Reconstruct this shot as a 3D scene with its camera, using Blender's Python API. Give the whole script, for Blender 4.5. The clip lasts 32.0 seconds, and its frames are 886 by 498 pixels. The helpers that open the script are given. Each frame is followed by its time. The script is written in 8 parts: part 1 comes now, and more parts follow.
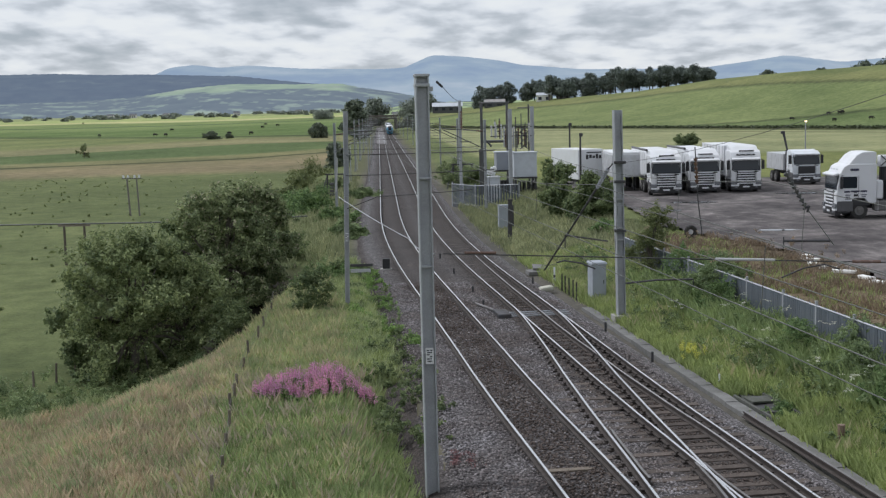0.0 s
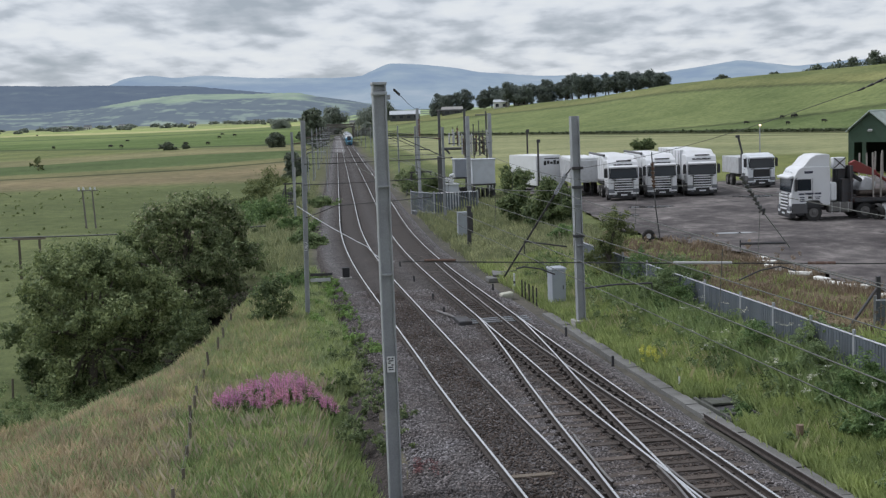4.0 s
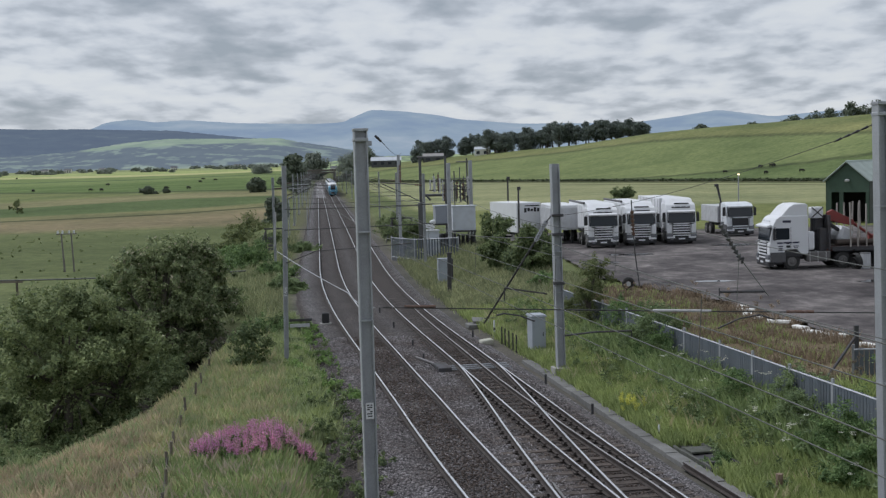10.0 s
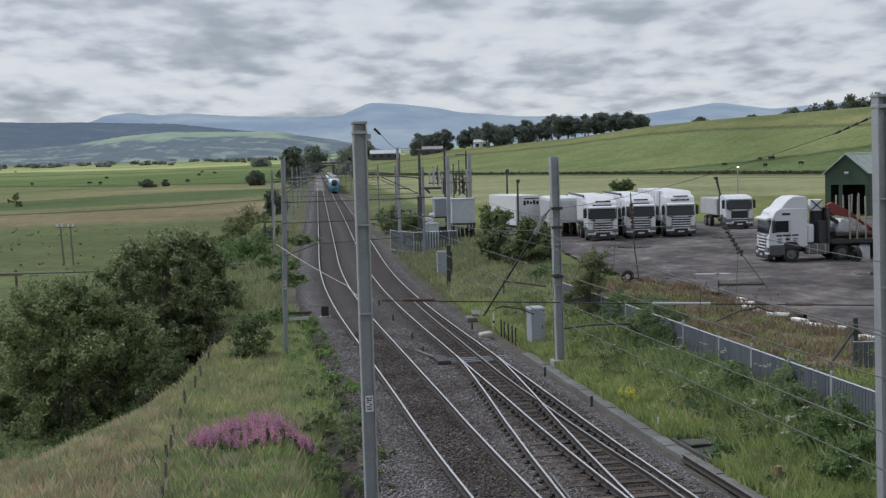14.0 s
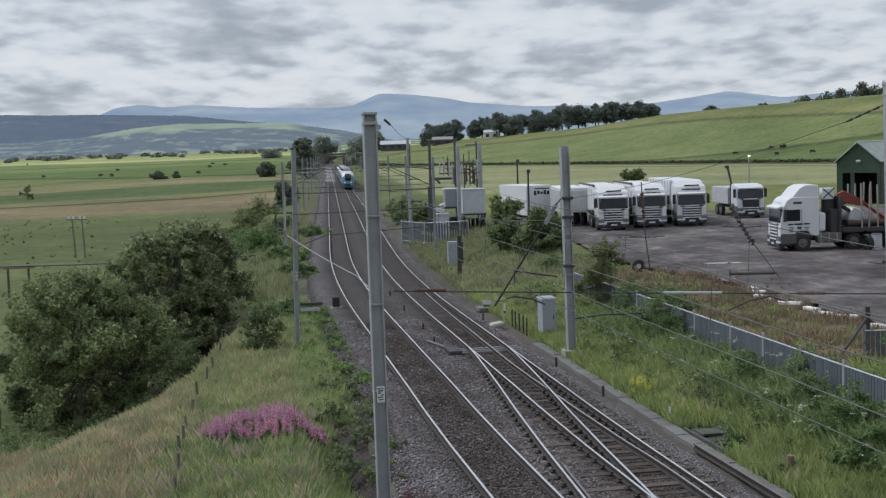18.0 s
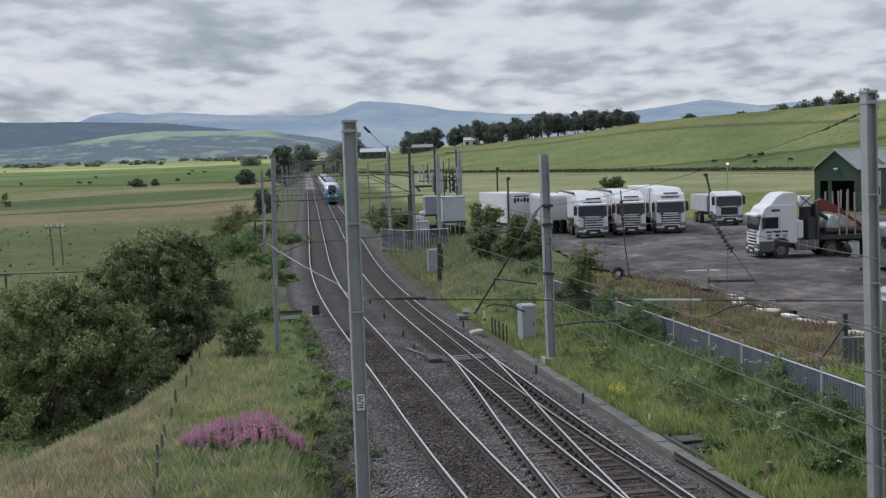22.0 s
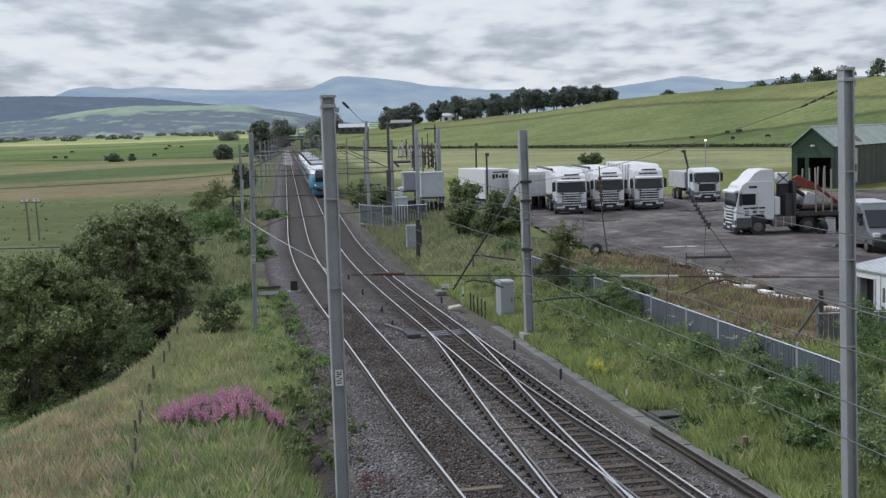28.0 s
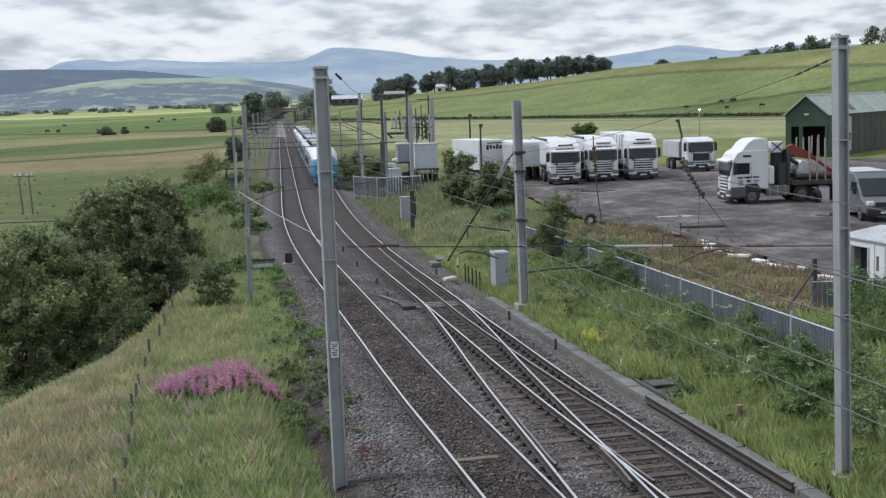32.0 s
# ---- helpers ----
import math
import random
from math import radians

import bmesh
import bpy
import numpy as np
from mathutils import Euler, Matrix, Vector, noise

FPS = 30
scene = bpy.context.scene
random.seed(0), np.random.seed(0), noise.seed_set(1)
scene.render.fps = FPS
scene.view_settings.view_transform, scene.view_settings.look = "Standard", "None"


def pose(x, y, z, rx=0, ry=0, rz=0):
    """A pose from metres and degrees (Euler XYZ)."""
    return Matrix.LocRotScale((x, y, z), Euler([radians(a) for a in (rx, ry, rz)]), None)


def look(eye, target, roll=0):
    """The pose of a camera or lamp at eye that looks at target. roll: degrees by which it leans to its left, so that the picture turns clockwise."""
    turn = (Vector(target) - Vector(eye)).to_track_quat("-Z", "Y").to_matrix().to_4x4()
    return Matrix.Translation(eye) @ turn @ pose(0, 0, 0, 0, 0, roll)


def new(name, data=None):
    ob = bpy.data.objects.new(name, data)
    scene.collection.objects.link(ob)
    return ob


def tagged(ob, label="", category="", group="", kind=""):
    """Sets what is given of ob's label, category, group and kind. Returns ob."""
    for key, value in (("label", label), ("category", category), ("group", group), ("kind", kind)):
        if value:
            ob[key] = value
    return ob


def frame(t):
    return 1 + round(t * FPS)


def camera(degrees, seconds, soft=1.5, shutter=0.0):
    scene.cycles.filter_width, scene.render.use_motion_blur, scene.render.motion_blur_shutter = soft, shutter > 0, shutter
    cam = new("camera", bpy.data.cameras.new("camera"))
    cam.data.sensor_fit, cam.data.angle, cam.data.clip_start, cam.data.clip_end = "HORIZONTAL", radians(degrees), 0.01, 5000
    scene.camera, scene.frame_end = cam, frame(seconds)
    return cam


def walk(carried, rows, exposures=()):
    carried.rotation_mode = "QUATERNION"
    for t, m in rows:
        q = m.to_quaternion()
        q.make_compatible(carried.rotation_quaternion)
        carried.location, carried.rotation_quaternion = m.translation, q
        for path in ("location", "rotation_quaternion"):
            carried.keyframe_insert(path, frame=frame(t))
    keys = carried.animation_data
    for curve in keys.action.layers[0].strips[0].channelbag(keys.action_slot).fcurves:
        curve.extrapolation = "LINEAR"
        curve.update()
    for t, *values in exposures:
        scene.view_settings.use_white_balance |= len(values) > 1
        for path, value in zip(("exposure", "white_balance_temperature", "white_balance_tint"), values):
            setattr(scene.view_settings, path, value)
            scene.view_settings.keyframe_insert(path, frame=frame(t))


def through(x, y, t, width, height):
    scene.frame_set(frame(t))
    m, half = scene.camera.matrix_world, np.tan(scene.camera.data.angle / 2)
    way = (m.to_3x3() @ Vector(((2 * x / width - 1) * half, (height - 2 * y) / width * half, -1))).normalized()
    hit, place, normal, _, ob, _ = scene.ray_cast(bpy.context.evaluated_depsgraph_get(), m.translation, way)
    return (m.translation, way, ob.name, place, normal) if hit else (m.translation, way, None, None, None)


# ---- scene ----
EYE = (0.0, 0.0, 7.5)
cam = camera(41.561, 32.0, soft=1.3)
TURNS = [  # seconds and the camera's turn in degrees; the eye stays where it is
    (0, 83.412, 1.342, 4.620),
    (0.5, 83.499, 1.512, 4.500),
    (1, 83.555, 1.666, 4.173),
    (1.5, 83.462, 1.802, 3.882),
    (2, 83.429, 1.877, 3.514),
    (2.5, 83.418, 1.983, 3.240),
    (3, 83.468, 2.063, 2.988),
    (3.5, 83.563, 2.087, 2.791),
    (5.5, 84.388, 1.609, 2.027),
    (6, 84.594, 1.592, 2.071),
    (6.5, 84.958, 1.578, 1.912),
    (7, 85.437, 1.632, 1.751),
    (7.5, 85.743, 1.570, 1.600),
    (8, 85.960, 1.491, 1.602),
    (8.5, 86.047, 1.444, 1.656),
    (9, 86.049, 1.433, 1.674),
    (9.5, 86.041, 1.430, 1.632),
    (10, 85.968, 1.498, 1.626),
    (10.5, 85.872, 1.540, 1.665),
    (11, 85.835, 1.563, 1.730),
    (11.5, 85.868, 1.605, 1.817),
    (12, 85.902, 1.624, 1.845),
    (12.5, 85.961, 1.642, 1.757),
    (13, 85.932, 1.644, 1.663),
    (13.5, 85.817, 1.612, 1.591),
    (14, 85.620, 1.543, 1.587),
    (14.5, 85.374, 1.515, 1.602),
    (16.5, 84.993, 1.607, 1.586),
    (17, 85.061, 1.766, 1.778),
    (17.5, 85.110, 1.828, 1.931),
    (18, 85.166, 1.856, 2.088),
    (18.5, 85.241, 1.901, 2.172),
    (19, 85.380, 1.867, 1.932),
    (19.5, 85.493, 1.891, 1.755),
    (20, 85.523, 1.864, 1.582),
    (20.5, 85.544, 1.821, 1.407),
    (21, 85.525, 1.784, 1.327),
    (21.5, 85.493, 1.790, 1.236),
    (22, 85.509, 1.815, 1.104),
    (22.5, 85.495, 1.811, 0.995),
    (23, 85.401, 1.853, 0.984),
    (23.5, 85.286, 1.826, 1.028),
    (24, 85.193, 1.769, 1.024),
    (24.5, 85.115, 1.755, 0.992),
    (25, 85.120, 1.755, 0.890),
    (25.5, 85.147, 1.744, 0.813),
    (27.5, 84.550, 1.599, 0.033),
    (28, 84.294, 1.627, 0.066),
    (28.5, 84.144, 1.662, -0.050),
    (29, 83.976, 1.705, -0.181),
    (29.5, 83.618, 1.708, -0.394),
    (30, 83.232, 1.742, -0.537),
    (30.5, 82.896, 1.857, -0.575),
    (31, 82.754, 1.885, -0.593),
    (31.5, 82.723, 1.926, -0.442),
    (32, 82.877, 1.990, -0.249),
]
EXPOSURES = [(t, e, k, 11) for t, e, k in ((0, 0.14, 6330), (3, 0.11, 6320), (7, -0.09, 6230), (9, -0.10, 6230), (14, -0.09, 6230), (17, -0.03, 6230), (20, -0.06, 6230), (25, -0.05, 6200), (28, 0.09, 6200), (30, 0.21, 6250), (32, 0.29, 6250))]
walk(cam, [(t, pose(*EYE, rx, ry, rz)) for t, rx, ry, rz in TURNS], EXPOSURES)

# ---- light: bright overcast day, sun behind thin cloud ----
SUN_UP, SUN_TURN = 52.0, -70.0
world = bpy.data.worlds.new("sky")
scene.world = world
world.use_nodes = True
wt = world.node_tree
wt.nodes.clear()


def wn(kind, **values):
    n = wt.nodes.new(kind)
    for k, v in values.items():
        n.inputs[k].default_value = v
    return n


sky = wt.nodes.new("ShaderNodeTexSky")
sky.sky_type, sky.sun_disc = "NISHITA", False
sky.sun_elevation, sky.sun_rotation = radians(SUN_UP), radians(SUN_TURN)
tc = wt.nodes.new("ShaderNodeTexCoord")
sep = wt.nodes.new("ShaderNodeSeparateXYZ")
wt.links.new(tc.outputs["Generated"], sep.inputs[0])
lift = wt.nodes.new("ShaderNodeMath")
lift.operation = "ADD"
wt.links.new(sep.outputs["Z"], lift.inputs[0])
lift.inputs[1].default_value = 0.19
floor_ = wt.nodes.new("ShaderNodeMath")
floor_.operation = "MAXIMUM"
wt.links.new(lift.outputs[0], floor_.inputs[0])
floor_.inputs[1].default_value = 0.06
flat = wt.nodes.new("ShaderNodeVectorMath")
flat.operation = "DIVIDE"
comb = wt.nodes.new("ShaderNodeCombineXYZ")
for i in range(3):
    wt.links.new(floor_.outputs[0], comb.inputs[i])
wt.links.new(tc.outputs["Generated"], flat.inputs[0])
wt.links.new(comb.outputs[0], flat.inputs[1])
shift = wt.nodes.new("ShaderNodeMapping")
shift.inputs["Location"].default_value = (1.7, 0.4, 0.0)
shift.inputs["Scale"].default_value = (1.25, 1.0, 0.0)
wt.links.new(flat.outputs[0], shift.inputs[0])


def summed(a, ka, b, kb, c=0.0):
    """a * ka + b * kb + c, for two of the sky's values."""
    p = wt.nodes.new("ShaderNodeMath")
    p.operation = "MULTIPLY_ADD"
    wt.links.new(b, p.inputs[0])
    p.inputs[1].default_value, p.inputs[2].default_value = kb, c
    q = wt.nodes.new("ShaderNodeMath")
    q.operation = "MULTIPLY_ADD"
    wt.links.new(a, q.inputs[0])
    q.inputs[1].default_value = ka
    wt.links.new(p.outputs[0], q.inputs[2])
    return q.outputs[0]


# banks of cloud, the puffs they are made of, and a thicker deck overhead
high = wt.nodes.new("ShaderNodeMath")
high.operation = "MINIMUM"
wt.links.new(sep.outputs["Z"], high.inputs[0])
high.inputs[1].default_value = 0.15
big = wn("ShaderNodeTexNoise", Scale=2.0, Detail=3.0, Roughness=0.45, Distortion=0.05)
puff = wn("ShaderNodeTexNoise", Scale=6.5, Detail=6.0, Roughness=0.47, Distortion=0.1)
for n in (big, puff):
    wt.links.new(shift.outputs[0], n.inputs["Vector"])
thick = summed(summed(big.outputs["Fac"], 0.62, puff.outputs["Fac"], 0.50, -0.020), 1.0, high.outputs[0], -0.25, 0.0)
cloud = wt.nodes.new("ShaderNodeValToRGB")
cloud.color_ramp.elements[0].position, cloud.color_ramp.elements[0].color = 0.36, (5.2, 5.8, 6.4, 1)
cloud.color_ramp.elements[1].position, cloud.color_ramp.elements[1].color = 0.64, (10.9, 11.2, 11.3, 1)
for pos, c in ((0.45, (6.9, 7.4, 8.0)), (0.505, (8.6, 9.1, 9.7)), (0.56, (10.1, 10.5, 10.9))):
    cloud.color_ramp.elements.new(pos).color = (*c, 1)
wt.links.new(thick, cloud.inputs[0])
mix = wt.nodes.new("ShaderNodeMix")
mix.data_type = "RGBA"
mix.inputs[0].default_value = 0.88
wt.links.new(sky.outputs[0], mix.inputs[6])
wt.links.new(cloud.outputs[0], mix.inputs[7])
bg = wn("ShaderNodeBackground", Strength=0.0715)
wt.links.new(mix.outputs[2], bg.inputs[0])
wo = wt.nodes.new("ShaderNodeOutputWorld")
wt.links.new(bg.outputs[0], wo.inputs[0])

sun = new("sun", bpy.data.lights.new("sun", "SUN"))
sun.data.energy, sun.data.angle, sun.data.color = 2.2, radians(12), (0.98, 0.985, 1.0)
sa, se = radians(SUN_TURN), radians(SUN_UP)
sun.matrix_world = look((math.sin(sa) * math.cos(se) * 60, math.cos(sa) * math.cos(se) * 60, math.sin(se) * 60), (0, 0, 0))


# ---- materials ----
def nodes_of(name, rough=0.7, metal=0.0):
    m = bpy.data.materials.new(name)
    m.use_nodes = True
    t = m.node_tree
    b = t.nodes["Principled BSDF"]
    b.inputs["Roughness"].default_value, b.inputs["Metallic"].default_value = rough, metal
    return m, t, b


def noise_of(t, scale, detail=4.0, rough=0.55, coords="Object", stretch=None):
    c = t.nodes.new("ShaderNodeTexCoord")
    n = t.nodes.new("ShaderNodeTexNoise")
    n.inputs["Scale"].default_value, n.inputs["Detail"].default_value, n.inputs["Roughness"].default_value = scale, detail, rough
    if stretch:
        k = t.nodes.new("ShaderNodeMapping")
        k.inputs["Scale"].default_value = stretch
        t.links.new(c.outputs[coords], k.inputs[0])
        t.links.new(k.outputs[0], n.inputs["Vector"])
    else:
        t.links.new(c.outputs[coords], n.inputs["Vector"])
    return n


def ramp_of(t, source, stops):
    r = t.nodes.new("ShaderNodeValToRGB")
    e = r.color_ramp.elements
    while len(e) < len(stops):
        e.new(0.5)
    for el, (p, c) in zip(e, stops):
        el.position, el.color = p, (*c, 1)
    t.links.new(source, r.inputs[0])
    return r


def mixed(t, a, b, fac, how="MIX"):
    m = t.nodes.new("ShaderNodeMix")
    m.data_type, m.blend_type = "RGBA", how
    for sock, v in ((m.inputs[0], fac), (m.inputs[6], a), (m.inputs[7], b)):
        if isinstance(v, (int, float)):
            sock.default_value = v
        elif isinstance(v, tuple):
            sock.default_value = (*v, 1)
        else:
            t.links.new(v, sock)
    return m.outputs[2]


def bump_of(t, b, source, strength, distance=0.02):
    k = t.nodes.new("ShaderNodeBump")
    k.inputs["Strength"].default_value, k.inputs["Distance"].default_value = strength, distance
    t.links.new(source, k.inputs["Height"])
    t.links.new(k.outputs[0], b.inputs["Normal"])


def paint(name, colour, rough=0.5, metal=0.0, scale=6.0, vary=0.25, dirt=0.25, dirt_colour=(0.12, 0.10, 0.08), bump=0.08, fine=60.0, by_object=0.0, by_island=0.0):
    """A surface of one colour with broad stains, fine grain and a little relief."""
    m, t, b = nodes_of(name, rough, metal)
    broad = noise_of(t, scale)
    grain = noise_of(t, fine, 3.0)
    lo, hi = tuple(c * (1 - vary) for c in colour), tuple(min(1, c * (1 + vary * 0.6)) for c in colour)
    base = ramp_of(t, grain.outputs["Fac"], [(0.3, lo), (0.7, hi)]).outputs[0]
    stain = ramp_of(t, broad.outputs["Fac"], [(0.45, (0, 0, 0)), (0.75, (dirt, dirt, dirt))]).outputs[0]
    col = mixed(t, base, dirt_colour, stain)
    if by_object or by_island:
        if by_object:
            rnd, amount = t.nodes.new("ShaderNodeObjectInfo").outputs["Random"], by_object
        else:
            rnd, amount = t.nodes.new("ShaderNodeNewGeometry").outputs["Random Per Island"], by_island
        shade = ramp_of(t, rnd, [(0, (1 - amount,) * 3), (1, (1 + amount,) * 3)]).outputs[0]
        col = mixed(t, col, shade, 1.0, "MULTIPLY")
    t.links.new(col, b.inputs["Base Color"])
    rr = ramp_of(t, broad.outputs["Fac"], [(0.3, (rough * 0.8,) * 3), (0.7, (min(1, rough * 1.25),) * 3)])
    t.links.new(rr.outputs[0], b.inputs["Roughness"])
    if bump:
        bump_of(t, b, grain.outputs["Fac"], bump)
    return m


def leafy(name, dark, light, rough=0.6, through=0.42, bloom=None):
    """Leaves or blades: each one its own shade, a little light comes through."""
    m, t, b = nodes_of(name, rough)
    rnd = t.nodes.new("ShaderNodeNewGeometry").outputs["Random Per Island"]
    c1 = ramp_of(t, rnd, [(0, dark), (1, light)] if bloom is None else [(0, dark), (0.93, light), (0.96, bloom)]).outputs[0]
    n = noise_of(t, 0.8, 3.0)
    tone = ramp_of(t, n.outputs["Fac"], [(0.3, (0.7, 0.72, 0.7)), (0.7, (1.2, 1.15, 1.05))]).outputs[0]
    col = mixed(t, c1, tone, 1.0, "MULTIPLY")
    t.links.new(col, b.inputs["Base Color"])
    b.inputs["Specular IOR Level"].default_value = 0.2
    tr = t.nodes.new("ShaderNodeBsdfTranslucent")
    t.links.new(col, tr.inputs[0])
    ms = t.nodes.new("ShaderNodeMixShader")
    ms.inputs[0].default_value = through
    t.links.new(b.outputs[0], ms.inputs[1])
    t.links.new(tr.outputs[0], ms.inputs[2])
    t.links.new(ms.outputs[0], t.nodes["Material Output"].inputs[0])
    return m


GALV = paint("galvanised_steel", (0.395, 0.41, 0.435), 0.55, 0.35, 1.2, 0.12, 0.35, (0.2, 0.19, 0.19), 0.05, 40)
STEEL_DARK = paint("dark_weathered_steel", (0.06, 0.06, 0.065), 0.6, 0.2, 3, 0.3, 0.3, (0.1, 0.06, 0.04))
STEEL_MID = paint("weathered_grey_steel", (0.115, 0.118, 0.12), 0.65, 0.2, 3, 0.25, 0.3, (0.13, 0.09, 0.07))
RAIL_TOP = paint("polished_rail_head", (0.70, 0.71, 0.73), 0.32, 0.75, 3, 0.06, 0.1)
RAIL_SIDE = paint("rusty_rail_side", (0.050, 0.040, 0.035), 0.85, 0.0, 5, 0.3, 0.4, (0.05, 0.04, 0.035))
RAIL_WORN = paint("worn_grey_rail_head", (0.33, 0.325, 0.325), 0.5, 0.4, 5, 0.2, 0.3, (0.16, 0.13, 0.11))
RAIL_DULL = paint("dull_unused_rail", (0.20, 0.195, 0.195), 0.6, 0.3, 5, 0.3, 0.4, (0.12, 0.08, 0.06))
WOOD_SLEEPER = paint("creosoted_sleeper", (0.088, 0.069, 0.058), 0.9, 0, 4, 0.45, 0.4, (0.06, 0.05, 0.045), 0.3, 30, by_object=0.3)
TROUGH = paint("trough_concrete", (0.165, 0.163, 0.158), 0.9, 0, 2, 0.2, 0.5, (0.09, 0.09, 0.07), 0.25, 22, by_object=0.15)
TROUGH_OLD = paint("mossy_old_concrete", (0.088, 0.090, 0.080), 0.95, 0, 3, 0.25, 0.6, (0.05, 0.06, 0.035), 0.35, 22, by_object=0.25)
CONCRETE = paint("grey_concrete", (0.33, 0.32, 0.30), 0.9, 0, 2, 0.18, 0.35, (0.16, 0.16, 0.13), 0.2, 25, by_object=0.12)
INSULATOR = paint("glazed_brown_insulator", (0.14, 0.08, 0.06), 0.25, 0, 8, 0.1, 0.1)
INSULATOR_GREY = paint("grey_insulator", (0.42, 0.42, 0.43), 0.4, 0, 8, 0.1, 0.1)
WIRE = paint("weathered_wire", (0.13, 0.135, 0.125), 0.6, 0.4, 8, 0.2, 0.2)
WIRE_DARK = paint("dark_wire", (0.05, 0.05, 0.05), 0.6, 0.2, 8, 0.2, 0.2)
WHITE_PAINT = paint("white_lorry_paint", (0.70, 0.71, 0.73), 0.35, 0, 0.9, 0.04, 0.25, (0.45, 0.42, 0.38), 0.0)
BLACK_TRIM = paint("black_plastic_trim", (0.025, 0.025, 0.028), 0.6, 0, 4, 0.3, 0.3, (0.06, 0.055, 0.05))
GREY_TRIM = paint("grey_plastic_trim", (0.10, 0.10, 0.105), 0.65, 0, 4, 0.3, 0.3, (0.12, 0.11, 0.1))
TYRE = paint("tyre_rubber", (0.03, 0.03, 0.03), 0.9, 0, 6, 0.3, 0.5, (0.09, 0.08, 0.07), 0.2)
RIM = paint("dusty_wheel_rim", (0.17, 0.165, 0.16), 0.55, 0.3, 6, 0.2, 0.4, (0.1, 0.09, 0.08))
CHROME = paint("bright_metal", (0.6, 0.6, 0.6), 0.3, 0.9, 6, 0.1, 0.1)
RED = paint("red_crane_paint", (0.22, 0.035, 0.03), 0.5, 0, 4, 0.2, 0.3)
GLASS_DARK, _t, _b = nodes_of("dark_window_glass", 0.08)
_b.inputs["Base Color"].default_value = (0.017, 0.022, 0.028, 1)
_b.inputs["Specular IOR Level"].default_value = 0.5
LAMP_GLASS, _t, _b = nodes_of("lamp_glass", 0.15)
_b.inputs["Base Color"].default_value = (0.7, 0.72, 0.74, 1)


# ---- building helpers ----
def mesh_of(name, verts, faces, mats, smooth=False, slots=None):
    me = bpy.data.meshes.new(name)
    me.from_pydata([tuple(v) for v in verts], [], [tuple(f) for f in faces])
    for m in (mats if isinstance(mats, (list, tuple)) else [mats]):
        me.materials.append(m)
    if slots is not None:
        me.polygons.foreach_set("material_index", slots)
    if smooth:
        me.polygons.foreach_set("use_smooth", [True] * len(me.polygons))
    me.update()
    return me


def part(name, bm, material, parent=None, label="", smooth=False):
    """Links a bmesh as one mesh object, under a thing or a part where one is given."""
    me = bpy.data.meshes.new(name)
    bm.to_mesh(me)
    bm.free()
    for m in (material if isinstance(material, (list, tuple)) else [material]):
        me.materials.append(m)
    if smooth:
        me.polygons.foreach_set("use_smooth", [True] * len(me.polygons))
    ob = new(name, me)
    ob.parent = parent
    if label:
        ob["label"] = label
    return ob


def root(name, m, label, category, group="", kind=""):
    ob = new(name)
    ob.empty_display_size = 0.3
    ob.matrix_basis = m
    return tagged(ob, label, category, group, kind)


def box(bm, c, s, turn=None, bevel=0.0, taper=None):
    """A block with centre c and size s; taper scales its top in x and y."""
    m = Matrix.Translation(c) @ (turn or Matrix()) @ Matrix.Diagonal((*s, 1))
    vs = bmesh.ops.create_cube(bm, size=1.0, matrix=Matrix())["verts"]
    if taper:
        for v in vs:
            if v.co.z > 0:
                v.co.x *= taper[0]
                v.co.y *= taper[1]
    bmesh.ops.transform(bm, matrix=m, verts=vs)
    if bevel:
        es = list({e for v in vs for e in v.link_edges})
        bmesh.ops.bevel(bm, geom=es, offset=bevel, segments=2, affect="EDGES", profile=0.5)
    return bm


def rod(bm, a, b, r, r2=None, n=8, cap=True):
    """A round bar from a to b."""
    a, b = Vector(a), Vector(b)
    d = b - a
    if d.length < 1e-6:
        return bm
    q = d.to_track_quat("Z", "Y").to_matrix().to_4x4()
    bmesh.ops.create_cone(bm, cap_ends=cap, segments=n, radius1=r, radius2=r if r2 is None else r2, depth=d.length,
                          matrix=Matrix.Translation((a + b) / 2) @ q)
    return bm


def bm_box(c, s, turn=None, bevel=0.0, taper=None):
    return box(bmesh.new(), c, s, turn, bevel, taper)


def bm_rod(a, b, r, r2=None, n=8):
    return rod(bmesh.new(), a, b, r, r2, n)


def prism(bm, outline, x0, x1, bevel=0.0):
    """A block whose side view (y, z) is the outline, from x0 to x1."""
    lo = [bm.verts.new((x0, y, z)) for y, z in outline]
    hi = [bm.verts.new((x1, y, z)) for y, z in outline]
    n = len(outline)
    bm.faces.new(lo[::-1])
    bm.faces.new(hi)
    for i in range(n):
        bm.faces.new((lo[i], lo[(i + 1) % n], hi[(i + 1) % n], hi[i]))
    bmesh.ops.recalc_face_normals(bm, faces=bm.faces)
    if bevel:
        bmesh.ops.bevel(bm, geom=list(bm.edges), offset=bevel, segments=2, affect="EDGES", profile=0.5)
    return bm


def smoothstep(a, b, v):
    u = np.clip((np.asarray(v, float) - a) / (b - a), 0, 1)
    return u * u * (3 - 2 * u)


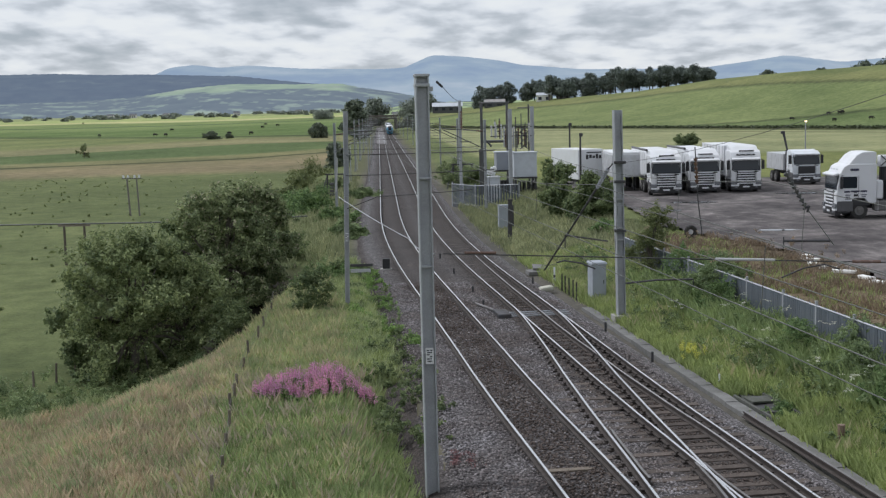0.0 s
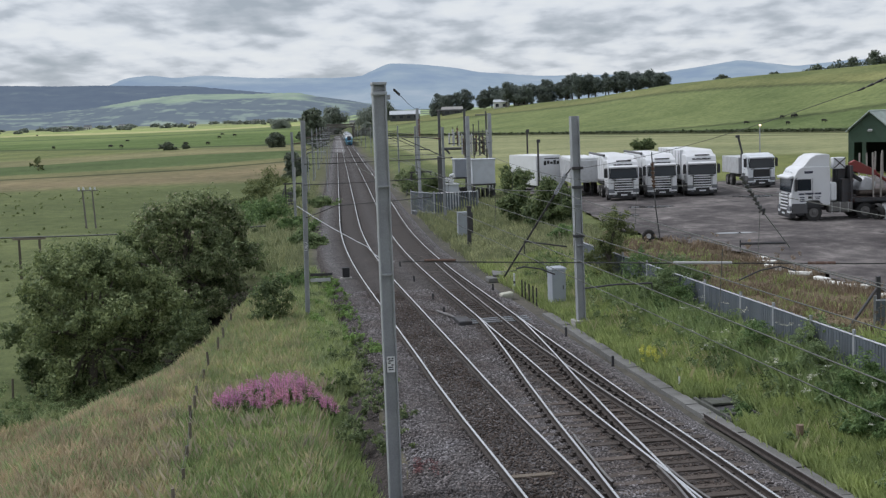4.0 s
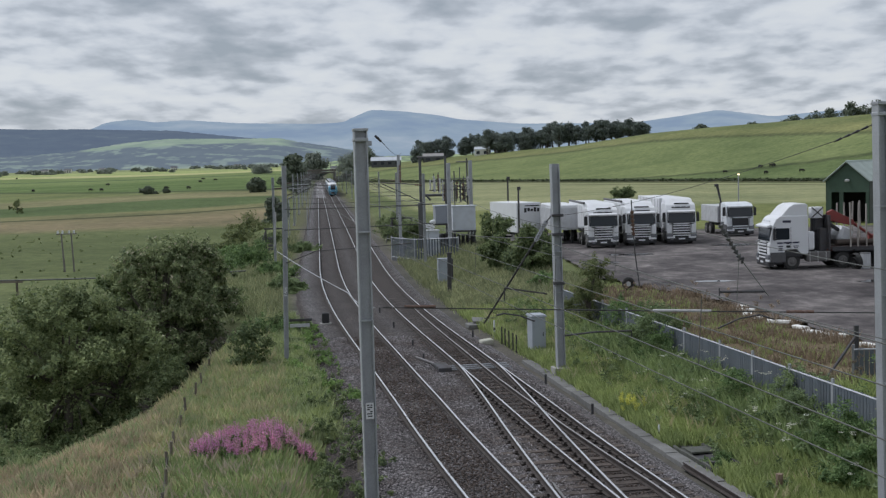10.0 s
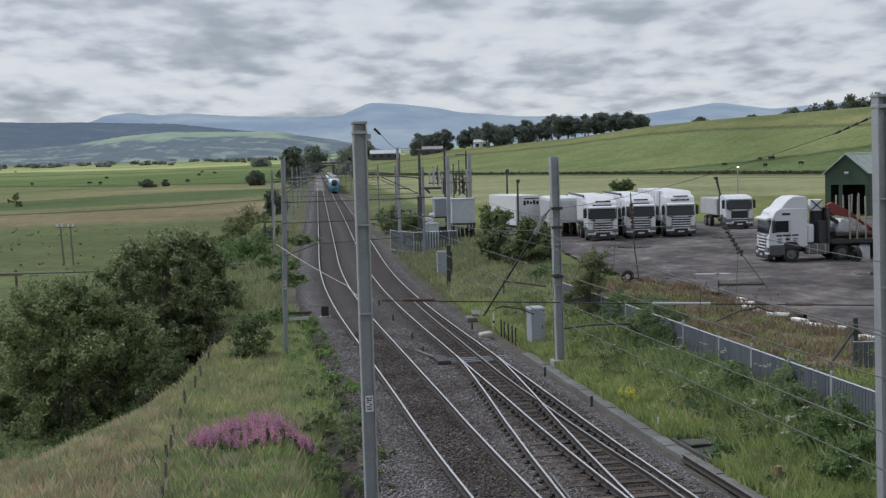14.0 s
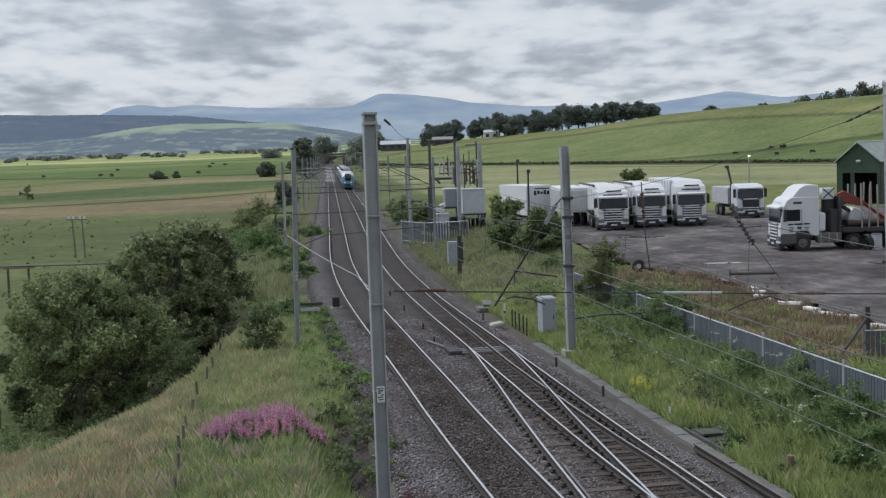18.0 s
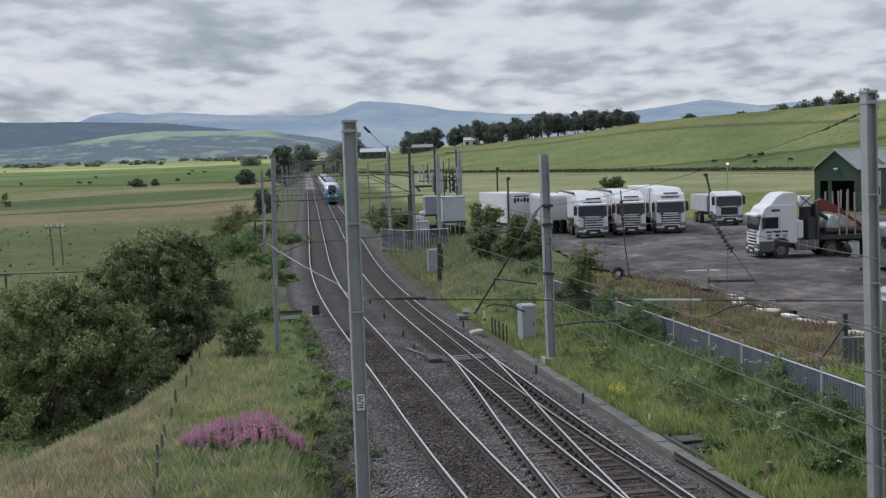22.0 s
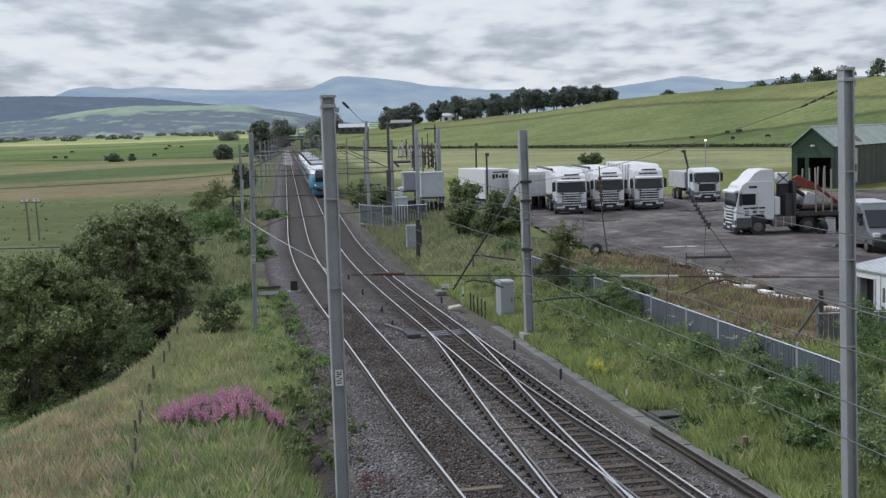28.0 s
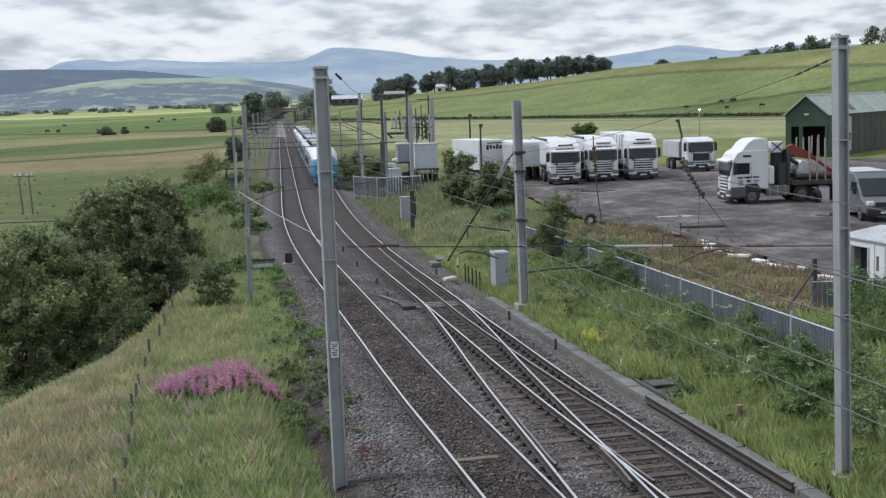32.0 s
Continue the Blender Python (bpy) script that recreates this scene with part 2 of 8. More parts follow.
# ---- the line of the railway ----
_ys = np.arange(-400, 1401, 1.0)
_slope = -0.136 - 0.080 * smoothstep(95, 40, _ys)
_xs = np.concatenate([[0], np.cumsum((_slope[1:] + _slope[:-1]) / 2)])
_xs += 1.40 - np.interp(21.5, _ys, _xs)
_xs += np.interp(_ys, [18, 21, 25, 29, 33, 37, 42, 48, 60], [0, -0.02, -0.05, -0.10, -0.10, -0.05, -0.02, 0.02, 0])


def line_x(y, side=0.0):
    """x of a line that runs side metres to the right of the first track's middle."""
    s = np.interp(y, _ys, _slope)
    wide = 1 + 0.075 * smoothstep(50, 150, y) * (1 if side > 2 else 0)
    return np.interp(np.asarray(y, float), _ys, _xs) + side * wide * np.sqrt(1 + s * s)


def line_turn(y):
    """Degrees by which the line is turned at y, about the upright."""
    return math.degrees(math.atan(-float(np.interp(y, _ys, _slope))))


GAP = 3.28          # from track middle to track middle
GAUGE = 1.445


# ---- the lie of the land ----
HILL_A = [-0.60, -0.103, -0.06, -0.012, 0.036, 0.084, 0.149, 0.205, 0.300, 0.381, 0.8]
HILL_E = [-0.001, 0.0002, 0.0052, 0.0090, 0.0120, 0.0153, 0.0237, 0.0277, 0.0329, 0.0376, 0.045]


def hedge_y(a):
    """Distance of the long dark hedge at the foot of the hill, by bearing."""
    return 493.0 / (1 + 1.69 * np.clip(a, -0.12, 0.9))


def land(x, y):
    """Height of the ground; rail tops are at 0."""
    x, y = np.asarray(x, float), np.asarray(y, float)
    yc = np.clip(y, -399, 1399)
    s = x - line_x(yc)
    far = np.sqrt(x * x + y * y)
    field = -2.8 + 0.0115 * np.clip(y - 95, 0, 2500) + 1.3 * smoothstep(140, 340, y) * smoothstep(-150, -20, s)
    field = field - 0.9 * smoothstep(700, 1500, y) * 1
    width = 3.0 + 4.2 * smoothstep(44, 29, y) + 9 * smoothstep(26, 8, y)
    bank = -0.36 - 0.25 * smoothstep(-4, -8, s)
    edge = -3.4 - width
    left = bank + (field - bank) * smoothstep(edge, edge - 5.5, s)
    yard = 0.62 + 0.25 * smoothstep(150, 500, y)
    right = -0.35 + (yard + 0.35) * smoothstep(6.8, 12.0, s)
    left = left - 0.62 * smoothstep(38, 29, y) * smoothstep(-5.0, -3.7, s)
    left = left - 0.9 * np.exp(-((x + 13.1) / 1.1) ** 2) * smoothstep(44, 48, y) * smoothstep(66, 60, y)
    z = np.where(s < -2.75, left, np.where(s > 6.6, right, -0.38))
    a = x / np.maximum(np.abs(y), 1) * np.where(y > 0, 1, 3)
    up = np.interp(a, HILL_A, HILL_E)
    crest = 7.5 + up * y
    start = hedge_y(a)
    rise = smoothstep(start, start * 1.55, y) * smoothstep(-4, 30, s)
    z = np.where(y > 200, z + (np.maximum(crest, z) - z) * rise, z)
    z = z - rise * 0.035 * np.clip(y - start * 1.7, 0, 4000) * smoothstep(-0.02, 0.05, a)
    return z


def meadow_end(s):
    """How far along the line the dry meadow on the near bank reaches."""
    return np.interp(s, [-22, -16, -10, -8, -7], [36.0, 38.0, 41.5, 47.0, 50.0]) + 0.5 * np.sin(np.asarray(s) * 1.7)


# ---- ground: one sheet to the horizon ----
def field_colour(x, y, z):
    """Field colours by their bounds on the plan, some sun and shade painted in."""
    n = len(x)
    s = x - line_x(np.clip(y, -399, 1399))
    col = np.tile(np.array([0.112, 0.135, 0.062]), (n, 1))

    def lay(mask, c):
        nonlocal col
        m = np.clip(mask, 0, 1)[:, None]
        col = col * (1 - m) + np.array(c) * m

    L = smoothstep(-8, -11, s)
    wob = 6 * np.sin(x * 0.021) + 3 * np.sin(x * 0.06 + 1)
    # meadows to the left of the line
    a = x / np.maximum(y, 1)
    k = np.clip(a, -0.5, -0.12)
    line1 = np.interp(k, [-0.5, -0.393, -0.325, -0.255, -0.182, -0.12], [219, 225, 230, 237, 255, 272]) + wob * 0.25
    line2 = np.interp(k, [-0.5, -0.405, -0.324, -0.254, -0.184], [272, 284, 297, 310, 316]) + wob * 0.4
    line3 = np.interp(k, [-0.5, -0.405, -0.306, -0.2, -0.12], [500, 456, 390, 374, 372])
    lay(L * smoothstep(176, 192, y + wob * 1.2), (0.200, 0.170, 0.108))
    lay(L * smoothstep(0.90, 0.97, y / line1) * 0.6, (0.190, 0.175, 0.100))
    lay(L * smoothstep(0.988, 0.996, y / line1), (0.060, 0.068, 0.035))
    lay(L * smoothstep(1.004, 1.014, y / line1), (0.185, 0.180, 0.095))
    lay(L * smoothstep(1.05, 1.09, y / line1), (0.092, 0.128, 0.055))
    lay(L * smoothstep(0.99, 1.01, y / line2), (0.205, 0.195, 0.110))
    lay(L * smoothstep(1.10, 1.22, y / line2), (0.150, 0.175, 0.075))
    lay(L * smoothstep(0.975, 0.985, y / line3), (0.060, 0.080, 0.040))
    lay(L * smoothstep(1.010, 1.030, y / line3), (0.110, 0.158, 0.058))
    # sunlight on the far valley floor, put into these paler field colours
    lay(L * smoothstep(560, 640, y + wob * 2) * 0.8, (0.175, 0.225, 0.092))
    lay(L * smoothstep(690, 702, y + wob) * smoothstep(722, 710, y + wob), (0.07, 0.10, 0.05))
    lay(L * smoothstep(860, 900, y + wob * 3), (0.420, 0.410, 0.220))
    lay(L * smoothstep(960, 1020, y + wob * 3), (0.300, 0.350, 0.150))
    lay(L * smoothstep(1250, 1400, y + wob * 4), (0.240, 0.275, 0.140))
    # crops and pasture to the right
    R = smoothstep(14, 17, s)
    lay(R * smoothstep(112, 122, y), (0.17, 0.19, 0.075))
    lay(R * smoothstep(176, 186, y + wob * 0.5), (0.245, 0.258, 0.145))
    a = x / np.maximum(y, 1)
    q = y / hedge_y(a)
    lay(R * smoothstep(0.86, 0.87, q) * smoothstep(0.885, 0.875, q), (0.075, 0.095, 0.045))
    lay(R * smoothstep(0.925, 0.94, q), (0.060, 0.072, 0.036))
    lay(R * smoothstep(0.955, 0.965, q), (0.155, 0.165, 0.075))
    lay(R * smoothstep(0.972, 0.980, q), (0.062, 0.062, 0.038))
    wedge = 1.08 + 0.80 * (a - 0.15)
    lay(R * smoothstep(1.012, 1.02, q), (0.110, 0.148, 0.062))
    lay(R * smoothstep(1.012, 1.02, q) * smoothstep(-0.014, -0.008, q - wedge), (0.070, 0.090, 0.042))
    lay(R * smoothstep(1.012, 1.02, q) * smoothstep(0.004, 0.010, q - wedge), (0.160, 0.195, 0.086))
    upper = np.interp(a, [-0.1, 0.10, 0.19, 0.25, 0.37, 0.6], [1.30, 1.40, 1.39, 1.372, 1.338, 1.30])
    lay(R * smoothstep(-0.012, -0.004, q - upper), (0.085, 0.100, 0.050))
    lay(R * smoothstep(0.008, 0.014, q - upper), (0.175, 0.188, 0.085))
    lay(R * smoothstep(0.05, 0.10, q - upper), (0.150, 0.172, 0.076))
    lay(smoothstep(-4.4, -3.9, s) * smoothstep(-2.5, -2.7, s) * smoothstep(46, 54, y) * smoothstep(400, 300, y) * 0.45, (0.105, 0.098, 0.078))
    lay(smoothstep(4.9, 5.3, s) * smoothstep(9.0, 7.0, s) * smoothstep(64, 90, y) * smoothstep(660, 560, y) * 0.75, (0.110, 0.108, 0.072))
    lay(smoothstep(-7.0, -4.5, s) * smoothstep(-2.5, -2.9, s) * smoothstep(90, 130, y) * smoothstep(660, 560, y) * 0.6, (0.115, 0.115, 0.075))
    # thatch under the verge and bank grass
    lay(smoothstep(6.0, 6.6, s) * smoothstep(10.0, 9.4, s) * smoothstep(64, 58, y), (0.185, 0.220, 0.100))
    lay(smoothstep(-9.5, -8.5, s) * smoothstep(-3.0, -4.0, s) * smoothstep(64, 58, y) * smoothstep(24, 34, y), (0.200, 0.215, 0.115))
    # bare strip under the line
    lay(smoothstep(-3.1, -2.6, s) * smoothstep(6.6, 5.9, s), (0.105, 0.100, 0.094))
    lay(smoothstep(10.0, 10.6, s) * smoothstep(36, 38, y) * smoothstep(68, 64, y) * smoothstep(22, 18, s) * 0.9, (0.17, 0.130, 0.095))
    lay(smoothstep(-5.0, -4.4, s) * smoothstep(-2.5, -2.7, s) * smoothstep(38, 33, y) * 0.85, (0.095, 0.090, 0.062))
    # ditch: dark mud, with the shade under the thorn trees put into its colour
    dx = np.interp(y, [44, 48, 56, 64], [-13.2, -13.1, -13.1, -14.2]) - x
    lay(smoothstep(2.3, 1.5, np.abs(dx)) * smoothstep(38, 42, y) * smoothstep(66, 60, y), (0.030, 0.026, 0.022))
    # dry grass on the near bank
    lay(smoothstep(-7.5, -8.2, s) * smoothstep(-26, -22, s) * smoothstep(1.0, -1.0, y - meadow_end(s)) * 0.8, (0.27, 0.255, 0.145))
    return col


def make_ground():
    front = np.radians(np.concatenate([np.arange(-32, 32.01, 0.25), np.arange(36, 327, 4.0)]))
    rad = [2.0]
    while rad[-1] < 4700:
        rad.append(rad[-1] * (1.12 if rad[-1] < 14 else 1.022 if not 150 < rad[-1] < 900 else 1.0075))
    rad = np.array(rad)
    A, Rr = np.meshgrid(front, rad)
    X, Y = (np.sin(A) * Rr).ravel(), (np.cos(A) * Rr).ravel()
    Z = land(X, Y)
    near = np.exp(-((Rr.ravel() - 40) / 60) ** 2)
    Z = Z + 0.05 * near * (np.sin(X * 1.3) * np.cos(Y * 0.9 + X) + 0.6 * np.sin(X * 3.1 + Y * 2.2))
    s = X - line_x(np.clip(Y, -399, 1399))
    Z = Z - 0.16 * smoothstep(14.5, 17, s) * smoothstep(42, 46, Y) * smoothstep(117, 113, Y)
    na, nr = len(front), len(rad)
    idx = np.arange(na * nr).reshape(nr, na)
    nxt = np.roll(idx, -1, axis=1)
    quads = np.stack([idx[:-1], idx[1:], nxt[1:], nxt[:-1]], -1).reshape(-1, 4)
    V = np.column_stack([X, Y, Z])
    centre = len(V)
    V = np.vstack([V, [[0, 0, float(land(0, 0))]]])
    fan = [(centre, idx[0, i], nxt[0, i]) for i in range(na)]
    me = bpy.data.meshes.new("ground")
    me.from_pydata(V.tolist(), [], quads.tolist() + fan)
    att = me.color_attributes.new("field", "FLOAT_COLOR", "POINT")
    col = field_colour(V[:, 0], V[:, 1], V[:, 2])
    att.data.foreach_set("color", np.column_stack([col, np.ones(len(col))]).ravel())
    me.polygons.foreach_set("use_smooth", [True] * len(me.polygons))
    m, t, b = nodes_of("grassland", 0.95)
    at = t.nodes.new("ShaderNodeAttribute")
    at.attribute_name = "field"
    n1, n2, n3 = noise_of(t, 0.035, 6.0, 0.6), noise_of(t, 0.5, 5.0, 0.65), noise_of(t, 5.0, 4.0, 0.6)
    c = mixed(t, at.outputs["Color"], ramp_of(t, n1.outputs["Fac"], [(0.3, (0.72, 0.76, 0.72)), (0.7, (1.28, 1.22, 1.2))]).outputs[0], 1.0, "MULTIPLY")
    c = mixed(t, c, ramp_of(t, n2.outputs["Fac"], [(0.3, (0.62, 0.66, 0.62)), (0.68, (1.3, 1.26, 1.2))]).outputs[0], 0.75, "MULTIPLY")
    c = mixed(t, c, ramp_of(t, n3.outputs["Fac"], [(0.3, (0.6, 0.62, 0.58)), (0.7, (1.4, 1.36, 1.3))]).outputs[0], 0.5, "MULTIPLY")
    t.links.new(c, b.inputs["Base Color"])
    b.inputs["Specular IOR Level"].default_value = 0.1
    bump_of(t, b, n3.outputs["Fac"], 0.6, 0.15)
    me.materials.append(m)
    return tagged(new("ground", me), "rolling green and straw-coloured farmland, grass and crops", "ground", kind="structure")


make_ground()


def ridge(name, far, points, base, material, label, rough=1.0, seed=0, tint=None):
    """A distant range of hills: a solid back with the skyline points (bearing, slope) and a long front slope."""
    a = np.array([p[0] for p in points])
    e = np.array([p[1] for p in points])
    cols = np.unique(np.concatenate([np.linspace(a[0], a[-1], 60), np.linspace(max(a[0], -0.5), min(a[-1], 0.5), 440)]))
    grid = np.linspace(a[0], a[-1], 3000)
    wide = max(3, int(0.009 / (grid[1] - grid[0])) | 1)
    soft = np.convolve(np.pad(np.interp(grid, a, e), wide // 2, mode="edge"), np.ones(wide) / wide, mode="valid")
    top = np.interp(cols, grid, soft)
    rows = 48 if tint else 14
    V, F, C = [], [], []
    for j in range(rows + 1):
        u = j / rows
        d = far * (0.80 + 0.20 * u)
        for i, c in enumerate(cols):
            h = 7.5 + top[i] * far
            w = noise.noise(Vector((c * 30 + seed, u * 3, seed))) * 0.05 * rough + noise.noise(Vector((c * 110, u * 6, seed))) * 0.02 * rough
            z = base + (h - base) * (u ** 0.8) * (1 + w * (1 - u) * 3) + (noise.noise(Vector((c * 220, 0, seed))) * 0.0005 * far * rough if j == rows else 0)
            V.append((c * d, d, z))
            if tint:
                C += [*tint(c, u), 1.0]
    nc = len(cols)
    for j in range(rows):
        for i in range(nc - 1):
            p = j * nc + i
            F.append((p, p + 1, p + nc + 1, p + nc))
    me = mesh_of(name, V, F, material, smooth=True)
    if tint:
        att = me.color_attributes.new("field", "FLOAT_COLOR", "POINT")
        att.data.foreach_set("color", C)
    ob = new(name, me)
    return tagged(ob, label, "hills", kind="structure")


def distance_paint(name, stops, scale, haze_glow, strength, stretch=(1, 1, 3), cells=0.0):
    """Far land seen through kilometres of air: its own colour, and the air's light over it."""
    m, t, b = nodes_of(name, 1.0)
    n = noise_of(t, scale, 6.0, 0.6, stretch=stretch)
    source = n.outputs["Fac"]
    if cells:
        k = t.nodes.new("ShaderNodeMapping")
        k.inputs["Scale"].default_value = (0.55, 0.30, 1.5)
        c = t.nodes.new("ShaderNodeTexCoord")
        warp = mixed(t, c.outputs["Object"], noise_of(t, 0.01).outputs["Color"], 30.0, "ADD")
        t.links.new(warp, k.inputs[0])
        v = t.nodes.new("ShaderNodeTexVoronoi")
        v.inputs["Scale"].default_value = cells
        t.links.new(k.outputs[0], v.inputs["Vector"])
        q = t.nodes.new("ShaderNodeSeparateColor")
        t.links.new(v.outputs["Color"], q.inputs[0])
        h = t.nodes.new("ShaderNodeMath")
        h.operation = "MULTIPLY_ADD"
        t.links.new(q.outputs[0], h.inputs[0])
        h.inputs[1].default_value = 0.30
        h2 = t.nodes.new("ShaderNodeMath")
        h2.operation = "MULTIPLY_ADD"
        t.links.new(n.outputs["Fac"], h2.inputs[0])
        h2.inputs[1].default_value, h2.inputs[2].default_value = 0.5, 0.13
        t.links.new(h2.outputs[0], h.inputs[2])
        source = h.outputs[0]
    r = ramp_of(t, source, stops)
    t.links.new(r.outputs[0], b.inputs["Base Color"])
    b.inputs["Specular IOR Level"].default_value = 0.0
    # haze: bluish emission stands in for light scattered by the air
    b.inputs["Emission Color"].default_value = (*haze_glow, 1)
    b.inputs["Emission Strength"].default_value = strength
    return m


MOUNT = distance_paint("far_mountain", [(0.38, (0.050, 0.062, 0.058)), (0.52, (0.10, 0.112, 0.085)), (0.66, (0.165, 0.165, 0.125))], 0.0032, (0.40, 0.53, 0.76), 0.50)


def patch_paint(name, haze_glow, strength):
    """Far fields and woods in their own colours, with the air's light over them."""
    m, t, b = nodes_of(name, 1.0)
    at = t.nodes.new("ShaderNodeAttribute")
    at.attribute_name = "field"
    n = noise_of(t, 0.02, 5.0, 0.6)
    c = mixed(t, at.outputs["Color"], ramp_of(t, n.outputs["Fac"], [(0.3, (0.7, 0.72, 0.75)), (0.7, (1.25, 1.22, 1.2))]).outputs[0], 1.0, "MULTIPLY")
    t.links.new(c, b.inputs["Base Color"])
    b.inputs["Specular IOR Level"].default_value = 0.0
    # the air's haze again, added as emission over the painted fields
    b.inputs["Emission Color"].default_value = (*haze_glow, 1)
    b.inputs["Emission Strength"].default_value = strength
    return m


def wood_bands(c, u, fine, seed):
    return noise.noise(Vector((c * fine, u * 9 + c * 14, seed))) + 0.5 * noise.noise(Vector((c * fine * 3, u * 22, seed + 5)))


WOOD, WOOD_PALE, GRAZED, GRAZED_PALE, STUBBLE = (0.030, 0.042, 0.036), (0.048, 0.062, 0.050), (0.165, 0.215, 0.105), (0.190, 0.225, 0.130), (0.270, 0.280, 0.170)


def forest_tint(c, u):
    w = wood_bands(c, u, 18, 2.0)
    if u < 0.30 and w > 0.12:
        return (0.13, 0.155, 0.105)
    if w > 0.55:
        return (0.058, 0.076, 0.058)
    return WOOD if w < 0.1 else (0.036, 0.048, 0.040)


def ease(a, b, v):
    k = min(1.0, max(0.0, (v - a) / (b - a)))
    return k * k * (3 - 2 * k)


def over(a, b, k):
    return tuple(p + (q - p) * k for p, q in zip(a, b))


def pasture_tint(c, u):
    """A grazed crown with plantations across it, then mixed woods and small fields down to the valley."""
    w = wood_bands(c, u, 34, 7.0) + 0.4 * noise.noise(Vector((c * 160, u * 40, 2)))
    v = u ** 0.8 + 0.04 * noise.noise(Vector((c * 40, 0, 3)))
    low = over(WOOD_PALE, (0.135, 0.170, 0.110), ease(-0.15, -0.35, w))
    low = over(low, over(GRAZED_PALE, WOOD_PALE, ease(-0.1, 0.1, w)), ease(0.26, 0.20, v))
    edge = 0.76 + 0.9 * max(0.0, -0.29 - c) * 3 + 1.5 * max(0.0, c + 0.17)
    crown = over(GRAZED, GRAZED_PALE, ease(0.1, 0.4, w))
    copse = ease(0.0, 0.012, min(c + 0.310, -0.272 - c)) * ease(0.0, 0.03, min(v - 0.70, 0.83 - v))
    copse = max(copse, ease(0.0, 0.015, min(c + 0.262, -0.185 - c)) * ease(0.02, -0.02, v - 0.83 - 0.4 * (c + 0.22)))
    crown = over(crown, WOOD_PALE, copse * ease(-0.5, -0.2, w))
    return over(low, crown, ease(-0.02, 0.03, v - edge) * ease(-0.345, -0.330, c) * ease(-0.150, -0.168, c))


def farm_tint(c, u):
    w = wood_bands(c, u, 40, 4.0)
    if w > 0.30:
        return (0.055, 0.075, 0.048)
    # open fields carry sunlight in their colour, brighter than the plain green
    return (0.250, 0.310, 0.130) if w < 0.05 else (0.19, 0.24, 0.110)


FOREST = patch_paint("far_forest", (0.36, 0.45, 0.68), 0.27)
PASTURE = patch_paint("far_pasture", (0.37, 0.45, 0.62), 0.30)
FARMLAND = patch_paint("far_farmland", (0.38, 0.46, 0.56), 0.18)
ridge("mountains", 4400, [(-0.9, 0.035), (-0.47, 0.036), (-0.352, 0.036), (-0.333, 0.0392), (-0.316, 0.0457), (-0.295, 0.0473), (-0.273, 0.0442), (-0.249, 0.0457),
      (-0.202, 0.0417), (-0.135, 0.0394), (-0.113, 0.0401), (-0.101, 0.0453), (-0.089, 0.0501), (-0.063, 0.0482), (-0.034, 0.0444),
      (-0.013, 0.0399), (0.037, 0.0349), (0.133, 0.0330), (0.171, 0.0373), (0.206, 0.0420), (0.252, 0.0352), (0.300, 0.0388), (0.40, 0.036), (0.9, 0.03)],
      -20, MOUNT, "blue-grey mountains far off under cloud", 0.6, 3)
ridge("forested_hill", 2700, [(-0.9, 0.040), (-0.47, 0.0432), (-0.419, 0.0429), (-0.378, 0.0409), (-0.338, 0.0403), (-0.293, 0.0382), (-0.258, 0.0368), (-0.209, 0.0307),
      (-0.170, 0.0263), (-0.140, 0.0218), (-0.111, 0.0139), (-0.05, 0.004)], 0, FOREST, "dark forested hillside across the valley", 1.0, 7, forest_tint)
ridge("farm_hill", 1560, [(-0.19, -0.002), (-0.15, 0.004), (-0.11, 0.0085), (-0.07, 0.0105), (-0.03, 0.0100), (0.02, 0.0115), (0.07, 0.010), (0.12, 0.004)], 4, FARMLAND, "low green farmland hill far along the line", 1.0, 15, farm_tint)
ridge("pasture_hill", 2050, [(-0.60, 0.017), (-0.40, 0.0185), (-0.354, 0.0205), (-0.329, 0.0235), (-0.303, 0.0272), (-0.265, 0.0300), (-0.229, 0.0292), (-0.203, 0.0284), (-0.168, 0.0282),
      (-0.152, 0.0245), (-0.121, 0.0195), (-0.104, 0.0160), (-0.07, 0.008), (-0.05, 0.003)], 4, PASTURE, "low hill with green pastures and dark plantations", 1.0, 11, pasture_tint)


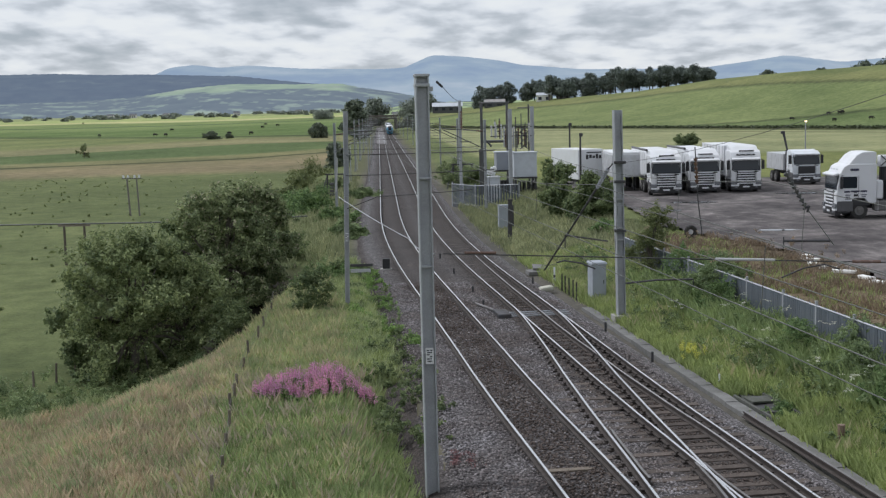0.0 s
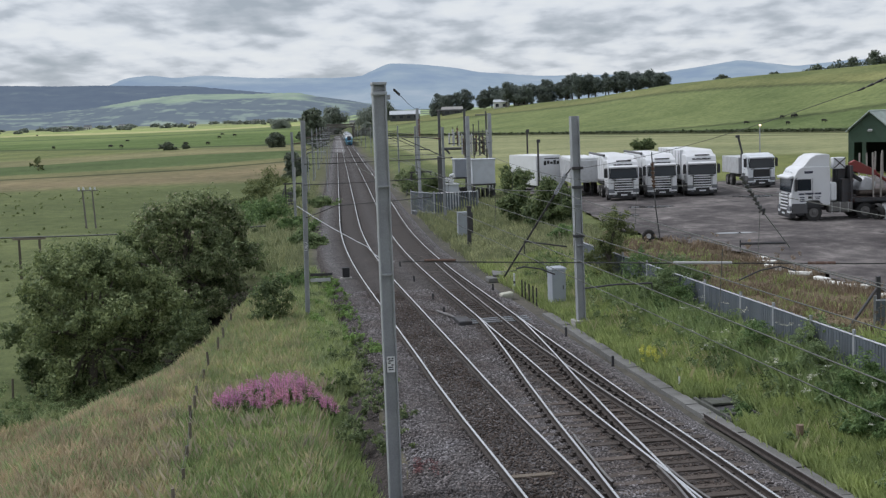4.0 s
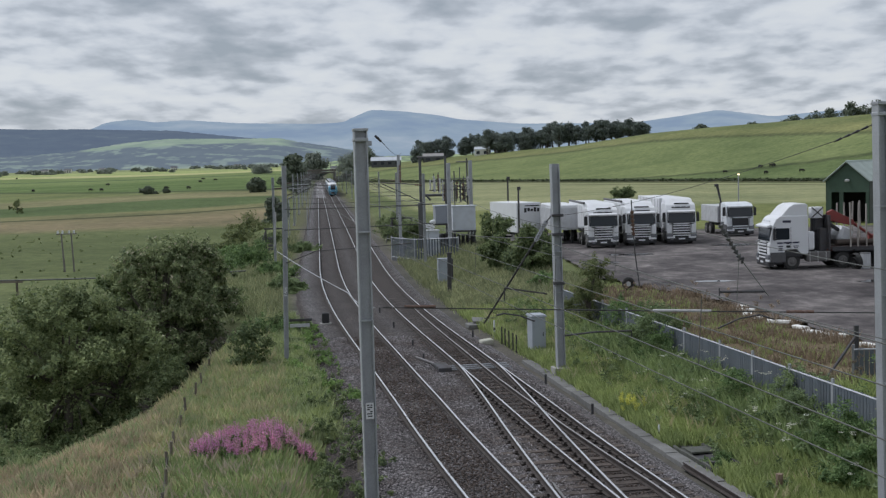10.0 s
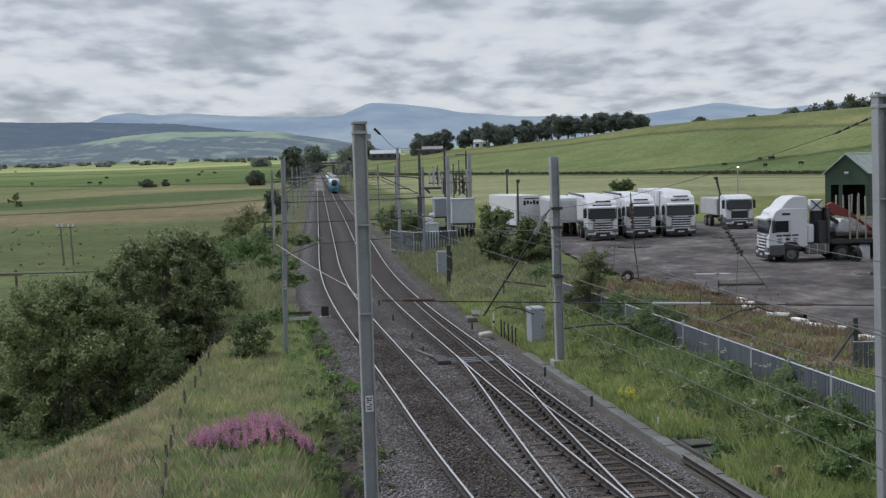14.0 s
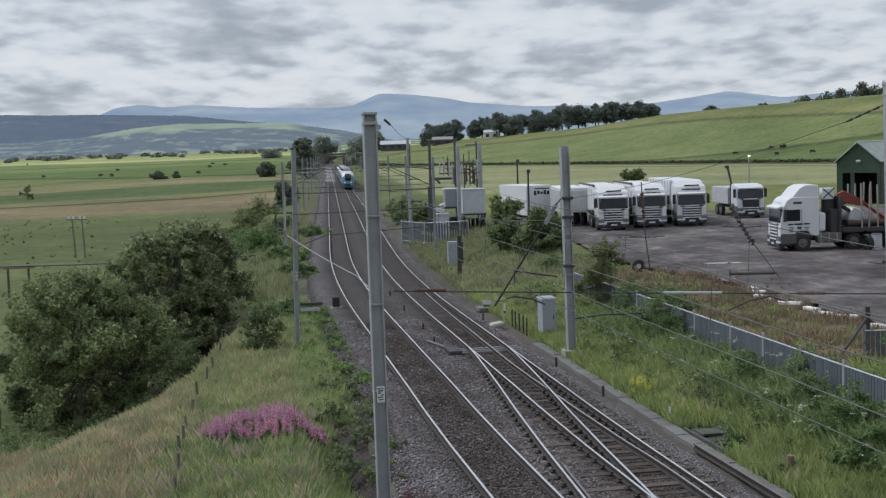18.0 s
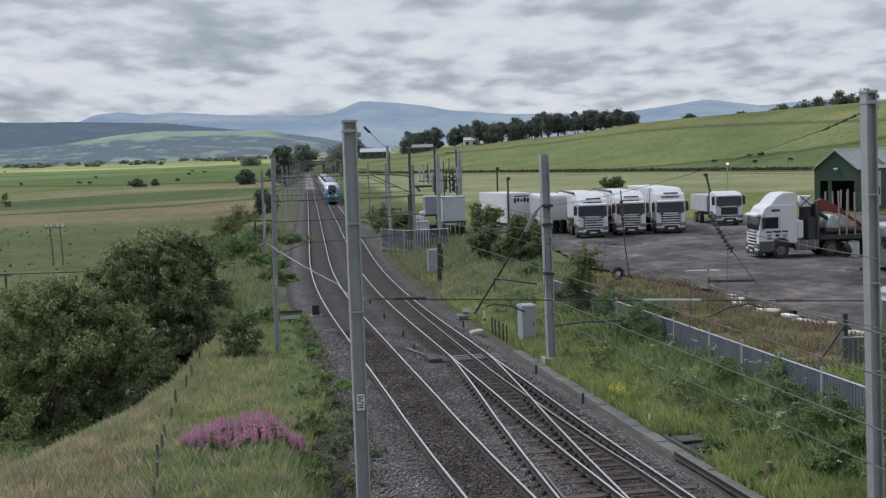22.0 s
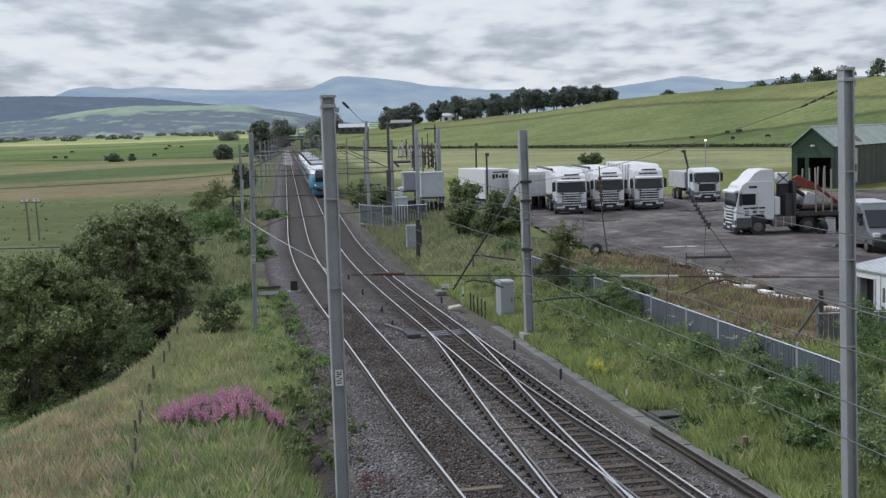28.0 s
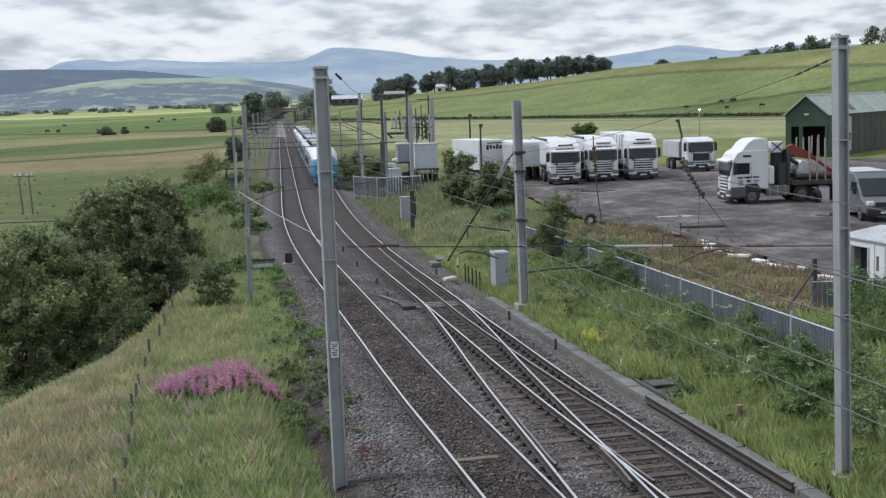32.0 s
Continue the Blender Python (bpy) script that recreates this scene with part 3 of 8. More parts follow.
# ---- ballast and tracks ----
def ballast_material():
    m, t, b = nodes_of("ballast_stones", 0.95)
    c = t.nodes.new("ShaderNodeTexCoord")
    v = t.nodes.new("ShaderNodeTexVoronoi")
    v.inputs["Scale"].default_value = 16.0
    t.links.new(c.outputs["Object"], v.inputs["Vector"])
    sep = t.nodes.new("ShaderNodeSeparateColor")
    t.links.new(v.outputs["Color"], sep.inputs[0])
    stone = ramp_of(t, sep.outputs[0], [(0.0, (0.080, 0.074, 0.077)), (0.55, (0.188, 0.177, 0.183)), (1.0, (0.34, 0.323, 0.332))]).outputs[0]
    at = t.nodes.new("ShaderNodeAttribute")
    at.attribute_name = "rust"
    n = noise_of(t, 0.7, 5.0, 0.65)
    brown = mixed(t, stone, (0.46, 0.39, 0.35), 1.0, "MULTIPLY")
    brown = mixed(t, brown, (0.062, 0.050, 0.043), 0.55)
    col = mixed(t, stone, brown, at.outputs["Fac"])
    tone = ramp_of(t, n.outputs["Fac"], [(0.3, (0.72, 0.72, 0.72)), (0.7, (1.2, 1.18, 1.15))]).outputs[0]
    col = mixed(t, col, tone, 1.0, "MULTIPLY")
    # stones darken toward their rims: shade of the gaps put into the colour
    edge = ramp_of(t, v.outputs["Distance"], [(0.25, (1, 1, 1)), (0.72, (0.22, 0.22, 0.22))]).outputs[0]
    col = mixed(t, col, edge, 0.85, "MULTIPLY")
    t.links.new(col, b.inputs["Base Color"])
    bump_of(t, b, edge, 0.9, 0.05)
    return m


BALLAST = ballast_material()


def make_ballast():
    s = np.array([-2.95, -2.7, -2.45, -2.1, -1.75, -1.4, -0.75, 0, 0.75, 1.4, 1.7, 2.0, 2.65, 3.4, 4.15, 4.8, 5.15])
    z = np.array([-0.60, -0.44, -0.30, -0.22, -0.19, -0.19, -0.20, -0.21, -0.20, -0.19, -0.20, -0.19, -0.20, -0.21, -0.20, -0.22, -0.30])
    rust = np.array([1.0, 1.0, 0.75, 0.15, 0.05, 0.5, 1.0, 0.8, 1.0, 0.8, 0.6, 0.8, 1.0, 1.0, 1.0, 0.3, 0.0])
    fine = np.linspace(0, len(s) - 1, 60)
    sf, zf, rf = (np.interp(fine, range(len(s)), q) for q in (s, z, rust))
    ys = [-60.0]
    while ys[-1] < 760:
        ys.append(ys[-1] + (max(0.16, ys[-1] * 0.006) if ys[-1] > 14 else 1.0))
    ys = np.array(ys)
    S, Y = np.meshgrid(sf, ys)
    X = line_x(Y, 0) + S * 1.015
    nz = 0.025 * (np.random.rand(*S.shape) - 0.5) * (Y < 120)
    Z = np.tile(zf, (len(ys), 1)) + nz
    out = smoothstep(40, 28, Y) * np.clip((-1.75 - S) / 1.2, 0, 1)
    out = out - 0.38 * smoothstep(40, 54, Y) * np.clip((-1.75 - S) / 1.2, 0, 1)
    X, Z = X - out * 0.95, Z - out * 0.34
    V = np.column_stack([X.ravel(), Y.ravel(), Z.ravel()])
    w = len(sf)
    idx = np.arange(len(V)).reshape(len(ys), w)
    F = np.stack([idx[:-1, :-1], idx[:-1, 1:], idx[1:, 1:], idx[1:, :-1]], -1).reshape(-1, 4)
    me = bpy.data.meshes.new("ballast")
    me.from_pydata(V.tolist(), [], F.tolist())
    a = me.attributes.new("rust", "FLOAT", "POINT")
    grow = (0.9 + 0.1 * smoothstep(35, 90, Y)) * (1 - 0.30 * (np.abs(S) < 1.5) * smoothstep(50, 30, Y)) * (1 - 0.9 * smoothstep(338, 346, Y) * (S < 1.5))
    soil = smoothstep(-1.62, -2.0, S) * smoothstep(28, 34, Y) * smoothstep(64, 54, Y)
    a.data.foreach_set("value", np.clip(np.tile(rf, (len(ys), 1)) * grow + np.maximum(out, 0) * 0.5 + soil, 0, 1).ravel())
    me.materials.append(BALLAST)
    return tagged(new("ballast", me), "grey stone ballast, stained rusty brown between the rails", "ballast", kind="stuff")


make_ballast()



def make_fresh_ballast():
    ys = np.arange(318, 641, 4.0)
    cut = [(-1.45, -0.20), (-1.2, -0.13), (1.2, -0.13), (1.45, -0.20)]
    V = [(float(line_x(y, 0)) + a, y, z) for y in ys for a, z in cut]
    F = [(j * 4 + i, j * 4 + i + 1, j * 4 + i + 5, j * 4 + i + 4) for j in range(len(ys) - 1) for i in range(3)]
    m = paint("fresh_pale_stone", (0.185, 0.175, 0.175), 0.95, 0, 0.3, 0.2, 0.3, (0.18, 0.17, 0.165), 0.3, 12)
    return tagged(new("fresh_ballast", mesh_of("fresh_ballast", V, F, m)), "pale fresh stone ballast along the far track", "ballast", kind="stuff")


make_fresh_ballast()
RAIL = [(-0.07, -0.155), (0.07, -0.155), (0.07, -0.135), (0.012, -0.115), (0.012, -0.045), (0.036, -0.035), (0.036, -0.006), (0.028, 0.0), (-0.028, 0.0), (-0.036, -0.006),
        (-0.036, -0.035), (-0.012, -0.045), (-0.012, -0.115), (-0.07, -0.135)]


def rail_mesh(name, ys, xf, top=0.0, heads=None):
    """A rail swept along x = xf(y)."""
    n = len(RAIL)
    V, F, slots = [], [], []
    for y in ys:
        x = float(xf(y))
        dx = float(xf(y + 0.25)) - float(xf(y - 0.25))
        nx, ny = 0.5, -dx
        k = math.hypot(nx, ny)
        for px, pz in RAIL:
            V.append((x + px * nx / k, y + px * ny / k, pz + top))
    for j in range(len(ys) - 1):
        for i in range(n):
            a, b = j * n + i, j * n + (i + 1) % n
            F.append((a, b, b + n, a + n))
            slots.append(0 if i == 7 else 1)
    F += [tuple(range(n))[::-1], tuple(range((len(ys) - 1) * n, len(ys) * n))]
    slots += [1, 1]
    return mesh_of(name, V, F, heads or [RAIL_TOP, RAIL_SIDE], slots=slots)


def steps(a, b):
    ys = [a]
    while ys[-1] < b:
        ys.append(min(b, ys[-1] + max(0.8, ys[-1] * 0.03)))
    return ys


def swing(y):
    """How far the crossover has left the second track, to its left."""
    u = max(0.0, 44.5 - y)
    return min(GAP, 0.079 * u * u / (u + 2.2))


TRACKS = {}
for key, words, side in (("first", "plain running line with bright rails on stone ballast", 0.0), ("second", "running line with bright rails, points and timber sleepers", GAP)):
    tr = root("railway_track", Matrix(), words, "railway track", "tracks")
    TRACKS[key] = tr
    for off in (-GAUGE / 2, GAUGE / 2):
        ob = new("rail", rail_mesh("rail", steps(-60, 740), lambda y: line_x(y, side + off)))
        ob.parent = tr
cross = root("crossover_track", Matrix(), "crossover of two curved rails between the running lines", "railway track", "tracks")
TRACKS["cross"] = cross
for off in (-GAUGE / 2, GAUGE / 2):
    ob = new("rail", rail_mesh("rail", [-2 + 0.8 * i for i in range(57)] + [44.2], lambda y: line_x(y, GAP + off) - swing(y), 0.002))
    ob.parent = cross
# check rail and wing rails of the crossing, and the dull spare rail in the four-foot
for y0, y1, fx in ((23.5, 27.2, lambda y: line_x(y, GAP - GAUGE / 2) - swing(y) + 0.12 + 0.05 * max(0.0, abs(y - 25.35) - 1.4)),
                   (22.2, 24.6, lambda y: line_x(y, GAP - GAUGE / 2) + 0.11 + 0.05 * max(0.0, 23.2 - y)),
                   (22.2, 24.6, lambda y: line_x(y, GAP + GAUGE / 2) - swing(y) - 0.11 - 0.05 * max(0.0, 23.2 - y))):
    ob = new("check_rail", rail_mesh("check_rail", [y0 + (y1 - y0) * i / 14 for i in range(15)], fx, -0.004, [RAIL_DULL, RAIL_SIDE]))
    ob.parent = cross


def spare_x(y):
    return line_x(y, GAP + GAUGE / 2) - float(np.interp(y, [15, 27.5, 29.5, 32, 34.5, 38, 41, 47, 54, 64], [0.22, 0.24, 0.34, 0.42, 0.50, 0.60, 0.63, 0.58, 0.50, 0.40]))


spare = new("spare_rail", rail_mesh("spare_rail", [15.0 + i for i in range(49)], spare_x, -0.035, [RAIL_WORN, RAIL_SIDE]))
edge = new("edge_rail", rail_mesh("edge_rail", [22.2 + i * 0.6 for i in range(13)], lambda y: line_x(y, 5.38), -0.14, [RAIL_DULL, RAIL_SIDE]))
tagged(edge, "old rusty rail laid along the trough edge", "rail")
tagged(spare, "long dull rusty rail lying inside the running rail", "rail")


# ---- overhead line: masts, fittings, wires ----
def h_section(bm, z0, z1, w=0.30, d=0.30, t=0.03, taper=1.0):
    """An upright steel H section: two flanges and a web."""
    a, c, e = w / 2, d / 2, t * 0.4
    ring = [(-a, -c), (-a + t, -c), (-a + t, -e), (a - t, -e), (a - t, -c), (a, -c), (a, c), (a - t, c), (a - t, e), (-a + t, e), (-a + t, c), (-a, c)]
    lo, hi = [bm.verts.new((x, y, z0)) for x, y in ring], [bm.verts.new((x, y, z1)) for x, y in ring]
    n = len(ring)
    for i in range(n):
        bm.faces.new((lo[i], lo[(i + 1) % n], hi[(i + 1) % n], hi[i]))
    for q in (hi, lo):
        for ids in ((0, 1, 2, 9, 10, 11), (2, 3, 8, 9), (3, 4, 5, 6, 7, 8)):
            bm.faces.new([q[i] for i in ids])
    bmesh.ops.recalc_face_normals(bm, faces=bm.faces)
    return bm


def insulator(bm, a, b, r=0.07, n=6):
    """A string of glazed discs on a rod from a to b."""
    a, b = Vector(a), Vector(b)
    rod(bm, a, b, r * 0.35, n=8)
    for i in range(n):
        p = a.lerp(b, (i + 0.5) / n)
        d = (b - a).normalized() * (b - a).length / n * 0.3
        rod(bm, p - d, p + d, r, r * 0.6, n=10)
    return bm


def mast(x, y, z, top, turn, label, w=0.30, tag=False, bands=3, cap=True, lean=0.0):
    ob = root("catenary_mast", pose(x, y, z, 0, lean, turn), label, "catenary mast", "catenary masts")
    h = top - z
    part("post", h_section(bmesh.new(), 0, h, w, w), GALV, ob)
    b = bm_box((0, 0, 0.12), (w * 2.1, w * 2.1, 0.5), bevel=0.02)
    part("footing", b, CONCRETE, ob, "concrete footing")
    if cap:
        b = bm_box((0, 0, h - 0.02), (w * 1.12, w * 1.12, 0.06), bevel=0.01)
        box(b, (0, 0, h - 0.22), (w * 1.10, w * 1.10, 0.07), bevel=0.01)
        box(b, (w * 0.66, 0, h - 0.30), (w * 0.35, w * 0.5, 0.10), bevel=0.01)
        part("cap_bracket", b, GALV, ob, "clamped bracket round the head")
    for i in range(bands):
        b = bm_box((0, 0, h * (0.40 + 0.19 * i)), (w * 1.03, w * 1.03, 0.035), bevel=0.006)
        part("band", b, GALV, ob)
    if tag:
        b = bm_box((0, -w / 2 - 0.012, h * 0.395), (w * 0.62, 0.012, 0.34), bevel=0.003)
        plate = part("number_plate", b, WHITE_PAINT, ob, "white plate with dark bars")
        b = bmesh.new()
        for i, (bx, bz, bw) in enumerate(((-0.035, 0.12, 0.055), (0.035, 0.12, 0.04), (0.0, 0.075, 0.10), (-0.03, 0.03, 0.06), (0.03, -0.015, 0.05), (-0.025, -0.06, 0.07), (0.03, -0.06, 0.025), (0.0, -0.11, 0.10))):
            box(b, (bx, -w / 2 - 0.021, h * 0.395 + bz), (bw, 0.006, 0.024))
        part("bar", b, BLACK_TRIM, plate)
    return ob


NEAR_L, NEAR_R = (-2.36, 24.1), (7.79, 22.4)
MID_L, MID_R = (-7.83, 46.4), (2.98, 43.2)
mast(*NEAR_L, -1.35, 8.32, 12.5, "tall grey galvanised steel mast beside the ballast", 0.275, True, 3, lean=-0.1)
mast(*NEAR_R, -0.42, 8.50, 12.5, "grey steel mast standing in weeds beside the cable trough", 0.225, False, 3, lean=-1.0)
mast(*MID_R, -0.42, 7.50, 12.0, "grey steel mast with a stayed anchor wire", 0.30, False, 2, cap=False, lean=-0.8)
mast(*MID_L, -0.62, 7.70, 12.0, "slim grey steel mast on the grassy bank", 0.185, True, 2, cap=False, lean=1.2)

for i, y in enumerate((92, 128, 166, 206, 250, 300, 356, 418, 486, 560)):
    for s in (-4.2, 7.4):
        x = float(line_x(y, s))
        m_ = mast(x, y, -0.5, 7.0, line_turn(y), "slim grey mast with cantilever arms along the line", 0.20, False, 0, cap=False)
        inner = 1 if s < 0 else -1
        m_b = bm_rod((0, 0, 6.6), (inner * 3.4, 0, 6.9), 0.035, n=6)
        part("cantilever_tube", m_b, STEEL_MID, m_)
        part("cantilever_tube", bm_rod((0, 0, 5.2), (inner * 3.3, 0, 6.8), 0.035, n=6), STEEL_MID, m_)
        part("registration_arm", bm_rod((inner * 0.2, 0, 5.0), (inner * 3.6, 0, 4.9), 0.025, n=6), STEEL_MID, m_)
        part("insulator", insulator(bmesh.new(), (inner * 0.15, 0, 6.6), (inner * 0.7, 0, 6.65), 0.08, 4), INSULATOR, m_)


def wire(name, points, label, r=0.012, sag=0.0, material=None, group="overhead wires"):
    """One wire through the points, with a little sag in each span."""
    cu = bpy.data.curves.new(name, "CURVE")
    cu.dimensions, cu.bevel_depth, cu.bevel_resolution = "3D", r, 1
    pts = []
    for a, b in zip(points[:-1], points[1:]):
        a, b = Vector(a), Vector(b)
        for k in range(8):
            u = k / 8
            p = a.lerp(b, u)
            p.z -= sag * min(1.0, (b - a).length / 15) * 4 * u * (1 - u)
            pts.append(p)
    pts.append(Vector(points[-1]))
    sp = cu.splines.new("POLY")
    sp.points.add(len(pts) - 1)
    for q, p in zip(sp.points, pts):
        q.co = (*p, 1)
    tmp = bpy.data.objects.new(name, cu)
    scene.collection.objects.link(tmp)
    dg = bpy.context.evaluated_depsgraph_get()
    me = bpy.data.meshes.new_from_object(tmp.evaluated_get(dg))
    bpy.data.objects.remove(tmp)
    me.materials.clear()
    me.materials.append(material or WIRE)
    ob = new(name, me)
    return tagged(ob, label, "wire", group)


SPAN_Y = [46, 92, 128, 166, 206, 250, 300, 356, 418]
for side in (0.0, GAP):
    wire("contact_wire", [(float(line_x(y, side)), y, 4.75) for y in SPAN_Y], "bare contact wire over the track", 0.011)
    wire("catenary_wire", [(float(line_x(y, side)), y, 6.1) for y in SPAN_Y], "sagging catenary wire over the track", 0.011, 0.5)


NEAR_SPANS = [-40, -14, 23.2, 44.5]
for side in (0.0, GAP):
    pts = [(float(line_x(y, side)), y, 4.88) for y in NEAR_SPANS]
    wire("contact_wire", pts, "bare contact wire over the track", 0.008)
    pts = [(float(line_x(y, side + 0.1)), y, 6.05) for y in NEAR_SPANS]
    wire("catenary_wire", pts, "sagging catenary wire over the track", 0.008, 0.35)
    if side == 0:
        for z, o in ((4.50, 0.05), (5.42, -0.1)):
            wire("auxiliary_wire", [(float(line_x(y, side + o)), y, z) for y in NEAR_SPANS], "bare auxiliary wire over the track", 0.007)
    for k in range(7):
        y = 2 + k * 6.5
        x = float(line_x(y, side))
        wire("dropper_wire", [(x, y, 4.88), (x + 0.05, y, 5.75)], "thin upright dropper between two wires", 0.006)

# cross-span at the near pair of masts, with its insulators and arms
span = root("cross_span", Matrix(), "grey cross-track steel wire with insulators and arms", "span wire", "overhead wires")


def bar(name, points, r, material, parent, label=""):
    b = bmesh.new()
    for p, q in zip(points[:-1], points[1:]):
        rod(b, p, q, r, n=7)
    return part(name, b, material, parent, label)


bar("wire", [(-2.0, 24.0, 4.62), (3.46, 23.2, 4.53), (7.55, 22.4, 4.50)], 0.013, WIRE_DARK, span)
bar("rod_insulator", [(3.44, 23.17, 4.54), (4.54, 22.9, 4.54)], 0.028, INSULATOR_GREY, span, "pale grey rod insulator")
bar("rod_insulator", [(5.95, 22.7, 4.52), (6.45, 22.6, 4.52)], 0.03, INSULATOR, span, "brown rod insulator")
bar("rod_insulator", [(-1.55, 23.95, 4.64), (-0.9, 23.85, 4.64)], 0.03, INSULATOR, span)
bar("registration_arm", [(4.72, 23.0, 4.90), (5.60, 23.0, 4.89)], 0.024, STEEL_DARK, span, "dark bent tube")
bar("registration_arm", [(4.69, 23.0, 4.18), (5.10, 23.0, 4.36), (5.50, 23.0, 4.43), (5.80, 23.0, 4.33)], 0.016, STEEL_DARK, span)
bar("hanger", [(4.72, 23.0, 4.98), (4.72, 23.0, 4.76)], 0.014, STEEL_DARK, span)
string = root("insulator_string", Matrix(), "hanging string of grey disc insulators with a dark clamp", "insulator", "overhead fittings")
part("insulator", insulator(bmesh.new(), (4.74, 23.0, 6.23), (5.13, 23.0, 5.56), 0.058, 8), STEEL_MID, string)
bar("stay", [(5.13, 23.0, 5.56), (5.68, 23.0, 4.80)], 0.009, WIRE, string)
bar("clamp", [(5.08, 23.0, 5.51), (5.20, 23.0, 5.57), (5.16, 23.0, 5.45)], 0.022, STEEL_DARK, string)
drop = root("dropper_rod", Matrix(), "dark upright dropper rod with small insulators", "dropper", "overhead fittings")
bar("rod", [(3.02, 23.0, 6.75), (3.08, 23.0, 5.70), (3.16, 23.0, 5.05)], 0.012, STEEL_DARK, drop)
part("insulator", insulator(bmesh.new(), (3.03, 23.0, 6.55), (3.06, 23.0, 6.05), 0.045, 6), INSULATOR, drop)

# arms and stays of the mast in the middle distance
fit_r = root("mast_fittings", Matrix(), "dark steel arms and clamps on a mast", "mast bracket", "overhead fittings")
bar("arm", [(3.08, 42.5, 1.22), (4.2, 42.3, 1.36), (5.46, 42.0, 1.42)], 0.035, STEEL_DARK, fit_r)
bar("arm", [(2.5, 43.0, 2.72), (1.6, 43.0, 2.86), (0.93, 43.0, 2.97)], 0.03, STEEL_DARK, fit_r)
bar("arm", [(2.03, 43.0, 1.70), (1.5, 43.0, 1.92), (0.9, 43.0, 2.02), (0.6, 43.0, 1.95)], 0.03, STEEL_DARK, fit_r)
bar("hook", [(5.46, 42.0, 1.42), (5.46, 42.0, 1.15)], 0.02, STEEL_DARK, fit_r)
bar("hook", [(0.93, 43.0, 2.97), (0.93, 43.0, 2.5)], 0.02, STEEL_DARK, fit_r)
for z in (5.6, 4.9, 3.1):
    part("clamp", bm_box((2.95, 43.15, z), (0.42, 0.42, 0.10), bevel=0.01), STEEL_DARK, fit_r)
stay = root("anchor_stay", Matrix(), "thick stay with insulator discs down to a ground anchor", "stay wire", "overhead fittings")
part("insulator", insulator(bmesh.new(), (2.55, 43.5, 5.35), (2.20, 44.9, 4.55), 0.085, 9), GALV, stay, "grey disc insulators")
bar("cable", [(2.75, 43.3, 5.6), (2.55, 43.5, 5.35)], 0.025, STEEL_DARK, stay)
bar("cable", [(2.20, 44.9, 4.55), (0.14, 56.4, -0.25)], 0.045, STEEL_DARK, stay, "dark thick cable")
part("ground_anchor", bm_box((0.05, 56.6, -0.27), (1.4, 0.9, 0.22), pose(0, 0, 0, 0, 0, 12), 0.04), TROUGH, stay, "concrete anchor block")

# wires from the mast heads
wire("head_span_wire", [(-2.05, 24.0, 8.17), (-2.05, 25.5, 8.08), (-6.25, 98.0, 8.75)], "dark head-span wire from a mast top", 0.007, 0.25, WIRE_DARK)
wire("head_span_wire", [(7.62, 22.4, 8.15), (7.25, 24.0, 7.80), (3.1, 43.0, 5.6)], "dark head-span wire from a mast top", 0.007, 0.2, WIRE_DARK)
for pts in (((-2.05, 24.0, 8.16), (-2.05, 25.4, 8.08)), ((7.62, 22.4, 8.13), (7.27, 24.0, 7.80))):
    st = root("stay_insulator", Matrix(), "dark stay insulator at the mast head", "insulator", "overhead fittings")
    part("rod", insulator(bmesh.new(), *pts, 0.028, 5), STEEL_DARK, st)
wire("feeder_wire", [(-8.0, 46.2, 4.3), (-4.6, 40.5, 3.2), (-2.2, 24.2, 4.6)], "pale slack feeder wire between masts", 0.015, 0.12, GALV)


for pts in ([(-7.65, 46.0, 5.16), (-1.69, 44.5, 5.36)], [(-7.63, 46.0, 3.85), (-6.28, 45.0, 4.37), (-2.51, 44.0, 4.65)], [(-7.60, 46.0, 5.98), (-1.66, 44.5, 6.09)]):
    wire("cross_wire", pts, "dark cross-track wire between two masts", 0.02, 0.05, WIRE_DARK)
ps_ = root("pale_post", Matrix(), "thin pale upright pole on the bank", "post", "trackside posts")
bar("pole", [(-10.51, 60.0, 3.63), (-10.41, 60.0, 5.37)], 0.045, INSULATOR_GREY, ps_)

# cross-spans of the farther pairs
for y in (92, 128, 166, 206, 250, 300):
    xl, xr = float(line_x(y, -4.2)), float(line_x(y, 7.4))
    for z in (4.9, 6.3):
        wire("cross_wire", [(xl, y, z), (xr, y, z)], "dark cross-track wire between two masts", 0.022, 0.05, WIRE_DARK)
    if y < 100:
        continue
    gate = root("wire_support", Matrix(), "steel drop post carrying the wires beside the line", "mast bracket", "overhead fittings")
    for k in (-5.2, -3.1):
        x = float(line_x(y, k))
        bar("post", [(x, y + 8, -0.5), (x, y + 8, 4.4)], 0.05, GALV, gate)
    bar("beam", [(float(line_x(y, -5.2)), y + 8, 5.4), (float(line_x(y, -3.1)), y + 8, 5.4)], 0.05, GALV, gate)
    bar("beam", [(float(line_x(y, -5.2)), y + 8, 4.4), (float(line_x(y, -3.1)), y + 8, 4.4)], 0.04, GALV, gate)


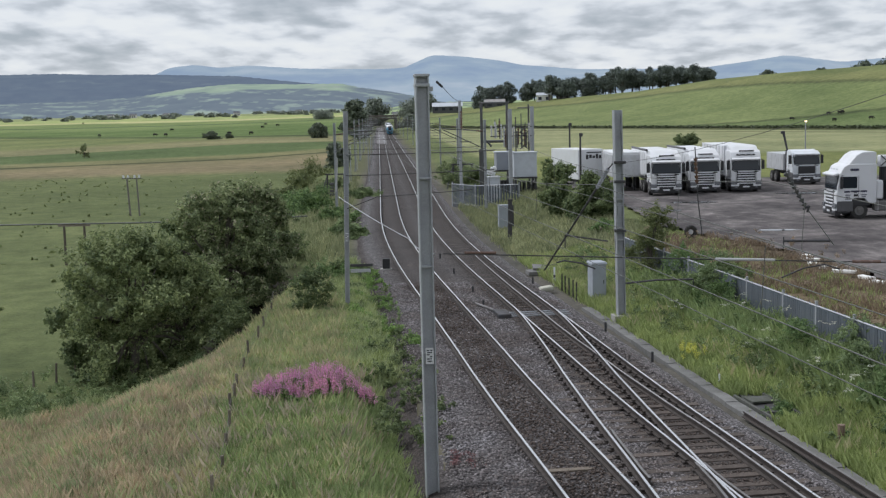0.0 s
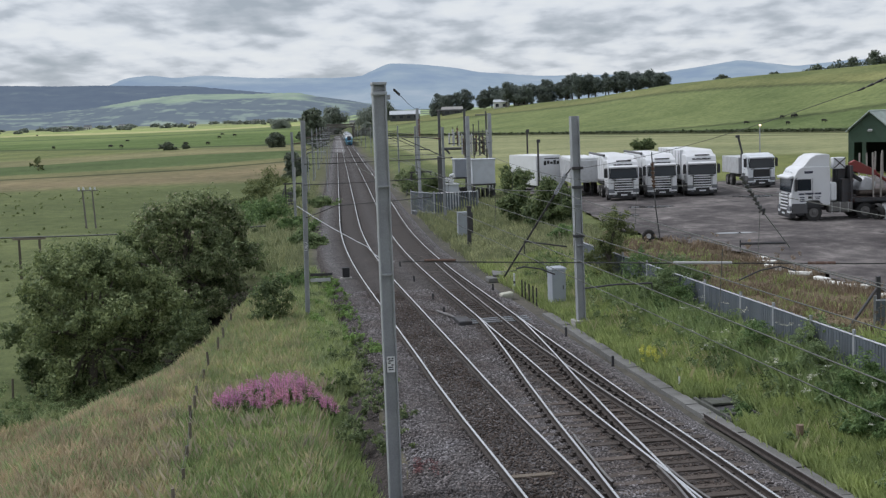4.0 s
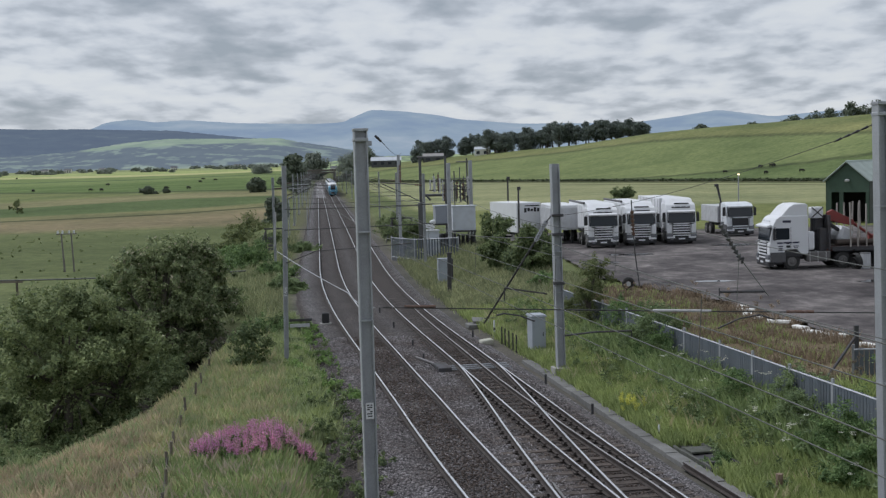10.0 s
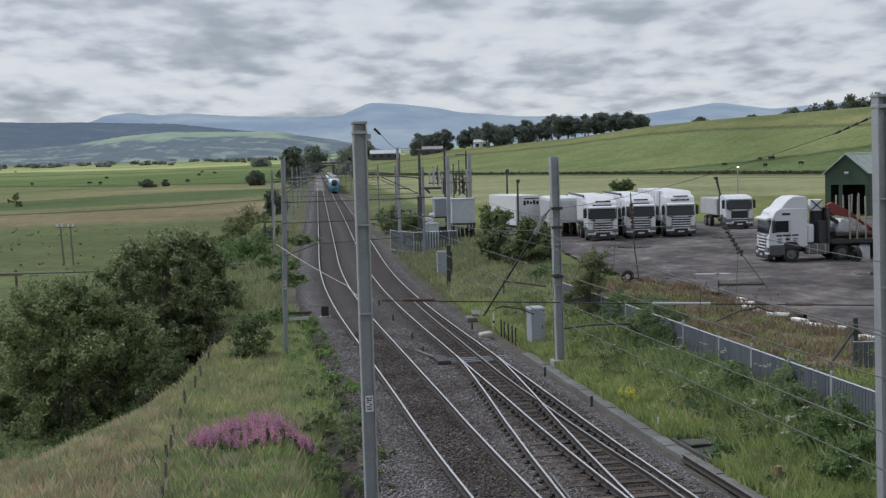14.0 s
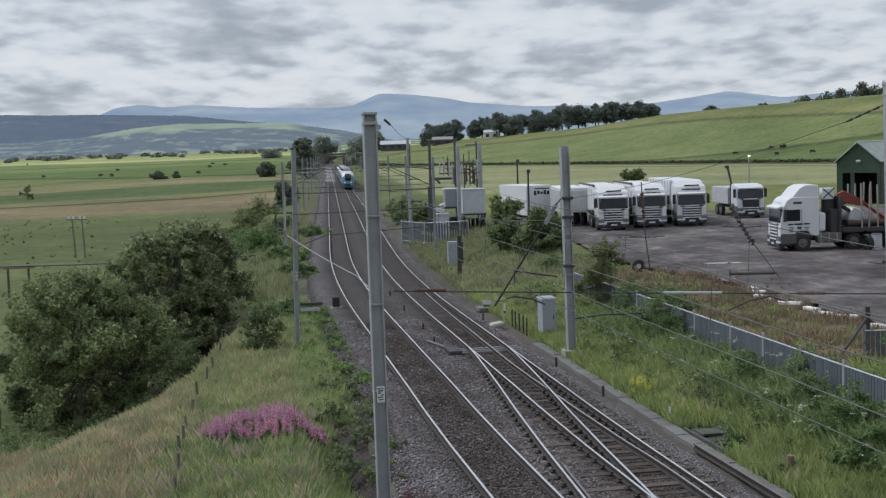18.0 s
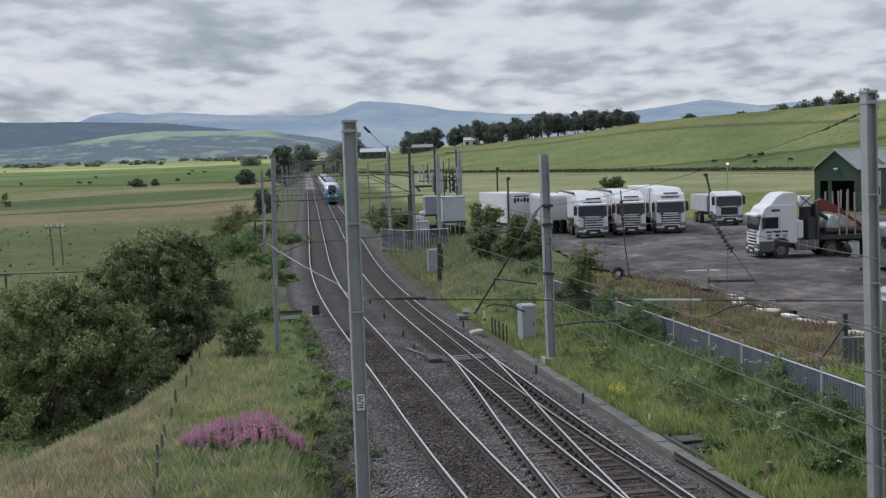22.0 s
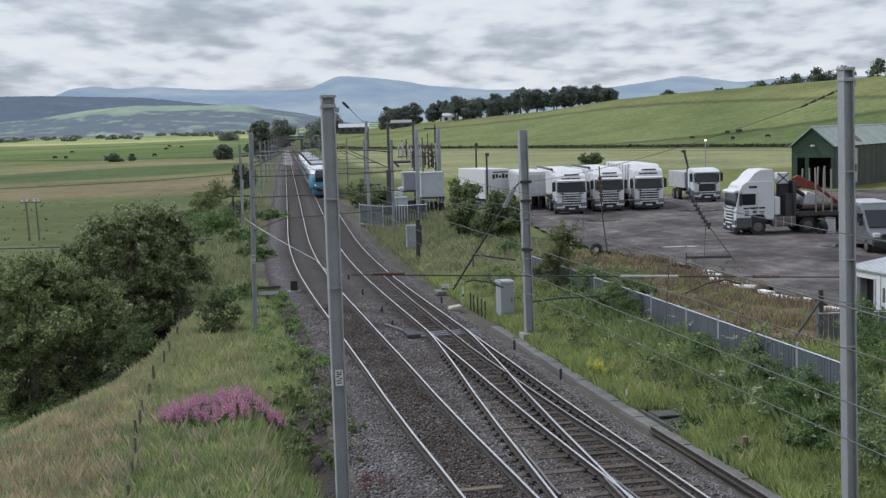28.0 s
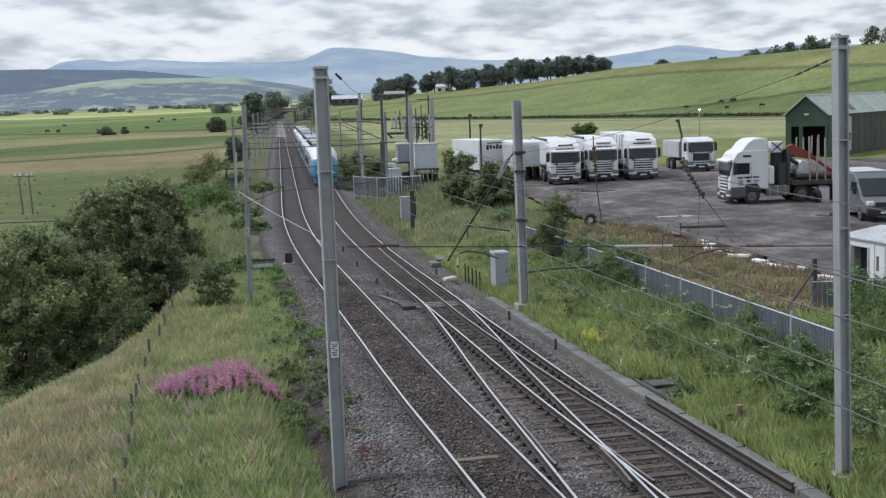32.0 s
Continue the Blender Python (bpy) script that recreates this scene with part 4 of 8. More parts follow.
def tensioning_stand(side, y, w, h):
    """A braced steel frame that takes the pull of the wires beside the line."""
    f = root("tensioning_stand", pose(float(line_x(y, side)), y, -0.5, 0, 0, line_turn(y)), "dark braced steel tensioning stand with balance weights", "tensioning stand", "overhead fittings")
    for x in (-w / 2, 0.0, w / 2):
        part("post", bm_box((x, 0, h / 2), (0.13, 0.13, h), bevel=0.01), STEEL_DARK, f)
    part("beam", bm_box((0, 0, h + 0.06), (w + 0.4, 0.16, 0.14), bevel=0.01), STEEL_DARK, f)
    for k in range(4):
        part("weight", bm_box((-w / 4, 0.02, 0.5 + 0.34 * k), (w * 0.30, 0.30, 0.26), bevel=0.03), STEEL_MID, f, "cast balance weight")
    for x in (-1, 1):
        part("brace", bm_rod((x * w * 0.9, -1.4, 0.1), (x * w / 2, 0, h), 0.05), STEEL_DARK, f)
    return f


tensioning_stand(7.6, 124.0, 2.0, 2.6)
tensioning_stand(-5.0, 112.0, 1.6, 2.4)


# ---- vehicles in the yard ----
LAMP_DIM = paint("smoked_headlamp", (0.22, 0.23, 0.25), 0.2, 0.2, 12, 0.3, 0.2)
def wheel(parent, x, y, r, w, out, rim=None):
    """A wheel whose axle lies along x; out: the side that shows."""
    b = bmesh.new()
    rod(b, (x - w / 2, y, r), (x + w / 2, y, r), r, n=24)
    bmesh.ops.bevel(b, geom=[e for e in b.edges if abs((e.verts[0].co.x - e.verts[1].co.x)) < 1e-4], offset=r * 0.08, segments=2, affect="EDGES")
    wh = part("wheel", b, TYRE, parent)
    b = bmesh.new()
    xo = x + out * (w / 2 + 0.004)
    rod(b, (xo - out * 0.05, y, r), (xo, y, r), r * 0.56, n=20)
    rod(b, (xo, y, r), (xo + out * 0.06, y, r), r * 0.24, r * 0.18, n=14)
    part("rim", b, rim or RIM, wh)
    return wh


def cab_over(parent, w=2.45, h=3.45, deep=2.2, deflect=0.45, grille=5, body=None):
    """A high lorry cab whose front faces -y, tyres on z = 0."""
    body = body or WHITE_PAINT
    b = bmesh.new()
    prism(b, [(0.10, 0.75), (0.02, 1.9), (0.20, h - 0.55), (0.42, h - 0.16), (0.70, h), (deep, h), (deep, 0.95), (1.9, 0.95), (1.7, 1.25), (1.0, 1.25), (0.75, 0.75)], -w / 2, w / 2, 0.05)
    cab = part("cab", b, body, parent)
    b = bmesh.new()
    prism(b, [(0.70, h - 0.04), (1.20, h + deflect * 0.72), (1.55, h + deflect * 0.97), (deep - 0.2, h + deflect), (deep, h + deflect * 0.9), (deep, h - 0.04)], -w / 2 + 0.10, w / 2 - 0.10, 0.06)
    part("roof_deflector", b, body, parent)
    part("bumper", bm_box((0, 0.08, 0.62), (w * 0.98, 0.34, 0.30), bevel=0.06, taper=(1, 0.9)), body, parent)
    part("bumper_skirt", bm_box((0, 0.10, 0.39), (w * 0.985, 0.36, 0.34), bevel=0.05), BLACK_TRIM, parent)
    part("lower_grille", bm_box((0, -0.10, 0.60), (w * 0.46, 0.04, 0.22), bevel=0.01), BLACK_TRIM, parent)
    ws = bm_box((0, 0.075, 2.18), (w * 0.90, 0.08, 0.82), pose(0, 0, 0, -8), 0.05, taper=(0.93, 1))
    part("windscreen", ws, GLASS_DARK, parent)
    part("sun_visor", bm_box((0, 0.0, 2.70), (w * 0.92, 0.34, 0.15), pose(0, 0, 0, 20), 0.04), body, parent)
    gr = part("grille", bm_box((0, 0.005, 1.14), (w * 0.60, 0.10, 1.02), bevel=0.03), BLACK_TRIM, parent)
    for i in range(grille):
        part("slat", bm_box((0, -0.06, 0.74 + i * 0.20), (w * 0.58, 0.06, 0.085), bevel=0.015), body, gr)
    for sx in (-1, 1):
        part("headlight", bm_box((sx * w * 0.405, -0.075, 0.80), (w * 0.20, 0.12, 0.28), pose(0, 0, 0, 0, 0, sx * 8), 0.04), LAMP_DIM, parent)
        part("air_intake", bm_box((sx * w * 0.34, -0.045, 1.70), (w * 0.13, 0.04, 0.07), pose(0, 0, 0, 0, sx * 8), 0.015), BLACK_TRIM, parent)
        part("side_skirt", bm_box((sx * (w / 2 + 0.004), 0.50, 0.78), (0.05, 0.95, 0.62), bevel=0.03), GREY_TRIM, parent)
        part("pillar_trim", bm_box((sx * w * 0.455, 0.10, 2.20), (0.07, 0.10, 0.84), pose(0, 0, 0, -8), 0.02), BLACK_TRIM, parent)
        part("front_corner", bm_box((sx * w * 0.41, 0.02, 1.30), (w * 0.16, 0.12, 0.74), pose(0, 0, 0, 0, 0, sx * 10), 0.05), body, parent)
        mi = part("mirror", bm_box((sx * (w / 2 + 0.18), 0.22, 2.22), (0.24, 0.14, 0.74), bevel=0.04), BLACK_TRIM, parent)
        part("mirror_arm", bm_rod((sx * w / 2, 0.35, 2.65), (sx * (w / 2 + 0.2), 0.22, 2.62), 0.025), BLACK_TRIM, mi)
        sw = part("side_window", bm_box((sx * (w / 2 - 0.005), 0.80, 2.22), (0.05, 0.84, 0.70), bevel=0.02), GLASS_DARK, parent)
        part("wiper", bm_rod((sx * 0.5, 0.0, 1.80), (sx * 0.5 + 0.55, 0.03, 1.94), 0.014), BLACK_TRIM, parent)
        part("mudguard", bm_box((sx * (w / 2 - 0.17), 1.35, 0.92), (0.36, 1.35, 0.42), bevel=0.12), BLACK_TRIM, parent)
        wheel(parent, sx * (w / 2 - 0.18), 1.38, 0.51, 0.32, sx)
        part("step", bm_box((sx * (w / 2 - 0.12), 0.55, 0.55), (0.24, 0.50, 0.40), bevel=0.04), BLACK_TRIM, parent)
    part("number_plate", bm_box((0, -0.115, 0.47), (0.52, 0.02, 0.12)), LAMP_GLASS, parent, "pale plate with a plain bar")
    b = bmesh.new()
    for i in range(3):
        rod(b, (-0.5 + 0.5 * i, 0.25, h - 0.32), (-0.5 + 0.5 * i, 0.18, h - 0.30), 0.05, n=8)
    part("marker_lamp", b, LAMP_GLASS, parent)
    for sx in (-1, 1):
        part("fog_lamp", bm_box((sx * w * 0.33, -0.10, 0.42), (0.22, 0.04, 0.10), bevel=0.015), LAMP_DIM, parent)
        part("door_handle", bm_box((sx * (w / 2 + 0.008), 1.12, 1.62), (0.03, 0.20, 0.05), bevel=0.01), BLACK_TRIM, parent)
        part("door_seam", bm_box((sx * (w / 2 + 0.002), 1.30, 1.95), (0.012, 0.02, 1.35)), GREY_TRIM, parent)
    return cab


def name_bar(parent, c, s, m=None, turn=None):
    return part("lettering_bar", bm_box(c, s, turn), m or BLACK_TRIM, parent)


def tractor_with_trailer(x, y, turn, label, kind, h=3.42, deflect=0.42):
    t = root("lorry", pose(x, y, 0.625, 0, 0, turn), label, "lorry", "parked lorries")
    cab_over(t, h=h, deflect=deflect)
    name_bar(t, (0, 0.235, h - 0.36), (1.5, 0.03, 0.12), BLACK_TRIM, pose(0, 0, 0, -30))
    name_bar(t, (0.1, 0.44, h - 0.06), (1.2, 0.05, 0.10), BLACK_TRIM, pose(0, 0, 0, -30))
    for sx in (-1, 1):
        name_bar(t, (sx * 0.78, -0.01, 1.66), (0.34, 0.03, 0.06), BLACK_TRIM)
    part("chassis", bm_box((0, 6.5, 0.95), (0.9, 10.5, 0.28), bevel=0.02), BLACK_TRIM, t)
    for yy in (4.3, 5.6, 9.6, 10.9):
        for sx in (-1, 1):
            wheel(t, sx * 1.02, yy, 0.51, 0.34, sx)
    if kind == "bulk":
        b = bmesh.new()
        prism(b, [(2.7, 1.5), (2.6, 3.0), (3.0, 3.55), (11.6, 3.55), (12.0, 3.1), (12.0, 1.3), (9.0, 1.15)], -1.24, 1.24, 0.16)
        tb = part("trailer_body", b, WHITE_PAINT, t, "white bulk trailer body with rounded edges")
        for i in range(7):
            part("rib", bm_box((-1.25, 3.4 + i * 1.25, 2.35), (0.05, 0.09, 1.9), bevel=0.01), WHITE_PAINT, tb)
        part("sheet_roll", bm_rod((-1.15, 2.8, 3.56), (-1.15, 11.6, 3.56), 0.10, n=10), GREY_TRIM, tb)
    else:
        b = bmesh.new()
        prism(b, [(2.7, 1.25), (2.7, 3.75), (12.2, 3.75), (12.2, 1.25)], -1.26, 1.26, 0.04)
        tb = part("trailer_body", b, WHITE_PAINT, t, "white box trailer body")
        for i in range(8):
            part("rib", bm_box((-1.265, 3.2 + i * 1.25, 2.48), (0.03, 0.05, 2.4)), GREY_TRIM, tb)
    return t


tractor_with_trailer(10.1, 94.0, 3, "white articulated lorry with a bulk trailer, parked", "bulk", 3.22, 0.34)
tractor_with_trailer(13.4, 95.8, 3, "white articulated lorry with roof lamps and a bulk trailer", "bulk", 3.22, 0.34)
tractor_with_trailer(16.75, 96.4, 3, "white articulated lorry with a high roof and box trailer", "box", 3.40, 0.36)

# box lorry and trailer standing end-on behind the bushes
bl = root("box_trailer", pose(4.75, 108.0, 0.25, 0, 0, 24), "white box trailer with dark lettering bars, parked behind bushes", "trailer", "parked lorries")
b = bmesh.new()
prism(b, [(0, 1.0), (0, 3.75), (5.9, 3.75), (5.9, 1.0)], -1.25, 1.25, 0.04)
part("body", b, WHITE_PAINT, bl)
part("chassis", bm_box((0, 2.9, 0.85), (1.0, 5.4, 0.3)), BLACK_TRIM, bl)
for sx in (-1, 1):
    for yy in (3.6, 4.9):
        wheel(bl, sx * 1.0, yy, 0.5, 0.34, sx)
    wheel(bl, sx * 1.0, 0.9, 0.5, 0.34, sx)
for i in range(5):
    name_bar(bl, (1.258, 1.2 + i * 0.8, 2.85 + 0.1 * (i % 2)), (0.02, 0.55, 0.5 - 0.12 * (i % 3)))
name_bar(bl, (1.258, 2.9, 3.62), (0.02, 5.4, 0.12))
for i in range(5):
    name_bar(bl, (-0.35 + 0.33 * i, -0.012, 3.05 + 0.05 * (i % 2)), (0.24, 0.02, 0.42 - 0.1 * (i % 3)))
name_bar(bl, (0.35, -0.012, 3.45), (1.5, 0.02, 0.10))

gr = root("flat_trailer", pose(7.4, 100.0, 0.625, 0, 0, 3), "grey tipping trailer parked between the lorries", "trailer", "parked lorries")
GREY_BODY = paint("grey_trailer_paint", (0.50, 0.51, 0.53), 0.5, 0.1, 2, 0.1, 0.3)
b = bmesh.new()
prism(b, [(0, 1.2), (0.1, 3.1), (8.0, 3.1), (8.1, 1.2)], -1.2, 1.2, 0.05)
part("body", b, GREY_BODY, gr)
part("cover", bm_box((0, 4.0, 3.2), (2.3, 7.6, 0.25), bevel=0.1), WHITE_PAINT, gr, "pale sheet cover")
part("landing_leg", bm_box((-0.8, 1.0, 0.6), (0.14, 0.14, 1.2)), BLACK_TRIM, gr)
part("landing_leg", bm_box((0.8, 1.0, 0.6), (0.14, 0.14, 1.2)), BLACK_TRIM, gr)
for sx in (-1, 1):
    for yy in (5.6, 6.9):
        wheel(gr, sx * 1.0, yy, 0.5, 0.34, sx)

# rigid tipper with a small crane
tp = root("tipper_lorry", pose(23.3, 104.2, 0.625, 0, 0, 5), "pale grey rigid tipper lorry with a small loading crane", "lorry", "parked lorries")
PALE = paint("pale_grey_cab_paint", (0.70, 0.73, 0.76), 0.4, 0, 2, 0.05, 0.2)
cab_over(tp, w=2.42, h=2.95, deep=1.9, deflect=0.10, grille=2, body=PALE)
b = bmesh.new()
prism(b, [(2.9, 1.15), (2.9, 2.65), (8.2, 2.65), (8.2, 1.15)], -1.2, 1.2, 0.04)
part("tipper_body", b, GREY_BODY, tp)
part("chassis", bm_box((0, 4.5, 0.9), (0.9, 7.6, 0.3)), BLACK_TRIM, tp)
for sx in (-1, 1):
    for yy in (5.4, 6.7):
        wheel(tp, sx * 1.0, yy, 0.5, 0.34, sx)
b = bmesh.new()
rod(b, (-1.0, 2.4, 1.2), (-1.0, 2.4, 3.0), 0.16, n=10)
rod(b, (-1.0, 2.4, 3.0), (-1.35, 2.5, 4.5), 0.08, n=8)
rod(b, (-1.25, 2.5, 4.5), (-0.95, 2.4, 2.9), 0.05, n=8)
part("crane", b, STEEL_DARK, tp)
part("crane_head", bm_box((-1.38, 2.5, 4.55), (0.34, 0.3, 0.26), bevel=0.05), STEEL_DARK, tp)

# timber lorry, side on, facing left
STAKE = paint("pale_worn_stake", (0.36, 0.33, 0.30), 0.7, 0.1, 3, 0.15, 0.3)
RUST_DECK = paint("rusty_red_deck", (0.075, 0.035, 0.030), 0.75, 0, 3, 0.3, 0.4)
tl = root("timber_lorry", pose(17.80, 73.2, 0.62, 0, 0, -86), "white timber lorry with red loading crane and upright stakes", "lorry", "parked lorries")
cab_over(tl, w=2.45, h=3.32, deep=2.40, deflect=0.74)
part("chassis", bm_box((0, 6.2, 0.92), (0.95, 8.6, 0.30), bevel=0.02), BLACK_TRIM, tl)
NAVY = paint("navy_lettering", (0.035, 0.035, 0.07), 0.5, 0, 4, 0.1, 0.1)
for k, (yy, zz, ll, hh) in enumerate(((0.62, 1.66, 0.34, 0.10), (1.10, 1.68, 0.52, 0.10), (1.62, 1.68, 0.40, 0.10), (0.66, 1.46, 0.30, 0.06), (0.66, 1.34, 0.26, 0.05), (0.66, 1.22, 0.30, 0.05), (1.62, 1.46, 0.34, 0.05), (1.62, 1.36, 0.26, 0.04), (1.05, 2.98, 0.52, 0.14))):
    name_bar(tl, (1.234, yy, zz), (0.012, ll, hh), NAVY)
name_bar(tl, (1.234, 1.14, 1.44), (0.012, 0.24, 0.14), BLACK_TRIM)
for sx in (-1, 1):
    tank = part("fuel_tank", bm_box((sx * 0.95, 3.05, 0.78), (0.52, 1.5, 0.62), bevel=0.08), RIM, tl, "silver fuel tank")
    for k in range(3):
        part("tank_strap", bm_box((sx * 0.95, 2.5 + 0.5 * k, 0.78), (0.55, 0.05, 0.65), bevel=0.02), CHROME, tank)
    for yy in (4.55, 5.9, 7.25):
        wheel(tl, sx * 1.03, yy, 0.51, 0.34, sx)
        part("mudguard", bm_box((sx * 1.03, yy, 1.10), (0.42, 1.20, 0.14), bevel=0.05), BLACK_TRIM, tl)
    for k in range(4):
        part("stake", bm_box((sx * 1.12, 5.05 + 0.50 * k, 2.62), (0.08, 0.09, 2.75 + 0.12 * math.sin(5 * k + sx)), pose(0, 0, 0, 1.5 * math.sin(3 * k + sx)), 0.012), STAKE, tl, "pale upright stake")
    part("side_rail", bm_box((sx * 1.12, 6.3, 1.22), (0.12, 4.8, 0.20), bevel=0.02), STEEL_DARK, tl)
part("headboard", bm_box((0, 3.75, 2.2), (2.3, 0.14, 2.2), bevel=0.03), STEEL_DARK, tl)
b = bmesh.new()
box(b, (0.2, 3.55, 1.75), (1.5, 0.7, 1.5), bevel=0.08)
box(b, (0.1, 3.35, 2.8), (0.7, 0.55, 1.1), bevel=0.08)
rod(b, (0, 3.2, 1.0), (0, 3.2, 3.5), 0.24, n=12)
rod(b, (0, 3.2, 3.3), (0.5, 4.6, 2.3), 0.15, 0.12, n=10)
part("crane_column", b, STEEL_DARK, tl)
b = bmesh.new()
prism(b, [(3.75, 2.95), (3.70, 3.45), (4.05, 3.62), (5.35, 2.95), (5.45, 2.70), (5.2, 2.62)], 0.55, 0.88, 0.04)
rod(b, (0.72, 5.3, 2.80), (0.40, 6.9, 1.75), 0.10, 0.08, n=10)
box(b, (0.2, 6.8, 1.75), (0.5, 0.6, 0.5), bevel=0.06)
part("crane_boom", b, RED, tl, "red crane boom")
part("crane_seat", bm_box((0.4, 3.15, 3.45), (0.6, 0.75, 0.70), bevel=0.06), WHITE_PAINT, tl, "white crane seat box")
for k in (-1, 1):
    part("seat_frame", bm_rod((0.72, 3.15 - 0.36 * k, 3.15), (0.72, 3.15 + 0.36 * k, 3.78), 0.035), STEEL_DARK, tl)
part("air_tank", bm_box((0.95, 2.62, 1.75), (0.45, 0.42, 1.15), bevel=0.12), WHITE_PAINT, tl, "white air tank")
for k in range(6):
    part("log", bm_rod((-0.8 + 0.32 * k, 4.3, 1.55 + 0.05 * (k % 2)), (-0.8 + 0.32 * k, 8.6, 1.55 + 0.05 * (k % 2)), 0.15, n=8), WOOD_SLEEPER, tl)
part("bale_tarp", bm_box((0.0, 4.9, 2.0), (1.5, 1.0, 1.05), pose(0, 0, 0, -25), 0.3), GREY_BODY, tl, "pale covered load")
part("deck", bm_box((0, 6.2, 1.14), (2.2, 5.2, 0.16), bevel=0.02), RUST_DECK, tl, "dark rusty red deck")
dr = root("drum", pose(23.55, 71.6, 0.62), "pale plastic drum standing on the yard", "drum")
part("body", bm_rod((0, 0, 0), (0, 0, 0.95), 0.33, 0.31, 16), GREY_BODY, dr)
part("lid", bm_rod((0, 0, 0.95), (0, 0, 1.0), 0.33, 0.30, 16), GREY_TRIM, dr)
ty = root("old_tyre", pose(22.9, 71.4, 0.62), "worn black tyre leaning by the drum", "tyre")
b = bmesh.new()
bmesh.ops.create_cone(b, cap_ends=False, segments=20, radius1=0.5, radius2=0.5, depth=0.3, matrix=pose(0, 0, 0.5, 0, 80, 20))
bmesh.ops.create_cone(b, cap_ends=False, segments=20, radius1=0.28, radius2=0.28, depth=0.3, matrix=pose(0, 0, 0.5, 0, 80, 20))
part("tread", b, TYRE, ty)

# van by the shed
VAN = paint("dark_grey_van_paint", (0.14, 0.15, 0.165), 0.35, 0.2, 1.5, 0.1, 0.15)
vn = root("van", pose(22.75, 59.6, 0.64, 0, 0, -3), "dark grey panel van with a pale roof, parked", "van", "parked vans")
b = bmesh.new()
prism(b, [(0.0, 0.45), (-0.02, 0.95), (0.85, 1.25), (1.75, 2.15), (2.2, 2.42), (5.7, 2.48), (5.8, 0.5), (5.0, 0.42)], -0.98, 0.98, 0.08)
part("body", b, VAN, vn)
part("roof_panel", bm_box((0, 4.0, 2.47), (1.7, 3.4, 0.10), bevel=0.04), GREY_BODY, vn, "pale roof panel")
part("windscreen", bm_box((0, 1.28, 1.74), (1.72, 1.18, 0.04), pose(0, 0, 0, 45), 0.02), GLASS_DARK, vn)
for sx in (-1, 1):
    part("side_window", bm_box((sx * 0.97, 2.05, 1.72), (0.05, 0.95, 0.55), bevel=0.03), GLASS_DARK, vn)
    part("headlight", bm_box((sx * 0.74, 0.05, 0.98), (0.36, 0.25, 0.25), bevel=0.06), LAMP_GLASS, vn)
    mi = part("mirror", bm_box((sx * 1.12, 1.5, 1.55), (0.18, 0.16, 0.36), bevel=0.04), BLACK_TRIM, vn)
    for yy in (1.0, 4.7):
        wheel(vn, sx * 0.86, yy, 0.35, 0.24, sx)
part("bumper", bm_box((0, 0.0, 0.52), (1.9, 0.25, 0.34), bevel=0.06), BLACK_TRIM, vn)
part("grille", bm_box((0, -0.02, 0.92), (0.95, 0.08, 0.24), bevel=0.02), BLACK_TRIM, vn)
part("number_plate", bm_box((0, -0.14, 0.52), (0.5, 0.02, 0.11)), LAMP_GLASS, vn)


# ---- the yard and its edge ----
def asphalt_material():
    m, t, b = nodes_of("worn_yard_asphalt", 0.85)
    n1, n2, n3 = noise_of(t, 0.16, 6.0, 0.62, stretch=(1.3, 0.9, 1)), noise_of(t, 0.8, 6.0, 0.65, stretch=(1.2, 0.8, 1)), noise_of(t, 14.0, 4.0, 0.6)
    c = ramp_of(t, n1.outputs["Fac"], [(0.36, (0.055, 0.049, 0.050)), (0.50, (0.104, 0.094, 0.094)), (0.64, (0.170, 0.156, 0.152))]).outputs[0]
    c = mixed(t, c, ramp_of(t, n2.outputs["Fac"], [(0.3, (0.45, 0.45, 0.46)), (0.7, (1.5, 1.46, 1.42))]).outputs[0], 1.0, "MULTIPLY")
    c = mixed(t, c, ramp_of(t, n3.outputs["Fac"], [(0.3, (0.75, 0.75, 0.75)), (0.7, (1.2, 1.2, 1.2))]).outputs[0], 1.0, "MULTIPLY")
    t.links.new(c, b.inputs["Base Color"])
    b.inputs["Specular IOR Level"].default_value = 0.25
    wet = ramp_of(t, n2.outputs["Fac"], [(0.56, (0.95, 0.95, 0.95)), (0.80, (0.30, 0.30, 0.30))])
    t.links.new(wet.outputs[0], b.inputs["Roughness"])
    bump_of(t, b, n3.outputs["Fac"], 0.3, 0.02)
    return m


ASPHALT = asphalt_material()


def make_yard():
    rows, cols = 70, 70
    V, F = [], []
    for j in range(rows + 1):
        y = 41 + (116 - 41) * j / rows
        left = float(np.interp(y, [41, 45, 54, 60, 64, 70, 88, 116], [14.9, 14.0, 12.1, 11.2, 9.0, 7.2, 6.0, 1.5]))
        left += 0.25 * math.sin(y * 1.7) + 0.15 * math.sin(y * 4.3)
        right = 75
        for i in range(cols + 1):
            u = (i / cols) ** 1.6
            x = left + (right - left) * u
            V.append((x, y, 0.645 + 0.012 * math.sin(x * 0.5) * math.cos(y * 0.4) + 0.0))
    w = cols + 1
    for j in range(rows):
        for i in range(cols):
            a = j * w + i
            F.append((a, a + 1, a + w + 1, a + w))
    return tagged(new("yard", mesh_of("yard", V, F, ASPHALT, True)), "dark worn asphalt lorry yard with tyre marks", "yard", kind="structure")


make_yard()
PUDDLE, _t, _b = nodes_of("puddle_water", 0.05)
_b.inputs["Base Color"].default_value = (0.10, 0.10, 0.10, 1)
_b.inputs["Specular IOR Level"].default_value = 0.9
rng = random.Random(5)
